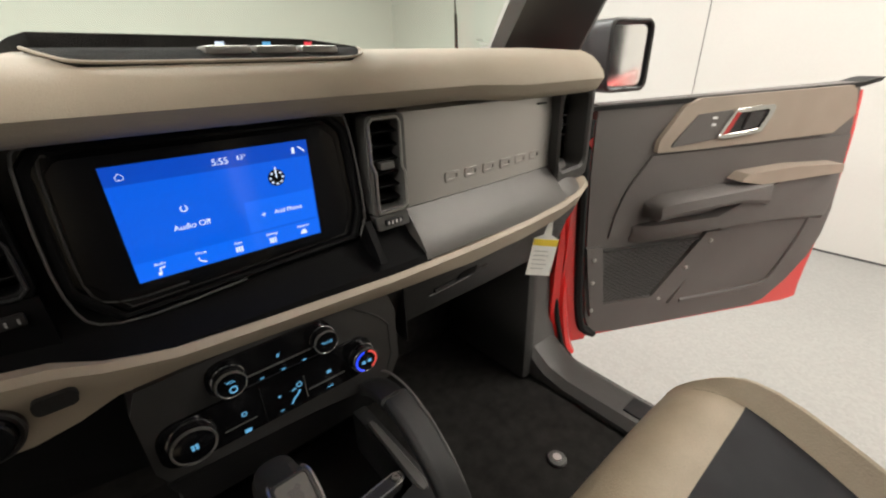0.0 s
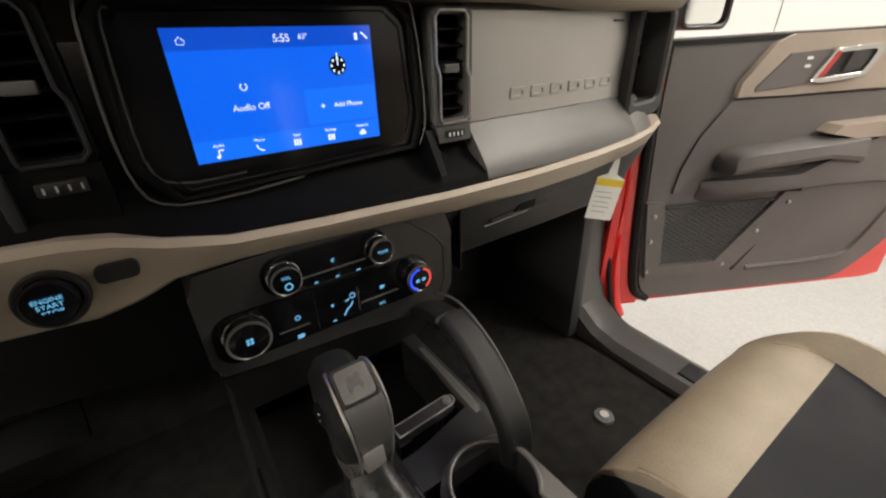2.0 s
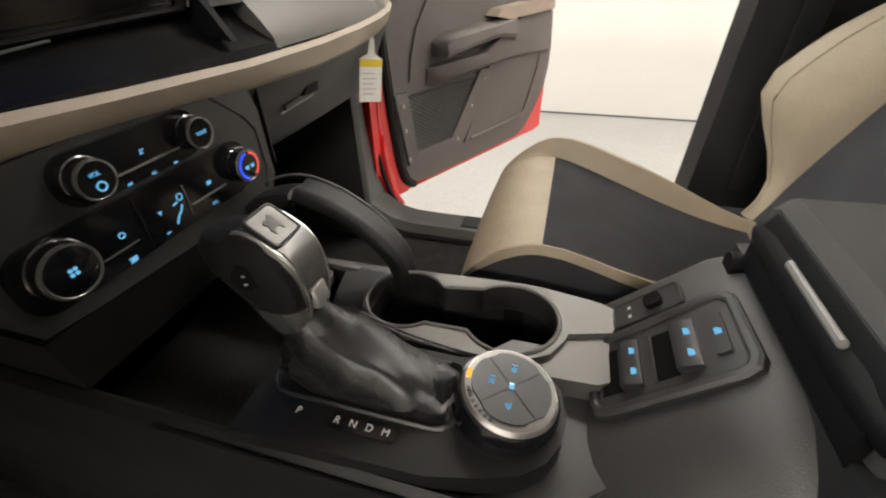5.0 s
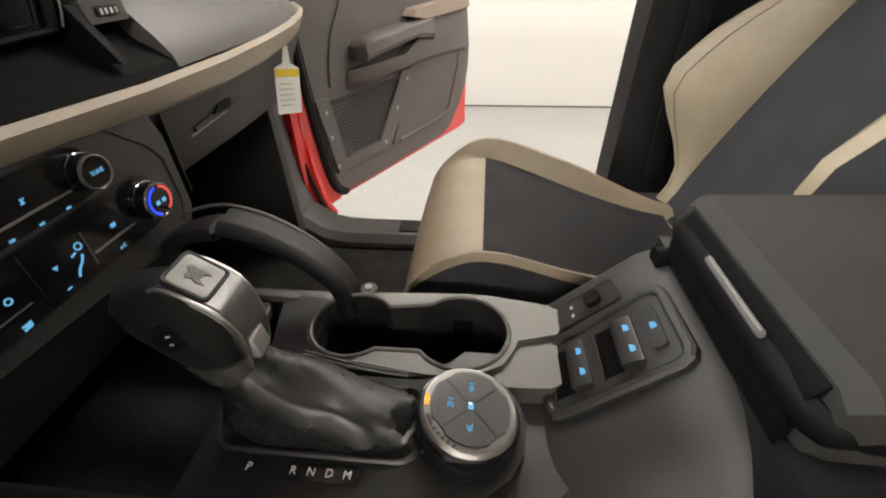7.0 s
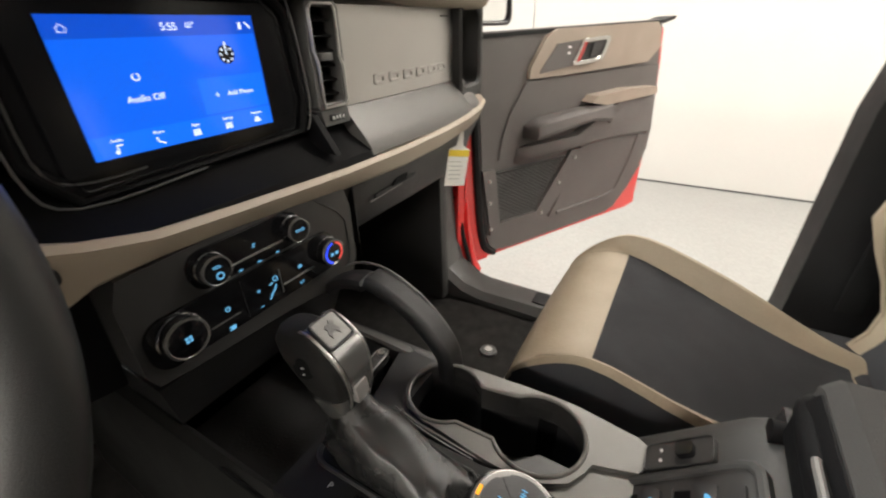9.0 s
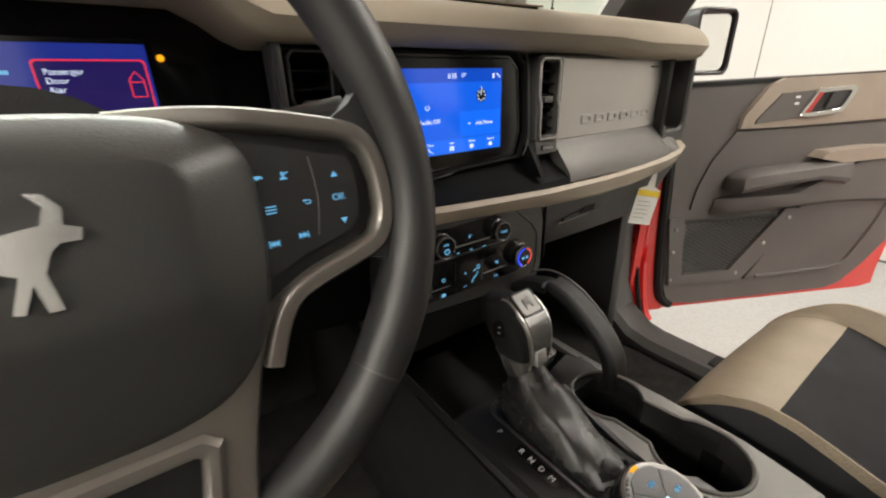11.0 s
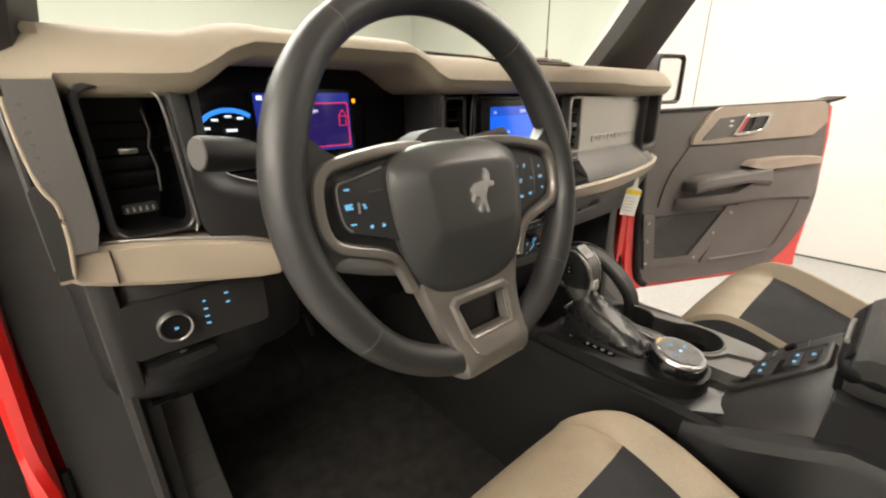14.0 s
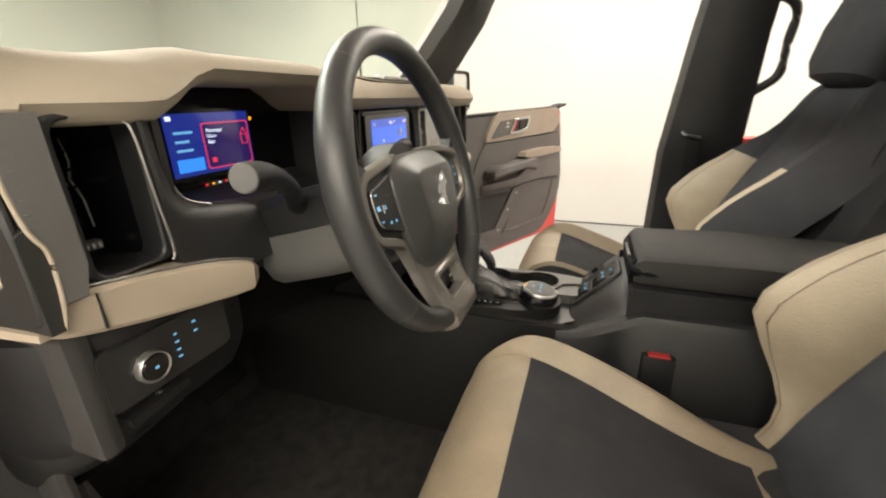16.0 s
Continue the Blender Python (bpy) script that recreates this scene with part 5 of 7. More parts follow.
    for s, y, zt, zb in ((0.16, -0.006, 1.012, 0.985), (0.20, -0.030, 1.016, 0.975), (0.40, -0.036, 1.02, 0.985), (0.52, -0.034, 1.075, 0.99), (0.60, -0.034, 1.108, 0.99), (0.79, -0.030, 1.108, 0.98), (0.83, -0.008, 1.10, 0.975)):
        rings.append([(s, 0.0, zb - 0.02), (s, y, zb), (s, y - 0.006, (zb + zt) / 2), (s, y, zt), (s, 0.0, zt + 0.002)])
    part("arm_shelf", loft(rings, m=M), DOOR_GREY, d)
    part("arm_pad", prism([(0.428, 1.118), (0.450, 1.136), (0.60, 1.144), (0.765, 1.138), (0.772, 1.114), (0.50, 1.104)], "y", -0.050, 0.002, 0.016, 6, m=M), TAN_DOOR, d, "tan arm rest pad")
    # map pocket with net and bolts
    bar = prism([(0.030, 0.965), (0.078, 0.963), (0.104, 0.782), (0.262, 0.782), (0.405, 0.968), (0.470, 0.965), (0.464, 0.938), (0.312, 0.747), (0.068, 0.748)], "y", -0.012, 0.0, 0.003, m=M)
    pk = part("pocket_frame", bar, DOOR_GREY, d, "grey bolted frame of the map pocket")
    # darker grey than the card, painting in the shade behind the net
    part("pocket_back", prism([(0.082, 0.955), (0.108, 0.778), (0.258, 0.778), (0.39, 0.955)], "y", -0.0012, 0.004, 0, m=M), GREY_TRIM, d)
    net = bmesh.new()
    def clip(s0, z0, s1, z1):
        pts = []
        for k in range(41):
            s, z = s0 + (s1 - s0) * k / 40, z0 + (z1 - z0) * k / 40
            if 0.782 <= z <= 0.945 and s >= 0.082 + (0.955 - z) * 0.147 and s <= 0.39 - (0.955 - z) * 0.745:
                pts.append((s, -0.005, z))
        return (pts[0], pts[-1]) if len(pts) > 2 else None
    for k in range(30):
        for sgn in (1, -1):
            seg = clip(-0.1 + 0.02 * k, 0.78 if sgn > 0 else 0.95, 0.1 + 0.02 * k + 0.1, 0.95 if sgn > 0 else 0.78)
            if seg:
                join_into(net, tube(seg, 0.0013, 0.001, n=4, up=(0, 1, 0)))
    join_into(net, tube([(0.085, -0.006, 0.948), (0.385, -0.006, 0.948)], 0.004, n=6))
    net.transform(M)
    part("pocket_net", net, NET, d, "black elastic net")
    for s, z in ((0.056, 0.930), (0.060, 0.860), (0.068, 0.770), (0.288, 0.772), (0.359, 0.864), (0.424, 0.940)):
        part("bolt", lathe([(0.0001, 0), (0.006, 0), (0.0055, 0.003), (0.003, 0.0042), (0.0001, 0.0042)], M @ facing((s, -0.012, z), (0, -1, 0)), 12), SATIN_METAL, pk)
    part("latch", box(0.858, 0.868, 0.03, 0.07, 1.02, 1.04, 0.002, m=M), CHROME, d)


passenger_door()

# outside mirror
def outside_mirror():
    d = thing("side_mirror", 0.86, 0.72, 1.33, "black framed outside mirror beside the windscreen pillar", "car mirror")
    M = pose(1.006, 0.640, 1.420, 0, 0, -12)
    o = rounded(-0.078, 0.078, -0.084, 0.084, 0.024, 4)
    i = rounded(-0.068, 0.068, -0.073, 0.073, 0.017, 4)
    part("mirror_frame", ring_plate(o, i, "y", -0.012, 0.07, 0.004, m=M), BLACK, d)
    part("mirror_shell", prism(o, "y", 0.055, 0.12, 0.02, 3, m=M), BLACK, d)
    part("mirror_glass", prism([(x * 0.95, z * 0.97) for x, z in i], "y", -0.002, 0.004, 0.001, m=M @ pose(0, 0.024, 0, 1.0, 0, -22.5)), MIRROR, d, "mirror glass showing the red car side")
    part("mirror_arm", tube([(0.80, 0.80, 1.33), (0.88, 0.75, 1.335), (0.95, 0.71, 1.355)], 0.03, 0.022, n=10), BLACK, d)


outside_mirror()

# antenna outside the windscreen
a = thing("antenna", 0.745, 0.985, 1.285, "thin black whip antenna beside the bonnet", "antenna")
part("mast", tube([(0.745, 0.985, 1.29), (0.705, 0.955, 1.80)], 0.0022, n=8), RUBBER, a)
part("mast_coil", tube([(0.745, 0.985, 1.31), (0.728, 0.972, 1.53)], 0.0045, n=8), RUBBER, a)
part("base", lathe([(0.02, 0), (0.016, 0.02), (0.008, 0.03)], pose(0.745, 0.985, 1.275), 16), RUBBER, a)


# steering wheel
WC = pose(-0.3787, 0.2734, 1.2877, 75, 0, 0) @ pose(0, 0, 0, 0, 0, -1.2)


def steering_wheel():
    w = thing("steering_wheel", -0.3787, 0.2734, 1.2877, "black leather steering wheel with satin bronze spokes and silver emblem", "steering wheel")
    R = 0.1740
    def rim_arc(a0, a1, n, name, mat, k=1.0):
        pts, ra, rb = [], [], []
        for i in range(n + 1):
            d = a0 + (a1 - a0) * i / n
            a = radians(d)
            # thumb swells where the spokes meet the rim
            grip = sum(math.exp(-(((d - c + 180) % 360 - 180) / 16) ** 2) for c in (22, 158, 330, 210))
            pts.append(Vector(((R - 0.0022 * grip) * math.cos(a), (R - 0.0022 * grip) * math.sin(a), 0)))
            ra.append((0.0150 + 0.0022 * grip) * k)
            rb.append((0.0178 + 0.0012 * grip) * k)
        return part(name, tube(pts, ra, rb, n=18, up=(0, 0, 1), m=WC), mat, w)
    for a0, a1 in ((-41, 52.5), (52.5, 127.5), (127.5, 221), (221, 319)):
        rim_arc(a0 + 0.28, a1 - 0.28, 36, "rim_grip", WHEEL_LEATHER)
    for a in (-41, 52.5, 127.5, 221):
        rim_arc(a - 0.4, a + 0.4, 2, "rim_seam", GREY_TRIM, 0.985)
    M = WC
    # faceted airbag cover: flat upper face, sloping top, sides and lower face
    hub_o = [(0.0, 0.0430), (0.030, 0.0422), (0.056, 0.0385), (0.0755, 0.0310), (0.0850, 0.0210), (0.0880, 0.0060), (0.0870, -0.0270), (0.0820, -0.0530), (0.0720, -0.0790), (0.0540, -0.0970), (0.030, -0.1045), (0.0, -0.1060)]
    hub_i = [(0.0, 0.0185), (0.028, 0.0185), (0.041, 0.0180), (0.0490, 0.0155), (0.0540, 0.0100), (0.0548, 0.0020), (0.0520, -0.0190), (0.0500, -0.0340), (0.0480, -0.0395), (0.0400, -0.0415), (0.026, -0.0420), (0.0, -0.0422)]
    hub_o, hub_i = (line + [(-x, y) for x, y in line[-2:0:-1]] for line in (hub_o, hub_i))
    hub_o, hub_i = ([tuple(v[:2]) for v in smoothed([(x, y, 0) for x, y in line], 3, True)] for line in (hub_o, hub_i))
    def mixed(t, grow=0.0):
        return [((a[0] * (1 - t) + c[0] * t) * (1 + grow), (a[1] * (1 - t) + c[1] * t) * (1 + grow)) for a, c in zip(hub_o, hub_i)]
    rings = [[(x, y, z) for x, y in mixed(t, g)] for t, g, z in ((0, -0.04, -0.016), (0, -0.004, -0.010), (0, 0.002, -0.003), (0.03, 0.0, 0.0025), (0.10, 0, 0.0065), (0.20, 0, 0.0095), (0.55, 0, 0.0172), (0.90, 0, 0.0242), (0.97, 0, 0.0253), (1.0, -0.03, 0.0257), (1.0, -0.25, 0.0259))]
    hub = part("hub_cover", loft(rings, m=M), HUB_GREY, w, "charcoal padded airbag cover", 0.30)
    em = [(-0.015, 0.004), (-0.010, 0.010), (0.0, 0.012), (0.006, 0.013), (0.008, 0.020), (0.004, 0.026), (0.009, 0.025), (0.013, 0.019), (0.012, 0.012), (0.017, 0.010), (0.016, 0.005), (0.010, 0.005), (0.007, 0.002), (0.004, -0.006), (0.006, -0.022), (0.002, -0.022), (0.0, -0.010), (-0.004, -0.021), (-0.007, -0.020), (-0.003, -0.006), (-0.008, -0.003), (-0.013, -0.009), (-0.016, -0.006), (-0.012, 0.0)]
    part("emblem", prism([(x * 1.02 + 0.003, y * 0.88 - 0.0130) for x, y in em], "z", 0.0250, 0.0286, 0.0011, 2, m=M), EMBLEM, hub, "polished silver emblem shape")
    # button pods framed by the spokes
    for sgn in (-1, 1):
        S = M @ Matrix.Translation((0.002, 0, 0)) @ Matrix.Diagonal((sgn, 1, 1, 1))
        line = ((0.030, 0.0400, -0.010), (0.058, 0.0395, -0.001), (0.085, 0.0368, 0.0055), (0.116, 0.0320, 0.0065), (0.138, 0.0268, 0.0065), (0.1480, 0.0165, 0.0065), (0.1518, -0.002, 0.0065), (0.1508, -0.021, 0.0065), (0.1435, -0.0345, 0.0065), (0.129, -0.0412, 0.0062), (0.108, -0.0478, 0.0050), (0.093, -0.0545, 0.0030), (0.083, -0.068, 0.0010), (0.074, -0.090, 0.0))
        run = smoothed(line, 5)
        rings = []
        for k, p in enumerate(run):
            d = (run[min(k + 1, len(run) - 1)] - run[max(k - 1, 0)]).normalized()
            out = Vector((-d.y, d.x, 0)).normalized()
            # band: outer roll, flat top, wall that drops inwards to the pad
            rings.append([p + out * a + Vector((0, 0, b)) for a, b in ((0.0058, -0.011), (0.0056, -0.0025), (0.0040, 0.0004), (-0.0020, 0.0012), (-0.0040, 0.0002), (-0.0062, -0.0060), (-0.0062, -0.011))])
        part("spoke_frame", loft(rings, m=S), WHEEL_SILVER, w, "satin bronze band round the buttons", 0.9)
        wing = [(0.139, 0.0300), (0.128, 0.0345), (0.140, 0.0420), (0.152, 0.0560), (0.166, 0.046), (0.169, 0.0), (0.166, -0.052), (0.155, -0.056), (0.146, -0.0470), (0.134, -0.0440), (0.146, -0.0370), (0.1535, -0.024), (0.1555, -0.002), (0.1515, 0.018)]
        part("rim_wing", prism(wing, "z", -0.013, 0.0045, 0.005, 3, m=S), WHEEL_LEATHER, w, "leather web between the rim and the button band")
        well = [(0.060, 0.0350), (0.086, 0.0320), (0.114, 0.0270), (0.133, 0.0225), (0.1420, 0.0145), (0.1455, -0.002), (0.1445, -0.018), (0.1390, -0.0290), (0.126, -0.0355), (0.105, -0.0420), (0.088, -0.0500), (0.070, -0.062), (0.060, -0.055)]
        part("pod_well", prism(well, "z", -0.010, -0.0015, 0.001, m=S), BLACK, w)
        pad = [(0.072, 0.0270), (0.092, 0.0235), (0.120, 0.0165), (0.1320, 0.0145), (0.1358, 0.0095), (0.1365, -0.006), (0.1342, -0.020), (0.1280, -0.0268), (0.102, -0.0345), (0.084, -0.0420), (0.072, -0.046)]
        bp = part("button_pad", prism(pad, "z", -0.004, 0.0042, 0.0016, 2, m=S), SATIN, w, "black thumb button pad")
        if sgn < 0:
            keys = (("dash", 0.1265, 0.0085, 0.0013), ("page", 0.1270, -0.0055, 0.0024), ("talk", 0.1125, -0.0065, 0.0021), ("dash", 0.1260, -0.0200, 0.0013), ("speaker", 0.1100, -0.0243, 0.0022), ("speaker", 0.0985, -0.0250, 0.0022))
            part("pad_edge", tube(smoothed([(0.0905, 0.0235, 0.0046), (0.120, 0.0160, 0.0046), (0.1315, 0.0138, 0.0046), (0.1350, 0.0090, 0.0046), (0.1357, -0.006, 0.0046), (0.1335, -0.0195, 0.0046), (0.128, -0.0255, 0.0046)], 4), 0.0009, n=6, m=S), SATIN_METAL, bp, "thin bright edge of the button pad")
            part("pad_rib", tube([(0.1178, -0.003, 0.0046), (0.1186, -0.012, 0.0046)], 0.0010, n=6, m=S), SATIN_METAL, bp)
            part("pad_line", tube([(0.092, 0.0050, 0.0043), (0.107, 0.0045, 0.0043)], 0.0004, n=5, m=S), GREY_TRIM, bp)
        else:
            keys = (("call", 0.0850, 0.0075, 0.0016), ("talk", 0.0975, 0.0075, 0.0021), ("up", 0.1245, 0.0050, 0.0019), ("bars", 0.0885, -0.0090, 0.0020), ("back", 0.1070, -0.0075, 0.0017), ("prev", 0.0865, -0.0262, 0.0018), ("next", 0.1020, -0.0245, 0.0018), ("down", 0.1255, -0.0205, 0.0019))
            text("button_text", "OK", 0.0050, S @ Matrix.Translation((0.1248, -0.0075, 0.0044)), ICON, bp)
            part("pad_line", tube(smoothed([(0.1120, 0.016, 0.0043), (0.1135, -0.005, 0.0043), (0.110, -0.026, 0.0043)], 3), 0.0004, n=5, m=S), GREY_TRIM, bp)
        for kind, x, y, s in keys:
            symbol("button_icon", glyph(kind, x, y, s), 0.0043, S, ICON, bp)
    # lower spoke plate with its opening, rising over the foot of the rim
    table = ((-0.056, 0.0880, 0.001), (-0.064, 0.0810, 0.0005), (-0.074, 0.0750, 0.0005), (-0.090, 0.0690, 0.001), (-0.1100, 0.0630, 0.002), (-0.1180, 0.0606, 0.0030), (-0.1340, 0.0565, 0.0060), (-0.1495, 0.0530, 0.0105), (-0.158, 0.0510, 0.0150), (-0.166, 0.0490, 0.0190), (-0.174, 0.0472, 0.0208), (-0.182, 0.0455, 0.0195), (-0.188, 0.0440, 0.0150), (-0.191, 0.0430, 0.0080))
    bm = bmesh.new()
    grid = []
    for y, hw, z in table:
        h = 0.0335 - 0.0060 * min(1, max(0, (-0.118 - y) / 0.0315))
        grid.append([bm.verts.new((x, y, z - drop)) for x, drop in ((-hw, 0.0075), (-hw + 0.0022, 0.0015), (-hw + 0.006, 0.0), (-h, 0.0), (0.0, 0.0), (h, 0.0), (hw - 0.006, 0.0), (hw - 0.0022, 0.0015), (hw, 0.0075))])
    for r in range(1, len(grid)):
        for c in range(1, 9):
            if not (6 <= r <= 7 and 4 <= c <= 5):
                bm.faces.new((grid[r][c], grid[r][c - 1], grid[r - 1][c - 1], grid[r - 1][c]))
    rim = [e for e in bm.edges if len(e.link_faces) == 1]
    ext = bmesh.ops.extrude_edge_only(bm, edges=rim)
    bmesh.ops.translate(bm, verts=[v for v in ext["geom"] if isinstance(v, bmesh.types.BMVert)], vec=(0, 0, -0.012))
    bm.transform(M @ Matrix.Translation((0.002, 0, 0)))
    low = part("lower_spoke", bm, WHEEL_SILVER, w, "satin bronze lower spoke with an opening", 0.5)
    L = M @ Matrix.Translation((0.002, 0, 0))
    hole = [(-0.031, -0.1175), (0.031, -0.1175), (0.0342, -0.1205), (0.0290, -0.1470), (0.0262, -0.1500), (-0.0262, -0.1500), (-0.0290, -0.1470), (-0.0342, -0.1205)]
    lift = [0.0040, 0.0040, 0.0048, 0.0118, 0.0125, 0.0125, 0.0118, 0.0048]
    wide = [(-0.036, -0.1085), (0.036, -0.1085), (0.0435, -0.1145), (0.0375, -0.1520), (0.0330, -0.1560), (-0.0330, -0.1560), (-0.0375, -0.1520), (-0.0435, -0.1145)]
    rings = [[(x, y, z - 0.012) for (x, y), z in zip(hole, lift)], [(x, y, z + 0.0012) for (x, y), z in zip(hole, lift)]]
    for t, dz in ((0.25, 0.0024), (0.7, 0.0022), (1.0, -0.001)):
        rings.append([(a[0] + (c[0] - a[0]) * t, a[1] + (c[1] - a[1]) * t, z + dz) for a, c, z in zip(hole, wide, [0.0038, 0.0038, 0.0046, 0.0120, 0.0135, 0.0135, 0.0120, 0.0046])])
    part("hole_rim", loft(rings, caps=False, m=L), WHEEL_SILVER, low, "raised rim round the opening", 0.5)
    part("hole_floor", prism(hole, "z", -0.012, -0.010, 0, m=L), BLACK, low)
    plate = [(y, z) for y, z in ((-0.1515, 0.0135), (-0.158, 0.0170), (-0.164, 0.0202), (-0.169, 0.0218))]
    rings = [[(-hw, y, z - 0.003), (-hw, y, z), (-hw + 0.002, y, z + 0.0012), (hw - 0.002, y, z + 0.0012), (hw, y, z), (hw, y, z - 0.003)] for (y, z), hw in zip(plate, (0.0335, 0.0345, 0.0320, 0.0255))]
    part("badge_plate", loft(rings, m=L), WHEEL_SILVER, low)
    # column behind, its collar and stalks
    part("hub_back", lathe([(0.0001, -0.075), (0.05, -0.075), (0.062, -0.045), (0.058, -0.014), (0.0001, -0.014)], M, 28), BLACK, w)
    part("column_shroud", loft([[M @ Vector((a * k, b * k - 0.012, z)) for a, b in ((-0.050, 0.030), (-0.040, 0.044), (0.040, 0.044), (0.050, 0.030), (0.050, -0.006), (-0.050, -0.006))] for k, z in ((0.94, -0.060), (1.0, -0.066), (1.04, -0.14), (1.04, -0.25))]), BLACK, w, "black upper steering column shroud")
    part("column_lower", loft([[M @ Vector((a * k, b * k - 0.012, z)) for a, b in ((-0.051, -0.007), (0.051, -0.007), (0.052, -0.045), (0.044, -0.066), (0.028, -0.078), (-0.028, -0.078), (-0.044, -0.066), (-0.052, -0.045))] for k, z in ((0.90, -0.058), (0.98, -0.064), (1.03, -0.10), (1.06, -0.16), (1.06, -0.25))]), GREY_TRIM, w, "grey lower steering column shroud")
    stalk = smoothed([(-0.425, 0.430, 1.262), (-0.448, 0.418, 1.275), (-0.475, 0.400, 1.297), (-0.515, 0.380, 1.315), (-0.545, 0.366, 1.3235), (-0.585, 0.355, 1.329)], 4)
    part("turn_stalk", tube(stalk, [0.0135] * 4 + [0.011] * 4 + [0.0105] * 4 + [0.0115] * 4 + [0.0130, 0.0140, 0.0145, 0.0145, 0.0142], n=16), BLACK, w, "black turn signal stalk")
    part("stalk_cap", lathe([(0.0001, 0), (0.0135, 0), (0.0128, 0.0014), (0.0001, 0.0018)], facing((-0.5853, 0.3549, 1.3290), (-0.94, -0.30, 0.12)), 24), GREY_TRIM, w)
    part("wiper_stalk", tube([(-0.31, 0.395, 1.300), (-0.25, 0.38, 1.31), (-0.20, 0.372, 1.315)], [0.009, 0.010, 0.014], n=14), BLACK, w)


steering_wheel()

# pedals
p = thing("foot_rest", -0.63, 0.70, 0.63, "dark grey ribbed foot rest in the driver's footwell", "foot rest")
FR = pose(-0.628, 0.735, 0.765, 62, 0, 6)
part("pad", box(-0.032, 0.032, -0.125, 0.125, -0.012, 0.010, 0.006, m=FR), GREY_TRIM, p)
for k in range(4):
    part("rib", box(-0.029, 0.029, -0.105 + 0.055 * k, -0.062 + 0.055 * k, 0.009, 0.0125, 0.0025, m=FR), GREY_TRIM, p)
part("foot", box(-0.66, -0.60, 0.70, 0.80, 0.628, 0.70, 0.006), RUBBER, p)
p = thing("brake_pedal", -0.36, 0.72, 0.75, "black brake pedal under the steering column", "pedal")
part("pad", box(-0.05, 0.05, -0.03, 0.03, -0.006, 0.006, 0.004, m=pose(-0.36, 0.74, 0.86, 55, 0, 0)), SHADOW_BLACK, p)
part("arm", tube([(-0.36, 0.75, 0.86), (-0.36, 0.82, 0.96), (-0.36, 0.905, 1.08)], 0.008, n=8), BLACK, p)

# centre console
def centre_console():
    c = thing("centre_console", 0, 0.1, 0.63, "black centre console with cup holders and champagne trim", "console")
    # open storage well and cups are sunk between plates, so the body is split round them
    # lighter black on the driver's wall, shaded black opposite: light put into colour
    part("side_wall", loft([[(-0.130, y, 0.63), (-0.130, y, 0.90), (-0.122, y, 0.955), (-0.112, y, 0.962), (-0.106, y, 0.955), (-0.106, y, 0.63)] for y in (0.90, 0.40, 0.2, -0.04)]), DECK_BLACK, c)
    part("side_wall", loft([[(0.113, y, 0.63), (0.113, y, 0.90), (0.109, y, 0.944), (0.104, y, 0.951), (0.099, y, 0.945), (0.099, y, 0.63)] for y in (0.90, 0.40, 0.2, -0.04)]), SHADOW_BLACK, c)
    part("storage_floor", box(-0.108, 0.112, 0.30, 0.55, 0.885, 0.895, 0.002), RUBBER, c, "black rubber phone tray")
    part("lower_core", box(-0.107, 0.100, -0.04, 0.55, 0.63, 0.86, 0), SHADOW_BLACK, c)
    # shifter side plate
    plate = [(-0.116, 0.345), (-0.004, 0.345), (-0.004, 0.215), (-0.004, 0.19), (0.002, 0.16), (0.002, 0.125), (-0.004, 0.113), (-0.018, 0.103), (-0.040, 0.098), (-0.062, 0.101), (-0.080, 0.111), (-0.093, 0.128), (-0.102, 0.155), (-0.110, 0.19)]
    part("dial_basin", prism([(-0.108, 0.20), (-0.100, 0.10), (-0.06, 0.05), (0.050, 0.05), (0.050, 0.15), (0.0, 0.20)], "z", 0.935, 0.952, 0.003), SATIN, c, "black hollow before the drive selector")
    part("dial_drum", lathe([(0.0001, 0), (0.0465, 0), (0.0446, 0.006), (0.0430, 0.022), (0.0422, 0.0275), (0.0001, 0.0275)], pose(-0.043, 0.147, 0.950), 40), DECK_BLACK, c, "black drum under the drive selector")
    part("shift_plate", prism(plate, "z", 0.945, 0.976, 0.006, 3), DECK_BLACK, c, "satin black shift plate")
    # champagne trim round the cups: plate with two round openings made as ring lofts
    cups = ((0.055, 0.262, 0.0415), (0.054, 0.155, 0.0465))
    base = [(0.104, 0.285), (0.092, 0.303), (0.058, 0.3095), (0.026, 0.302), (0.010, 0.286), (0.0055, 0.262), (0.004, 0.205), (-0.003, 0.160), (-0.003, 0.085), (0.0, 0.058), (0.094, 0.050), (0.102, 0.070)]
    edge = [(0.1010, 0.262), (0.094, 0.288), (0.075, 0.303), (0.055, 0.3075), (0.035, 0.303), (0.017, 0.288), (0.0095, 0.262), (0.010, 0.235), (0.003, 0.215), (0.0005, 0.175), (0.003, 0.140), (0.016, 0.115), (0.034, 0.104), (0.052, 0.098), (0.056, 0.062), (0.066, 0.055), (0.090, 0.055), (0.097, 0.075), (0.1060, 0.130), (0.1062, 0.150), (0.1050, 0.190), (0.1030, 0.215), (0.1015, 0.240)]
    # opening outline of both cups and the gap between them
    op = []
    for a in range(-52, 233, 12):
        op.append((cups[0][0] + cups[0][2] * math.cos(radians(a)), cups[0][1] + cups[0][2] * math.sin(radians(a))))
    for a in range(128, 413, 12):
        op.append((cups[1][0] + cups[1][2] * math.cos(radians(a)), cups[1][1] + cups[1][2] * math.sin(radians(a))))
    def spread(line):
        """Each point of the opening carried out to a line round it."""
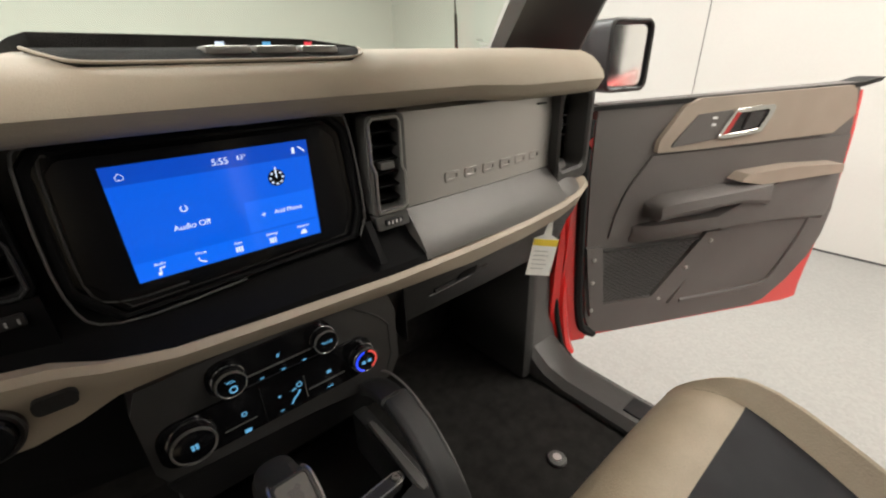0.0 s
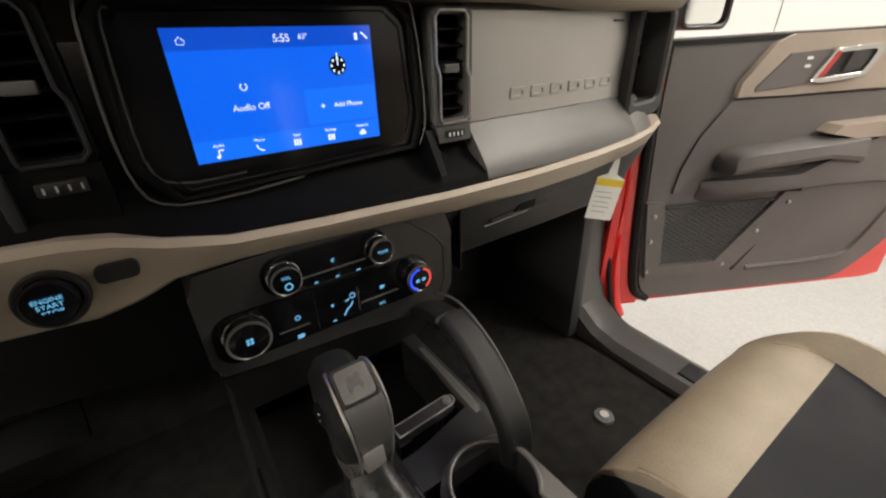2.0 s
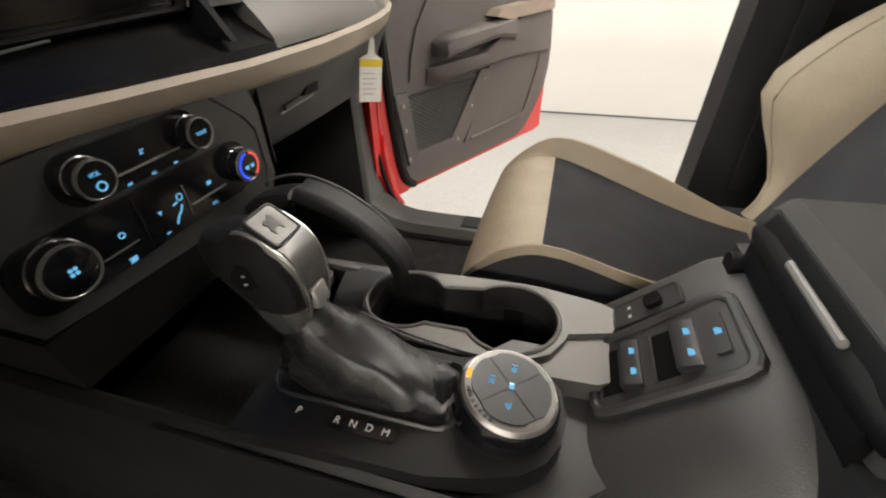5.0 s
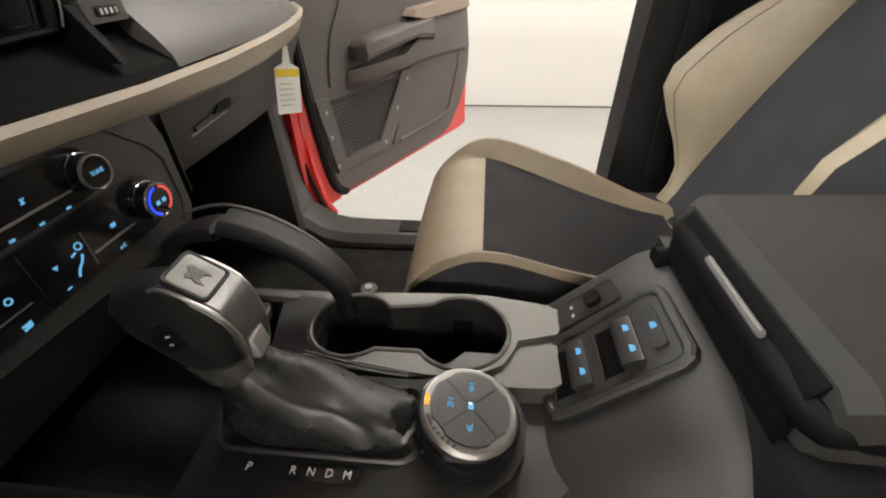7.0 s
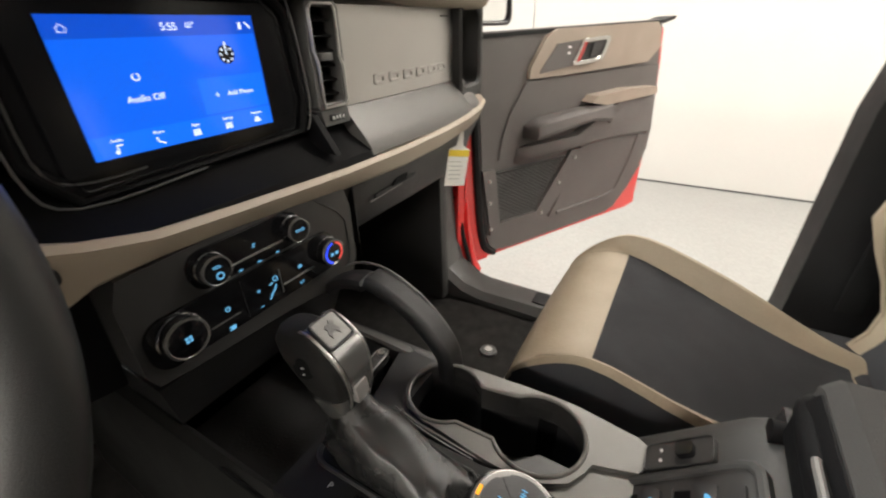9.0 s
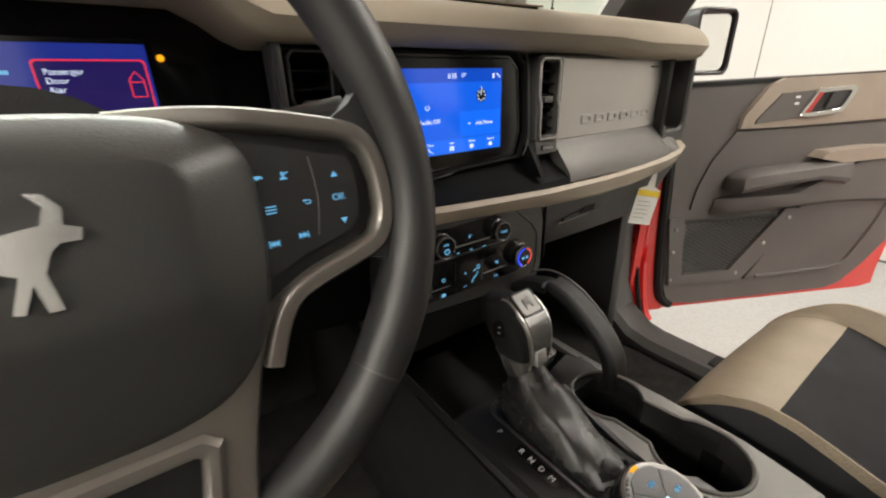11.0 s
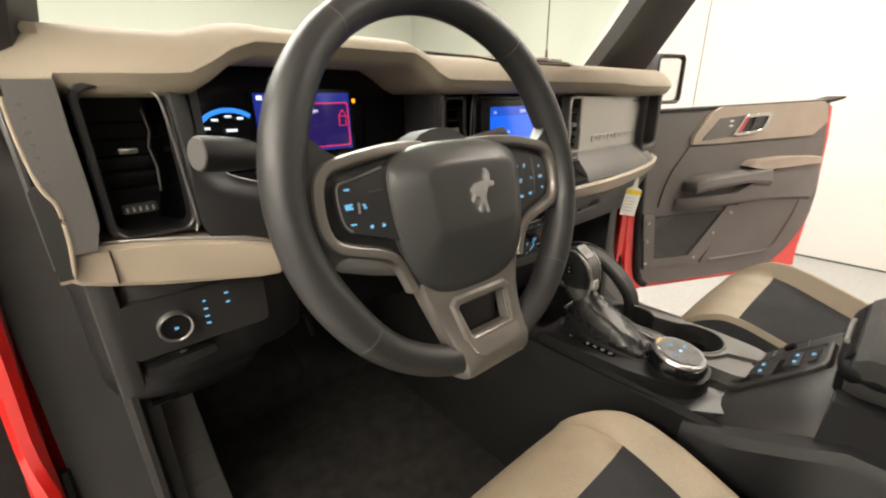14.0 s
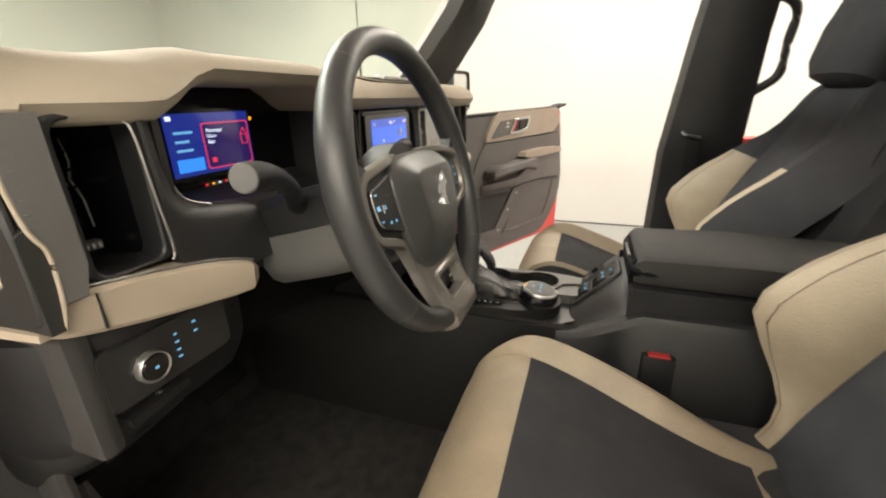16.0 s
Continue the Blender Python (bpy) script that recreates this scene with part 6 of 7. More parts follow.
        far = []
        for x, y in op:
            dx, dy = x - 0.054, y - 0.195
            best = None
            for k in range(len(line)):
                (x1, y1), (x2, y2) = line[k - 1], line[k]
                den = dx * (y2 - y1) - dy * (x2 - x1)
                if abs(den) < 1e-9:
                    continue
                t = ((x1 - 0.054) * (y2 - y1) - (y1 - 0.195) * (x2 - x1)) / den
                u = ((x1 - 0.054) * dy - (y1 - 0.195) * dx) / den
                if t > 0 and -1e-6 <= u <= 1 + 1e-6:
                    best = t if best is None else min(best, t)
            far.append((0.054 + dx * max(best, 1.03), 0.195 + dy * max(best, 1.03)))
        return far
    part("cup_deck", ring_plate(spread(base), op, "z", 0.945, 0.9735, 0.002), CONSOLE_SILVER, c, "champagne deck round the cup holders")
    part("cup_bead", tube([(x, y, 0.9785) for x, y in op], 0.0024, 0.0020, n=8, closed=True), CONSOLE_SILVER, c, "champagne bead round the cup holders")
    part("cup_trim", ring_plate(spread(edge), op, "z", 0.960, 0.9785, 0.0020), CONSOLE_SILVER, c, "champagne trim round the cup holders")
    part("cup_well", loft([[(x, y, z) for x, y in op] for z in (0.9775, 0.90, 0.872)], caps=False), BLACK, c, "deep black cup wells")
    part("cup_floor", prism(op, "z", 0.866, 0.874, 0), RUBBER, c)
    part("cup_web", loft([[(0.012, 0.21 + s * 0.012, 0.972), (0.012, 0.21 + s * 0.012, 0.89), (0.020, 0.21 + s * 0.004, 0.89), (0.022, 0.21 + s * 0.004, 0.968)] for s in (-1, 1)]), CONSOLE_SILVER, c)
    part("side_line", tube([(-0.121, 0.42, 0.957), (-0.121, 0.20, 0.957), (-0.112, 0.075, 0.957)], 0.002, n=6), SHADOW_BLACK, c)
    # gate letters
    for k, ch in enumerate("PRNDM"):
        text("gate_letter", ch, 0.0082, pose(-0.088, 0.300 - (0.0 if k == 0 else 0.020 + 0.0133 * k), 0.9768, 0, 0, -90), WHITE_INK, c)
    part("gate_window", prism(rounded(-0.0945, -0.0815, 0.218, 0.274, 0.003, 3), "z", 0.970, 0.9764, 0.0003, 1), GLOSS, c)
    # grab handle on the passenger side
    hp = smoothed([(0.106, 0.474, 1.026), (0.104, 0.442, 1.048), (0.102, 0.402, 1.058), (0.101, 0.362, 1.050), (0.100, 0.328, 1.032), (0.099, 0.303, 1.011), (0.099, 0.288, 0.989), (0.099, 0.283, 0.955)], 5)
    rings = []
    for k, p in enumerate(hp):
        d = (hp[min(k + 1, len(hp) - 1)] - hp[max(k - 1, 0)]).normalized()
        up = Vector((1, 0, 0)).cross(d).normalized()
        up = up if up.z > 0 or up.y < 0 else -up
        grow = 0.74 + 0.12 * min(1, k / 12)
        rings.append([p + Vector((a * grow, 0, 0)) + up * (b * grow) for a, b in ((-0.0185, 0.000), (-0.0180, 0.009), (-0.0150, 0.0138), (-0.009, 0.0150), (0.003, 0.0118), (0.015, 0.0150), (0.0205, 0.0125), (0.022, 0.004), (0.019, -0.004), (0.008, -0.0075), (-0.008, -0.0075), (-0.0165, -0.005))])
    part("grab_handle", loft(rings), BLACK, c, "black padded grab handle", 0.9)
    part("handle_bead", tube([p + Vector((0.0165, -0.002, 0.0140)) for p in hp[3:-6]], 0.0016, n=6), GREY_TRIM, c)
    part("tray_wall", box(0.090, 0.112, 0.30, 0.50, 0.89, 0.968, 0.004), SATIN, c)
    part("tray_strip", loft([[(x - w, y, z), (x - w * 0.6, y, z + 0.004), (x + w * 0.6, y, z + 0.004), (x + w, y, z)] for x, y, z, w in ((0.099, 0.462, 0.968, 0.004), (0.099, 0.455, 0.970, 0.0055), (0.098, 0.40, 0.970, 0.007), (0.097, 0.345, 0.969, 0.008), (0.097, 0.336, 0.967, 0.005))]), GREY_TRIM, c, "grey rubber strip on the tray's wall")
    part("front_deck", prism([(-0.108, 0.332), (0.018, 0.335), (0.098, 0.352), (0.098, 0.295), (0.0, 0.295), (-0.108, 0.30)], "z", 0.945, 0.970, 0.006, 3), SATIN, c)
    # tool-shaped bar in the tray
    TB = pose(0.048, 0.370, 0, 0, 0, 3)
    b = part("tray_bar", prism([(-0.040, -0.007), (-0.036, -0.0095), (0.033, -0.0095), (0.041, -0.005), (0.042, 0.0), (0.041, 0.005), (0.033, 0.0095), (-0.036, 0.0095), (-0.040, 0.007)], "z", 0.957, 0.967, 0.002, m=TB), GUNMETAL, c, "grey bolted metal bar across the tray")
    part("bar_edge", ring_plate([(-0.0385, -0.0085), (0.032, -0.0085), (0.0395, -0.0045), (0.0405, 0.0), (0.0395, 0.0045), (0.032, 0.0085), (-0.0385, 0.0085)], [(-0.0370, -0.0070), (0.0315, -0.0070), (0.0383, -0.0038), (0.0390, 0.0), (0.0383, 0.0038), (0.0315, 0.0070), (-0.0370, 0.0070)], "z", 0.9665, 0.9678, 0.0003, m=TB), SATIN_METAL, b)
    part("bolt", lathe([(0.0001, 0), (0.0055, 0), (0.0046, 0.003), (0.0022, 0.003), (0.0020, 0.0012), (0.0001, 0.0012)], TB @ Matrix.Translation((0.031, 0, 0.967)), 14), SATIN_METAL, b)
    for k in range(7):
        part("engraved_bar", box(-0.030 + 0.0075 * k, -0.0255 + 0.0075 * k, -0.004, 0.004, 0.9668, 0.9675, 0, m=TB), BLACK, b)
    part("bar_post", box(0.068, 0.088, 0.362, 0.382, 0.89, 0.958, 0.003), BLACK, c)
    part("bar_post", box(0.008, 0.024, 0.356, 0.376, 0.89, 0.958, 0.003), BLACK, c)
    # rotary drive selector
    D = facing((-0.043, 0.147, 0.973), (0, -0.18, 1), (0, 1, 0)) @ Matrix.Scale(0.95, 4)
    dial = part("drive_dial", lathe([(0.0001, 0), (0.040, 0), (0.041, 0.010), (0.0385, 0.012), (0.0385, 0.026), (0.036, 0.030), (0.030, 0.0305), (0.0001, 0.0295)], D, 48), DIAL_METAL, c, "satin metal rotary drive selector with black centre")
    part("dial_band", lathe([(0.0415, 0.001), (0.043, 0.003), (0.0425, 0.021), (0.0405, 0.0245), (0.0385, 0.0250)], D, 48), GLOSS, dial)
    part("dial_rim", lathe([(0.0385, 0.0245), (0.0392, 0.0265), (0.0370, 0.0295), (0.0355, 0.0300)], D, 48), SATIN_METAL, dial)
    star = []
    for k in range(64):
        a = 2 * math.pi * k / 64
        r = 0.0318 - 0.0016 * (k % 16 in (6, 7, 8, 9))
        star.append((r * math.cos(a), r * math.sin(a)))
    part("dial_face", prism(star, "z", 0.029, 0.0318, 0.0006, 1, m=D), SATIN, dial, "dark dial face with lit marks")
    for turn in (45, 135):
        part("face_groove", box(-0.0295, 0.0295, -0.0007, 0.0007, 0.0314, 0.0321, 0, m=D @ pose(0, 0, 0, 0, 0, turn)), BLACK, dial)
    for word, dx, dy in (("2H", 0.0, 0.016), ("4H", 0.016, 0.0), ("4L", -0.017, 0.0)):
        p = D.to_3x3() @ Vector((0, 0, 1))
        o = Vector((-0.043, 0.147, 0.973)) + p.normalized() * 0.0308
        ax, ay = Vector((1, 0, 0)), p.cross(Vector((1, 0, 0)))
        pos = o + ax * dx + ay * dy
        W = Matrix((ax, ay, p)).transposed().to_4x4()
        W.translation = pos
        text("dial_text", word, 0.0070, W, ICON, dial)
    part("dial_icon", box(-0.003, 0.003, -0.0022, 0.0022, 0.0322, 0.0326, 0.0005, m=D), ICON, dial)
    part("mode_marker", box(-0.004, 0.005, 0.0328, 0.0362, 0.0300, 0.0312, 0, m=D), AMBER, dial)
    for k in range(9):
        part("mode_mark", box(-0.0362, -0.0332, -0.0012, 0.0012, 0.0302, 0.0309, 0, m=D @ pose(0, 0, 0, 0, 0, -66 + 8 * k - (58 if k > 6 else 0))), BLACK, dial)
    # sloped switch pod, 45 degrees
    S = Matrix.Translation((0, 0.0785, 0.9575)) @ Matrix(((1, 0, 0), (0, -0.7071, 0.7071), (0, 0.7071, 0.7071))).to_4x4()
    rings = []
    for x, dz in ((-0.112, -0.060), (-0.102, -0.040), (-0.080, -0.020), (-0.058, -0.007), (-0.040, -0.003), (0.0, -0.003), (0.092, -0.003), (0.108, -0.006), (0.118, -0.014)):
        rings.append([(x, 0.090, 0.90), (x, 0.088, 0.945 + min(0, dz + 0.02)), (x, 0.0785, 0.9555 + dz), (x, -0.012, 1.046 + dz), (x, -0.024, 1.052 + dz), (x, -0.06, 1.052 + dz), (x, -0.06, 0.90)])
    part("pod_body", loft(rings), POD_GREY, c, "grey sloped switch pod", 0.5)
    lip_o = [(-0.028, 0.018), (-0.024, 0.006), (-0.014, 0.002), (0.044, 0.0), (0.052, 0.006), (0.056, 0.018), (0.060, 0.112), (0.057, 0.123), (0.048, 0.129), (-0.014, 0.131), (-0.023, 0.127), (-0.027, 0.118)]
    lip_i = [(-0.019, 0.019), (-0.017, 0.013), (-0.011, 0.010), (0.039, 0.009), (0.044, 0.012), (0.047, 0.019), (0.051, 0.110), (0.049, 0.117), (0.043, 0.121), (-0.010, 0.122), (-0.016, 0.120), (-0.018, 0.115)]
    pod = part("switch_panel", prism(lip_o, "z", -0.010, 0.0008, 0.001, 1, m=S), POD_GREY, c, "grey window switch panel")
    rings = [[(x, y, -0.004) for x, y in lip_o], [(x, y, 0.0020) for x, y in lip_o]] + [[(a[0] + (e[0] - a[0]) * t, a[1] + (e[1] - a[1]) * t, z) for a, e in zip(lip_o, lip_i)] for t, z in ((0.25, 0.0042), (0.7, 0.0044), (0.92, 0.0032), (1.0, 0.0010))]
    part("panel_lip", loft(rings, caps=False, m=S), POD_GREY, pod, "raised rim of the switch panel", 0.5)
    for s0, s1, s2 in ((0.014, 0.034, 0.050), (0.060, 0.079, 0.0955)):
        # flush black plate imitates the shade inside a deep well
        part("switch_well_shade", box(-0.009, 0.037, s0, s1, 0.0004, 0.0014, 0.0004, 1, m=S), SHADOW_BLACK, pod)
        part("well_edge", box(-0.0105, 0.0385, s0 - 0.0012, s0, 0.0004, 0.0026, 0.0004, 1, m=S), POD_GREY, pod)
        key = part("window_switch", prism([(s1 - 0.001, -0.002), (s1 - 0.001, 0.0075), (s1 + 0.004, 0.0082), (s2, 0.0040), (s2, -0.002)], "x", -0.009, 0.037, 0.0012, 2, m=S), SATIN, pod, "black window switch with lit marks")
        for x in (0.0035, 0.0245):
            q = (s1 + s2) / 2 + 0.002
            part("switch_icon", prism([(x - 0.0034, q - 0.0020), (x + 0.0034, q - 0.0020), (x + 0.0034, q + 0.0006), (x + 0.0012, q + 0.0030), (x - 0.0034, q + 0.0030)], "z", 0.0056, 0.0066, 0, m=S), ICON, key)
    part("lock_switch", prism(rounded(-0.004, 0.037, 0.1045, 0.1155, 0.0025, 3), "z", 0.0, 0.0042, 0.001, m=S), SATIN, pod)
    part("switch_icon", prism([(0.0135, 0.1080), (0.0195, 0.1080), (0.0195, 0.1105), (0.0175, 0.1130), (0.0135, 0.1130)], "z", 0.0040, 0.0048, 0, m=S), ICON, pod)
    mir = part("mirror_switch_plate", prism(rounded(0.0625, 0.0895, 0.030, 0.091, 0.005, 3), "z", -0.004, 0.0012, 0.001, m=S), CHARCOAL, c, "charcoal mirror adjuster plate")
    part("plate_rim", ring_plate(rounded(0.0610, 0.0910, 0.0285, 0.0925, 0.006, 3), rounded(0.0625, 0.0895, 0.030, 0.091, 0.005, 3), "z", -0.004, 0.0024, 0.0006, m=S), POD_GREY, mir)
    part("mirror_switch", prism(rounded(0.0685, 0.0830, 0.0610, 0.0765, 0.004, 3), "z", 0.0008, 0.0065, 0.0018, 2, m=S), GLOSS, mir)
    for x in (0.0705, 0.0815):
        part("switch_icon", box(x - 0.0016, x + 0.0016, 0.0435, 0.0462, 0.0010, 0.0016, 0, m=S), WHITE_INK, mir)
    part("pod_step", loft([[(-0.136, y, 0.63), (-0.136, y, z - 0.012), (-0.128, y, z), (-0.110, y, z + 0.004), (-0.110, y, 0.63)] for y, z in ((0.10, 0.950), (0.06, 0.957), (0.0, 0.985), (-0.05, 1.010), (-0.42, 1.012))]), BLACK, c)
    # arm rest box and lid
    part("arm_box", loft([[(-0.115, 0.00, 0.63), (-0.115, -0.027, 1.056), (0.115, -0.027, 1.056), (0.115, 0.0, 0.63)], [(-0.115, -0.42, 0.63), (-0.115, -0.42, 1.056), (0.115, -0.42, 1.056), (0.115, -0.42, 0.63)]]), BLACK, c, "black arm rest box")
    rings = []
    for y, zt, w in ((-0.016, 1.095, 0.086), (-0.018, 1.106, 0.092), (-0.028, 1.114, 0.096), (-0.20, 1.118, 0.100), (-0.40, 1.112, 0.100), (-0.43, 1.095, 0.094)):
        rings.append([(-w, y, 1.060), (-w - 0.006, y, 1.070), (-w - 0.004, y, zt - 0.006), (-w + 0.006, y, zt), (w - 0.006, y, zt), (w + 0.004, y, zt - 0.006), (w + 0.006, y, 1.070), (w, y, 1.060)])
    part("lid_edge", tube(smoothed([(-0.092, -0.060, 1.080), (-0.092, -0.030, 1.082), (-0.080, -0.016, 1.084), (0.0, -0.014, 1.085), (0.080, -0.016, 1.084), (0.092, -0.030, 1.082), (0.092, -0.060, 1.080)], 4), 0.010, 0.012, n=10), SHADOW_BLACK, c, "black rounded front edge of the lid")
    lid = part("arm_lid", loft(rings), LID, c, "padded matte black arm rest lid")
    part("lid_front", loft([[(x, -0.040, 1.044), (x, -0.016, 1.046), (x, -0.0085, 1.056), (x, -0.0075, 1.076), (x, -0.0105, 1.094), (x, -0.016, 1.104), (x, -0.040, 1.106)] for x in (-0.084, 0.082)]), SHADOW_BLACK, c, "black front face of the lid")
    part("lid_lip", tube(smoothed([(0.025, -0.0080, 1.0965), (0.020, -0.0070, 1.0972), (-0.038, -0.0070, 1.0972), (-0.043, -0.0080, 1.0965)], 3), 0.0026, 0.0032, n=8), COLUMN_GREY, c, "grey lid lever")
    part("lid_groove", tube([(0.040, -0.0078, 1.0780), (-0.055, -0.0078, 1.0780)], 0.0011, n=6), GREY_TRIM, c)
    part("latch_peg", tube([(0.089, -0.050, 1.050), (0.089, -0.016, 1.050)], 0.010, n=14), SHADOW_BLACK, c)
    for ob in c.children:
        if ob.name.startswith(("lid_", "arm_lid")):
            ob.matrix_basis = pose(0, -0.014, 0)


centre_console()

# gear lever
def gear_lever():
    g = thing("gear_lever", -0.045, 0.28, 0.968, "black gear lever with silver cap and leather boot", "gear lever")
    # boot
    rings = []
    for cy, z, hx, hy in ((0.256, 0.974, 0.0275, 0.074), (0.256, 0.983, 0.0285, 0.073), (0.259, 0.990, 0.028, 0.069), (0.264, 0.998, 0.0265, 0.062), (0.272, 1.007, 0.025, 0.052), (0.282, 1.017, 0.0235, 0.042), (0.292, 1.027, 0.0205, 0.031), (0.302, 1.038, 0.0175, 0.023), (0.308, 1.048, 0.016, 0.020)):
        ring = []
        for j in range(40):
            a = 2 * math.pi * j / 40
            wob = 1 + (0.10 * math.sin(4 * a + z * 120) + 0.075 * math.sin(9 * a - z * 210 + 1)) * min(1, (1.050 - z) * 16) * min(1, (z - 0.972) * 60)
            ring.append((-0.045 + hx * wob * math.copysign(abs(math.cos(a)) ** 0.7, math.cos(a)), cy + hy * wob * math.copysign(abs(math.sin(a)) ** 0.8, math.sin(a)), z + 0.0040 * math.sin(3 * a + z * 90) * (z > 0.985)))
        rings.append(ring)
    part("boot", loft(rings), LEATHER, g, "creased black leather boot")
    for off in (0.0, 0.0035):
        part("boot_seam", tube(smoothed([(-0.012 + off, 0.195, 0.991), (-0.0175 + off, 0.235, 1.005), (-0.0245 + off, 0.272, 1.0268)], 4), 0.0008, n=6), SATIN, g)
    part("boot_strap", loft([[(x, y, z), (x, y - 0.002, z + 0.005), (x, y - 0.006, z + 0.004)] for x, y, z in ((-0.066, 0.196, 0.980), (-0.056, 0.186, 0.988), (-0.040, 0.182, 0.991), (-0.026, 0.186, 0.988), (-0.018, 0.196, 0.980))]), LEATHER, g)
    part("boot_frame", ring_plate(rounded(-0.078, -0.012, 0.176, 0.338, 0.018, 4), rounded(-0.0735, -0.0165, 0.1805, 0.3335, 0.016, 4), "z", 0.970, 0.9785, 0.0015), SATIN, g)
    # rounded black grip, fuller towards the driver
    rings = []
    for x, y, z, hx, hy in ((-0.045, 0.314, 1.040, 0.0150, 0.018), (-0.046, 0.318, 1.052, 0.0175, 0.022), (-0.0465, 0.325, 1.068, 0.0195, 0.029), (-0.047, 0.332, 1.086, 0.0208, 0.035), (-0.047, 0.336, 1.101, 0.0202, 0.034), (-0.0465, 0.337, 1.112, 0.0172, 0.027), (-0.046, 0.336, 1.118, 0.010, 0.014)):
        rings.append([(x + hx * math.copysign(abs(math.cos(a)) ** 0.65, math.cos(a)), y + hy * math.copysign(abs(math.sin(a)) ** 0.75, math.sin(a)), z) for a in [2 * math.pi * j / 32 for j in range(32)]])
    part("grip", loft(rings), RUBBER, g, "black leather gear grip")
    # spine over the top and down the rear face
    spine = ((0.338, 1.1135, 0.0150), (0.330, 1.1180, 0.0168), (0.320, 1.1178, 0.0176), (0.308, 1.1115, 0.0178), (0.298, 1.1035, 0.0174), (0.2915, 1.093, 0.0164), (0.2885, 1.080, 0.0150), (0.2880, 1.066, 0.0140), (0.2900, 1.052, 0.0134), (0.2935, 1.040, 0.0130))
    cx = -0.0415
    rings = [[(cx - hx, y + 0.004, z - 0.003), (cx - hx * 0.86, y - 0.0005, z + 0.0015), (cx + hx * 0.86, y - 0.0005, z + 0.0015), (cx + hx, y + 0.004, z - 0.003), (cx + hx * 0.7, y + 0.012, z - 0.010), (cx - hx * 0.7, y + 0.012, z - 0.010)] for y, z, hx in spine]
    part("spine", loft(rings), GUNMETAL, g, "dark metal-look spine")
    for sgn in (-1, 1):
        part("spine_edge", tube(smoothed([(cx + sgn * hx * 0.97, y + 0.0010, z + 0.0002) for y, z, hx in spine], 3), 0.0013, n=6), SATIN_METAL, g, "thin bright edge of the spine")
    C = facing((-0.0420, 0.3140, 1.1162), (0, -0.58, 0.82), (0, 1, 0))
    part("cap_frame", ring_plate(rounded(-0.0150, 0.0150, -0.0150, 0.0150, 0.004, 3), rounded(-0.0128, 0.0128, -0.0128, 0.0128, 0.003, 3), "z", -0.002, 0.0026, 0.0006, m=C), BLACK, g)
    part("cap_plate", prism(rounded(-0.0126, 0.0126, -0.0126, 0.0126, 0.003, 3), "z", -0.003, 0.0020, 0.0005, m=C), CAP_METAL, g, "brushed metal cap plate with an engraved shape")
    em = [(-0.006, 0.004), (-0.003, 0.006), (0.0, 0.005), (0.003, 0.008), (0.006, 0.005), (0.004, 0.002), (0.006, -0.002), (0.004, -0.007), (0.002, -0.003), (-0.002, -0.003), (-0.005, -0.007), (-0.006, -0.002), (-0.004, 0.001)]
    part("cap_emblem", prism(em, "z", 0.0018, 0.0026, 0.0003, 1, m=C), GREY_TRIM, g)
    part("release_button", box(-0.0085, 0.0085, -0.0085, 0.0085, -0.004, 0.004, 0.0022, m=facing((-0.0450, 0.2885, 1.0640), (0.1, -1, 0.18))), BRIGHT_SATIN, g, "bright metal release button")
    part("thumb_rocker", lathe([(0.0001, 0), (0.011, 0), (0.010, 0.002), (0.0001, 0.0025)], facing((-0.0665, 0.326, 1.088), (-1, -0.25, 0.1)), 20), SHADOW_BLACK, g)
    for z in (1.084, 1.091):
        part("thumb_mark", box(-0.0012, 0.0012, -0.0005, 0.0005, 0.0, 0.0006, 0, m=facing((-0.0692, 0.3255, z), (-1, -0.25, 0.1))), WHITE_INK, g)
    rings = []
    for y, z, hx, hy in ((0.310, 1.030, 0.0175, 0.0195), (0.312, 1.036, 0.0195, 0.0215), (0.315, 1.048, 0.0215, 0.0235), (0.318, 1.056, 0.0220, 0.0245)):
        rings.append([(-0.0460 + hx * 0.93 * math.copysign(abs(math.cos(a)) ** 0.75, math.cos(a)), y + hy * math.copysign(abs(math.sin(a)) ** 0.75, math.sin(a)), z) for a in [2 * math.pi * j / 28 for j in range(28)]])
    part("collar", loft(rings), GUNMETAL, g, "grey collar under the grip")


gear_lever()

# carpet fastener
g = thing("mat_fastener", 0.487, 0.396, 0.632, "round grey floor mat fastener", "mat fastener")
part("disc", lathe([(0.0001, 0), (0.021, 0), (0.019, 0.005), (0.012, 0.006), (0.0001, 0.006)], pose(0.487, 0.396, 0.631), 24), GREY_TRIM, g)
part("cap", lathe([(0.0001, 0.006), (0.010, 0.006), (0.009, 0.009), (0.0001, 0.009)], pose(0.487, 0.396, 0.631), 20), SATIN_METAL, g)


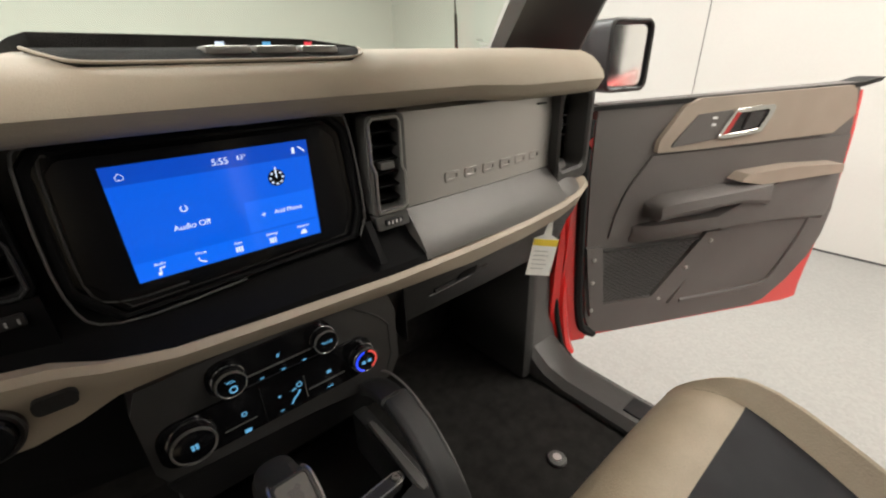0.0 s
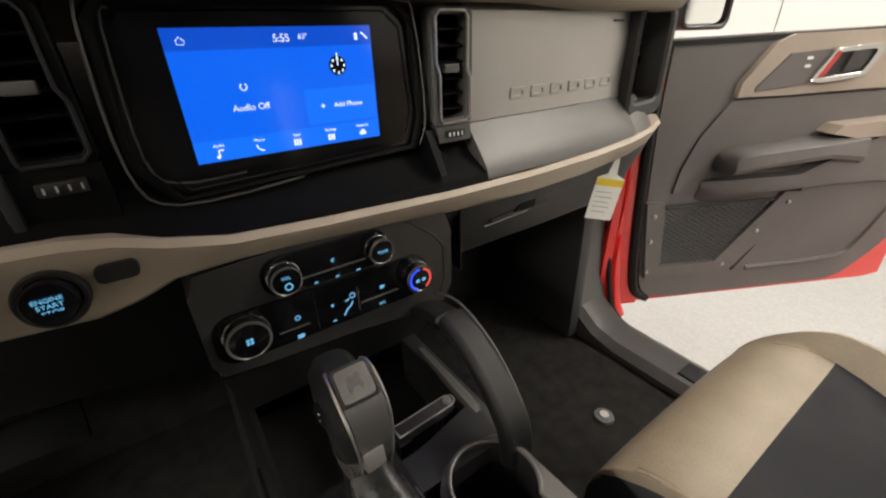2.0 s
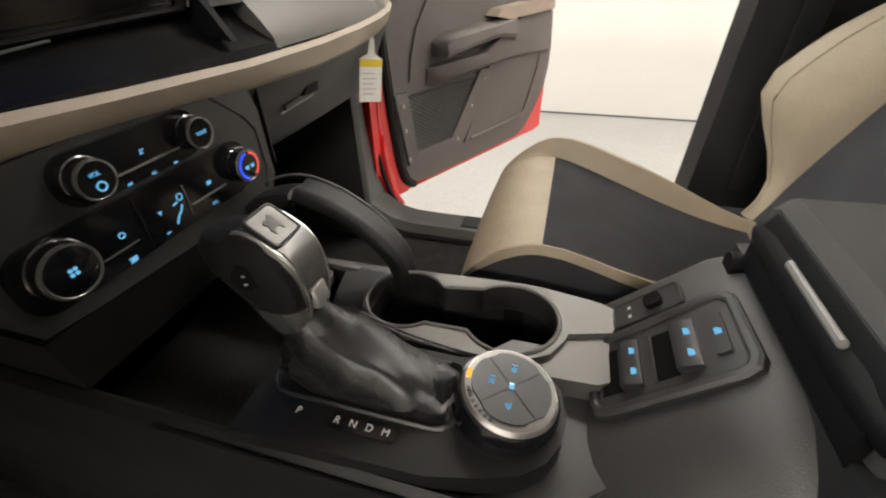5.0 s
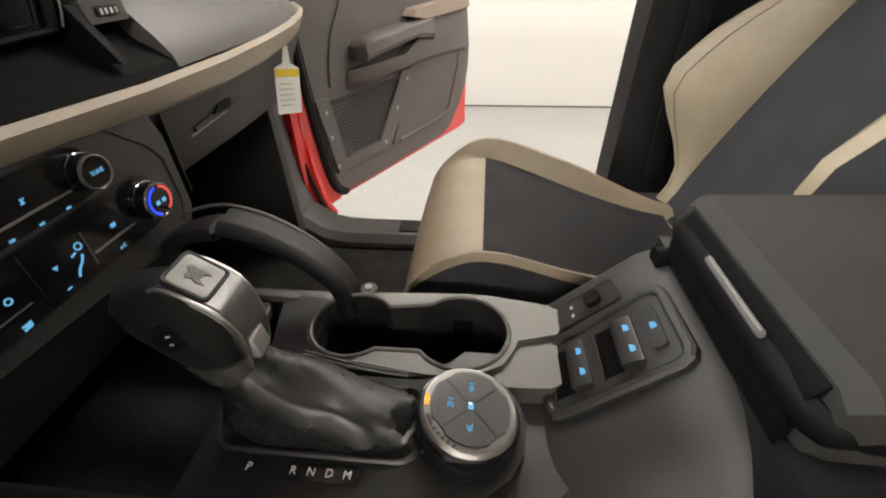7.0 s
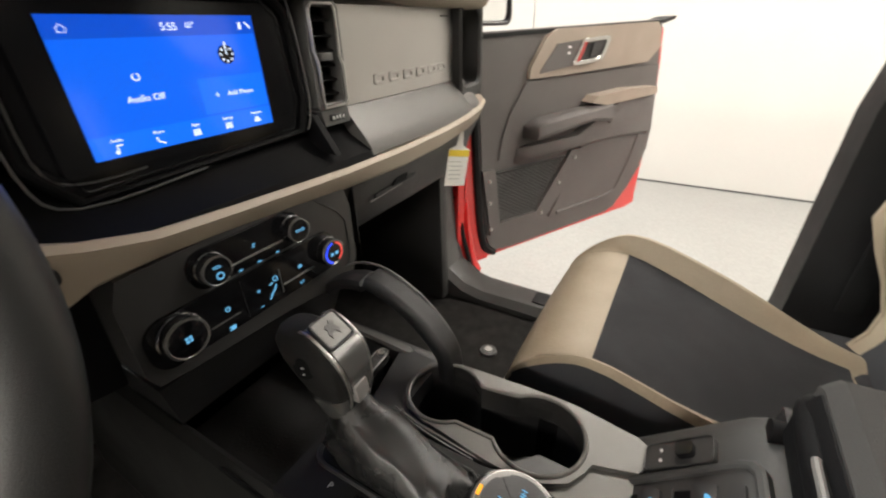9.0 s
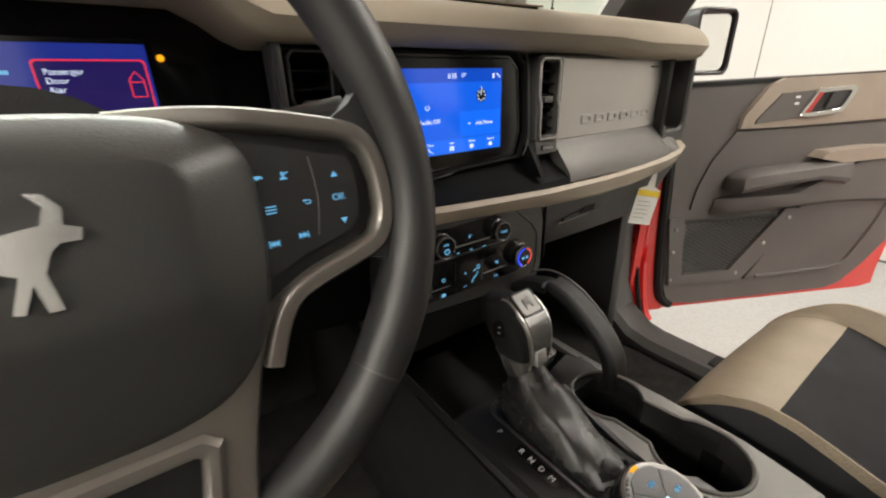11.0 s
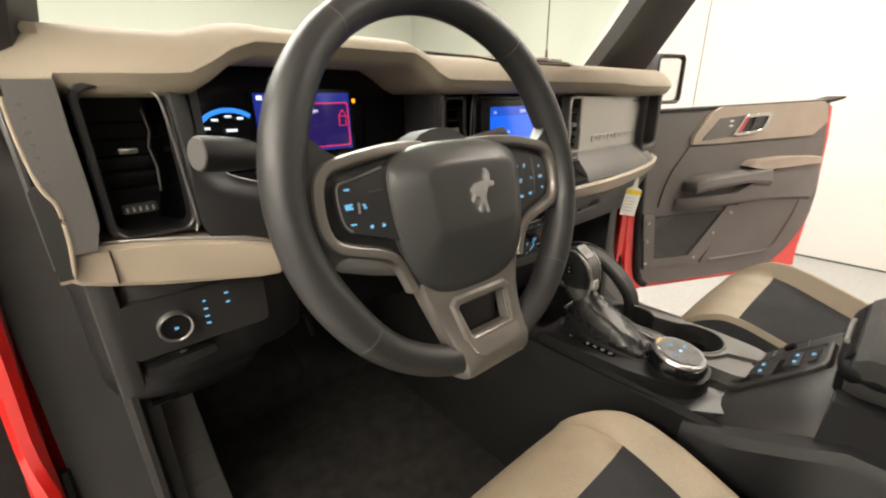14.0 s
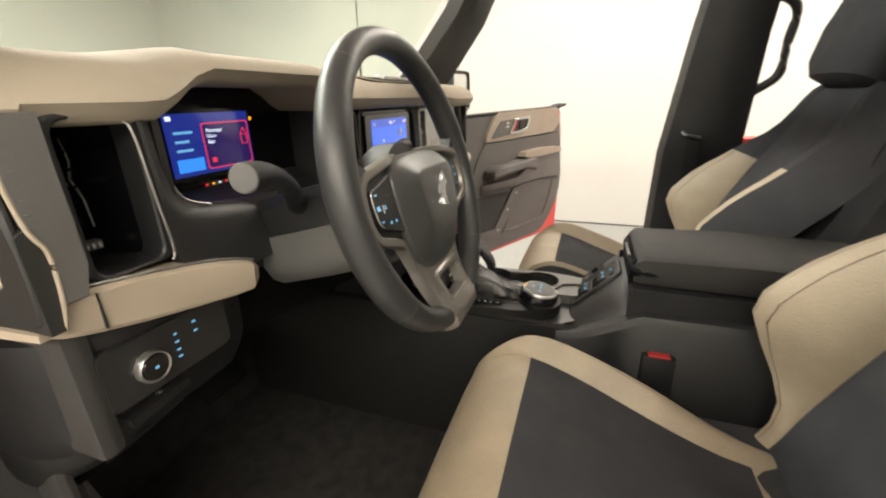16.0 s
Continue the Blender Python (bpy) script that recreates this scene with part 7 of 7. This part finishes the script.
# seats
def seat(x0, back_y):
    s = thing("car_seat", x0, 0, 0.63, "tan and charcoal bucket seat with contrast inserts", "car seat", "front seats")
    NB, NI = 7, 12
    def columns(half, wid):
        """Places across the seat: skirt, bolster, insert, bolster, skirt."""
        left = [-wid + (wid - half) * (k / NB) ** 0.8 for k in range(NB)]
        return left + [-half + 2 * half * k / NI for k in range(NI + 1)] + [-v for v in left[::-1]]
    def skin(rows, pick, name, mat, label, lift):
        """Those faces of a grid that pick() chooses, with a turned-in rim."""
        bm = bmesh.new()
        made = {}
        def vert(i, j):
            if (i, j) not in made:
                made[i, j] = bm.verts.new(rows[i][j] + lift)
            return made[i, j]
        for i in range(1, len(rows)):
            for j in range(1, len(rows[0])):
                if pick(i, j):
                    bm.faces.new((vert(i, j), vert(i, j - 1), vert(i - 1, j - 1), vert(i - 1, j)))
        rim = [e for e in bm.edges if len(e.link_faces) == 1]
        ext = bmesh.ops.extrude_edge_only(bm, edges=rim)
        low = [v for v in ext["geom"] if isinstance(v, bmesh.types.BMVert)]
        bmesh.ops.translate(bm, verts=low, vec=-lift * 4)
        return part(name, bm, mat, s, label)
    A, B = NB, NB + NI
    # cushion
    half = lambda y: 0.174 - 0.072 * min(1, max(0, (0.03 - y) / 0.20))
    wid = lambda y: 0.210 - 0.030 * min(1, max(0, (-0.06 - y) / 0.20)) - 0.030 * min(1, max(0, (y - 0.06) / 0.19)) ** 2.2
    def top(x, y):
        base = 0.941 - 0.09 * (1 - math.exp(-(max(0, 0.14 - y) / 0.17) ** 1.3)) - 0.9 * max(0, y - 0.17) ** 1.4
        b = min(1, max(0, (abs(x) - half(y)) / (wid(y) - half(y))))
        return base + 0.057 * math.sin(math.pi * b ** 0.75 * 0.78) * min(1, max(0.15, (0.235 - y) * 8.5)) * min(1, max(0.08, (y + 0.25) / 0.20)) + 0.006 * math.cos(x * 9)
    front = ((0.250, 0.115), (0.253, 0.085), (0.252, 0.058), (0.247, 0.035), (0.238, 0.018), (0.224, 0.006), (0.205, 0.001), (0.188, 0), (0.174, 0), (0.160, 0), (0.148, 0))
    ys = list(front) + [(0.145 - 0.0345 * k, 0) for k in range(13)]
    rows = []
    for y, drop in ys:
        row = []
        cs = columns(half(y), wid(y))
        for k, x in enumerate(cs):
            e = min(k, len(cs) - 1 - k)
            side = (0.085, 0.026, 0.006)[e] if e < 3 else 0
            pull = 1 - (0.03 if e == 0 else 0)
            row.append(Vector((x0 + x * pull, y - 0.02 * max(0, abs(x) / 0.2 - 0.75) * (y > 0.2), top(x, min(y, 0.24)) - max(drop, side) - 0.3 * min(drop, side))))
        rows.append(row)
    # soften the padded skin
    for turn in range(4):
        hi, wi = len(rows) - 1, len(rows[0]) - 1
        rows = [[rows[i][j] * 0.5 + (rows[max(i - 1, 0)][j] + rows[min(i + 1, hi)][j] + rows[i][max(j - 1, 0)] + rows[i][min(j + 1, wi)]) * 0.125 if 0 < i < hi and 0 < j < wi else rows[i][j] for j in range(wi + 1)] for i in range(hi + 1)]
    n0 = len(front)
    lift = Vector((0, 0, 0.0015))
    n1 = n0 + 10
    skin(rows, lambda i, j: n0 < i <= n1 and A < j <= B, "cushion_insert", DARK_CLOTH, "charcoal cloth cushion insert", lift * 1.6)
    last = len(rows[0]) - 1
    flank = lambda i, j: i > 2 and j <= 2
    skin(rows, lambda i, j: not (n0 < i <= n1 and A < j <= B) and i > 2 and not flank(i, j) and not flank(i, last + 1 - j), "cushion_border", TAN_SEAT, "tan vinyl cushion border", lift)
    skin(rows, lambda i, j: i <= 2, "cushion_front", DARK_CLOTH, "charcoal cushion front", lift)
    skin(rows, flank, "cushion_side", DARK_CLOTH, "charcoal cushion side", lift)
    skin(rows, lambda i, j: flank(i, last + 1 - j), "cushion_side", DARK_CLOTH, "charcoal cushion side", lift)
    for j in (A, B):
        part("seam", tube([rows[i][j] + Vector((0, 0, 0.001)) for i in range(n0, n1 + 1)], 0.0013, n=5), DARK_CLOTH, s)
    part("seam", tube([rows[n1][j] + Vector((0, 0, 0.001)) for j in range(A, B + 1)], 0.0013, n=5), DARK_CLOTH, s)
    part("seam", tube([rows[n0][j] + Vector((0, 0, 0.001)) for j in range(A, B + 1)], 0.0013, n=5), DARK_CLOTH, s)
    for j in (A, B):
        part("seam", tube([rows[i][j] + Vector((0, 0.0004, 0.0012)) for i in range(6, n0 + 1)], 0.0008, n=5), TAN_STITCH, s)
    for off in (0, 1):
        part("seam", tube([rows[i][j] + Vector((0, 0.0004 - 0.004 * off, 0.0012)) for i, j in ((8, 3), (7, 4), (6, 5), (6, 6), (6, 7))], 0.0008, n=5), TAN_STITCH, s)
    part("cushion_skirt", loft([[(x0 - w, y1, z), (x0 - w + 0.03, y0, z), (x0 + w - 0.03, y0, z), (x0 + w, y1, z), (x0 + w, -0.30, z), (x0 - w, -0.30, z)] for w, y0, y1, z in ((0.196, 0.240, 0.19, 0.865), (0.200, 0.232, 0.18, 0.82), (0.195, 0.212, 0.16, 0.76))]), DARK_CLOTH, s, "charcoal seat side")
    part("seat_base", box(x0 - 0.185, x0 + 0.185, -0.27, 0.16, 0.67, 0.78, 0.02), BLACK, s)
    for sx in (-0.17, 0.17):
        part("seat_rail", box(x0 + sx - 0.02, x0 + sx + 0.02, -0.30, 0.20, 0.63, 0.68, 0.006), BLACK, s)
    # backrest in its own frame: across, forward, up
    Bk = pose(x0, back_y, 0.868, 24, 0, 0)
    hb = lambda v: 0.150 - 0.05 * min(1, max(0, (v - 0.05) / 0.45))
    def bw(v):
        return 0.204 + 0.052 * math.sin(min(max(v - 0.02, 0) / 0.40, 1) * math.pi) ** 0.8 - 0.075 * min(1, max(0, v - 0.36) / 0.2) ** 1.5
    def depth(u, v):
        b = min(1, max(0, (abs(u) - hb(v)) / (bw(v) - hb(v))))
        low = min(1, max(0, (v - 0.01) / 0.15))
        grow = (0.12 + 0.88 * low * low * (3 - 2 * low) + 0.34 * math.exp(-((v - 0.16) / 0.075) ** 2)) * (1 if v < 0.26 else max(0.12, 1 - (v - 0.26) / 0.20))
        return 0.058 + 0.098 * grow * math.sin(math.pi * b ** 0.8 * 0.72) + 0.014 * math.sin(min(max(v, 0) / 0.5, 1) * math.pi)
    vs = [-0.05, -0.03, 0.0, 0.035, 0.07, 0.105, 0.14, 0.175, 0.21, 0.245, 0.28, 0.315, 0.35, 0.385, 0.42, 0.455, 0.49, 0.52, 0.545, 0.562, 0.572, 0.577]
    rows = []
    for i, v in enumerate(vs):
        cs = columns(hb(v), bw(v))
        row = []
        for k, u in enumerate(cs):
            e = min(k, len(cs) - 1 - k)
            dn = depth(u, v) - ((0.10, 0.035, 0.008)[e] if e < 3 else 0)
            back = len(vs) - 1 - i
            dn -= (0.075, 0.035, 0.012, 0.003)[back] if back < 4 else 0
            row.append(Bk @ Vector((u, max(dn, -0.04), v)))
        rows.append(row)
    fwd = (Bk.to_3x3() @ Vector((0, 0.0015, 0)))
    nv, nc = 12, len(rows[0])
    edge = lambda j: j <= 2 or j >= nc - 2
    skin(rows, lambda i, j: i <= nv and A < j <= B, "back_insert", DARK_CLOTH, "charcoal cloth backrest insert", fwd * 1.6)
    skin(rows, lambda i, j: i <= nv and 2 < j <= A, "back_bolster", TAN_SEAT, "tan vinyl backrest bolster", fwd)
    skin(rows, lambda i, j: i <= nv and B < j < nc - 2, "back_bolster", TAN_SEAT, "tan vinyl backrest bolster", fwd)
    skin(rows, lambda i, j: i > nv and not edge(j), "back_upper", DARK_CLOTH, "charcoal cloth upper backrest", fwd)
    skin(rows, lambda i, j: j <= 2, "back_side", DARK_CLOTH, "charcoal backrest side", fwd * 0.6)
    skin(rows, lambda i, j: j >= nc - 2, "back_side", DARK_CLOTH, "charcoal backrest side", fwd * 0.6)
    for j in (A, B):
        part("seam", tube([rows[i][j] + fwd for i in range(0, nv + 1)], 0.0013, n=5), DARK_CLOTH, s)
    for j in (4, nc - 5):
        part("seam", tube([rows[i][j] + fwd * 1.3 for i in range(1, nv + 1)], 0.0011, n=5), TAN_STITCH, s)
    part("seam", tube([rows[nv][j] + fwd for j in range(2, nc - 2)], 0.0016, n=5), DARK_CLOTH, s)
    part("back_shell", loft([[Bk @ Vector((a * w, b, v)) for a, b in ((-1, 0.0), (1, 0.0), (0.95, -0.06), (-0.95, -0.06))] for w, v in ((0.19, -0.08), (0.215, 0.1), (0.222, 0.3), (0.165, 0.53), (0.13, 0.565))]), DARK_CLOTH, s)
    hr = []
    for v, w, t, f in ((0.575, 0.08, 0.025, 0.075), (0.583, 0.117, 0.047, 0.078), (0.612, 0.135, 0.058, 0.085), (0.68, 0.140, 0.064, 0.095), (0.77, 0.132, 0.060, 0.105), (0.815, 0.11, 0.044, 0.108), (0.828, 0.08, 0.02, 0.108)):
        hr.append([Bk @ Vector((w * math.copysign(abs(math.cos(a)) ** 0.6, math.cos(a)), f - 0.012 + t * math.copysign(abs(math.sin(a)) ** 0.7, math.sin(a)), v - 0.022)) for a in [2 * math.pi * j / 28 for j in range(28)]])
    part("head_rest", loft(hr), DARK_CLOTH, s, "charcoal head rest")
    for u in (-0.05, 0.05):
        part("head_post", tube([Bk @ Vector((u, 0.02, 0.52)), Bk @ Vector((u, 0.06, 0.60))], 0.006, n=10), CHROME, s)
    return s


seat(0.3725, -0.290)
seat(-0.388, -0.305)

# belt buckle
b = thing("belt_buckle", -0.142, -0.085, 0.88, "black seat belt buckle with a red button beside the console", "belt buckle")
part("housing", box(-0.153, -0.133, -0.112, -0.056, 0.86, 0.943, 0.005), BLACK, b)
part("release_button", box(-0.150, -0.136, -0.103, -0.066, 0.938, 0.946, 0.003), RED_BUTTON, b, "red release button")
part("stalk", box(-0.148, -0.138, -0.098, -0.068, 0.68, 0.865, 0.003), BLACK, b)
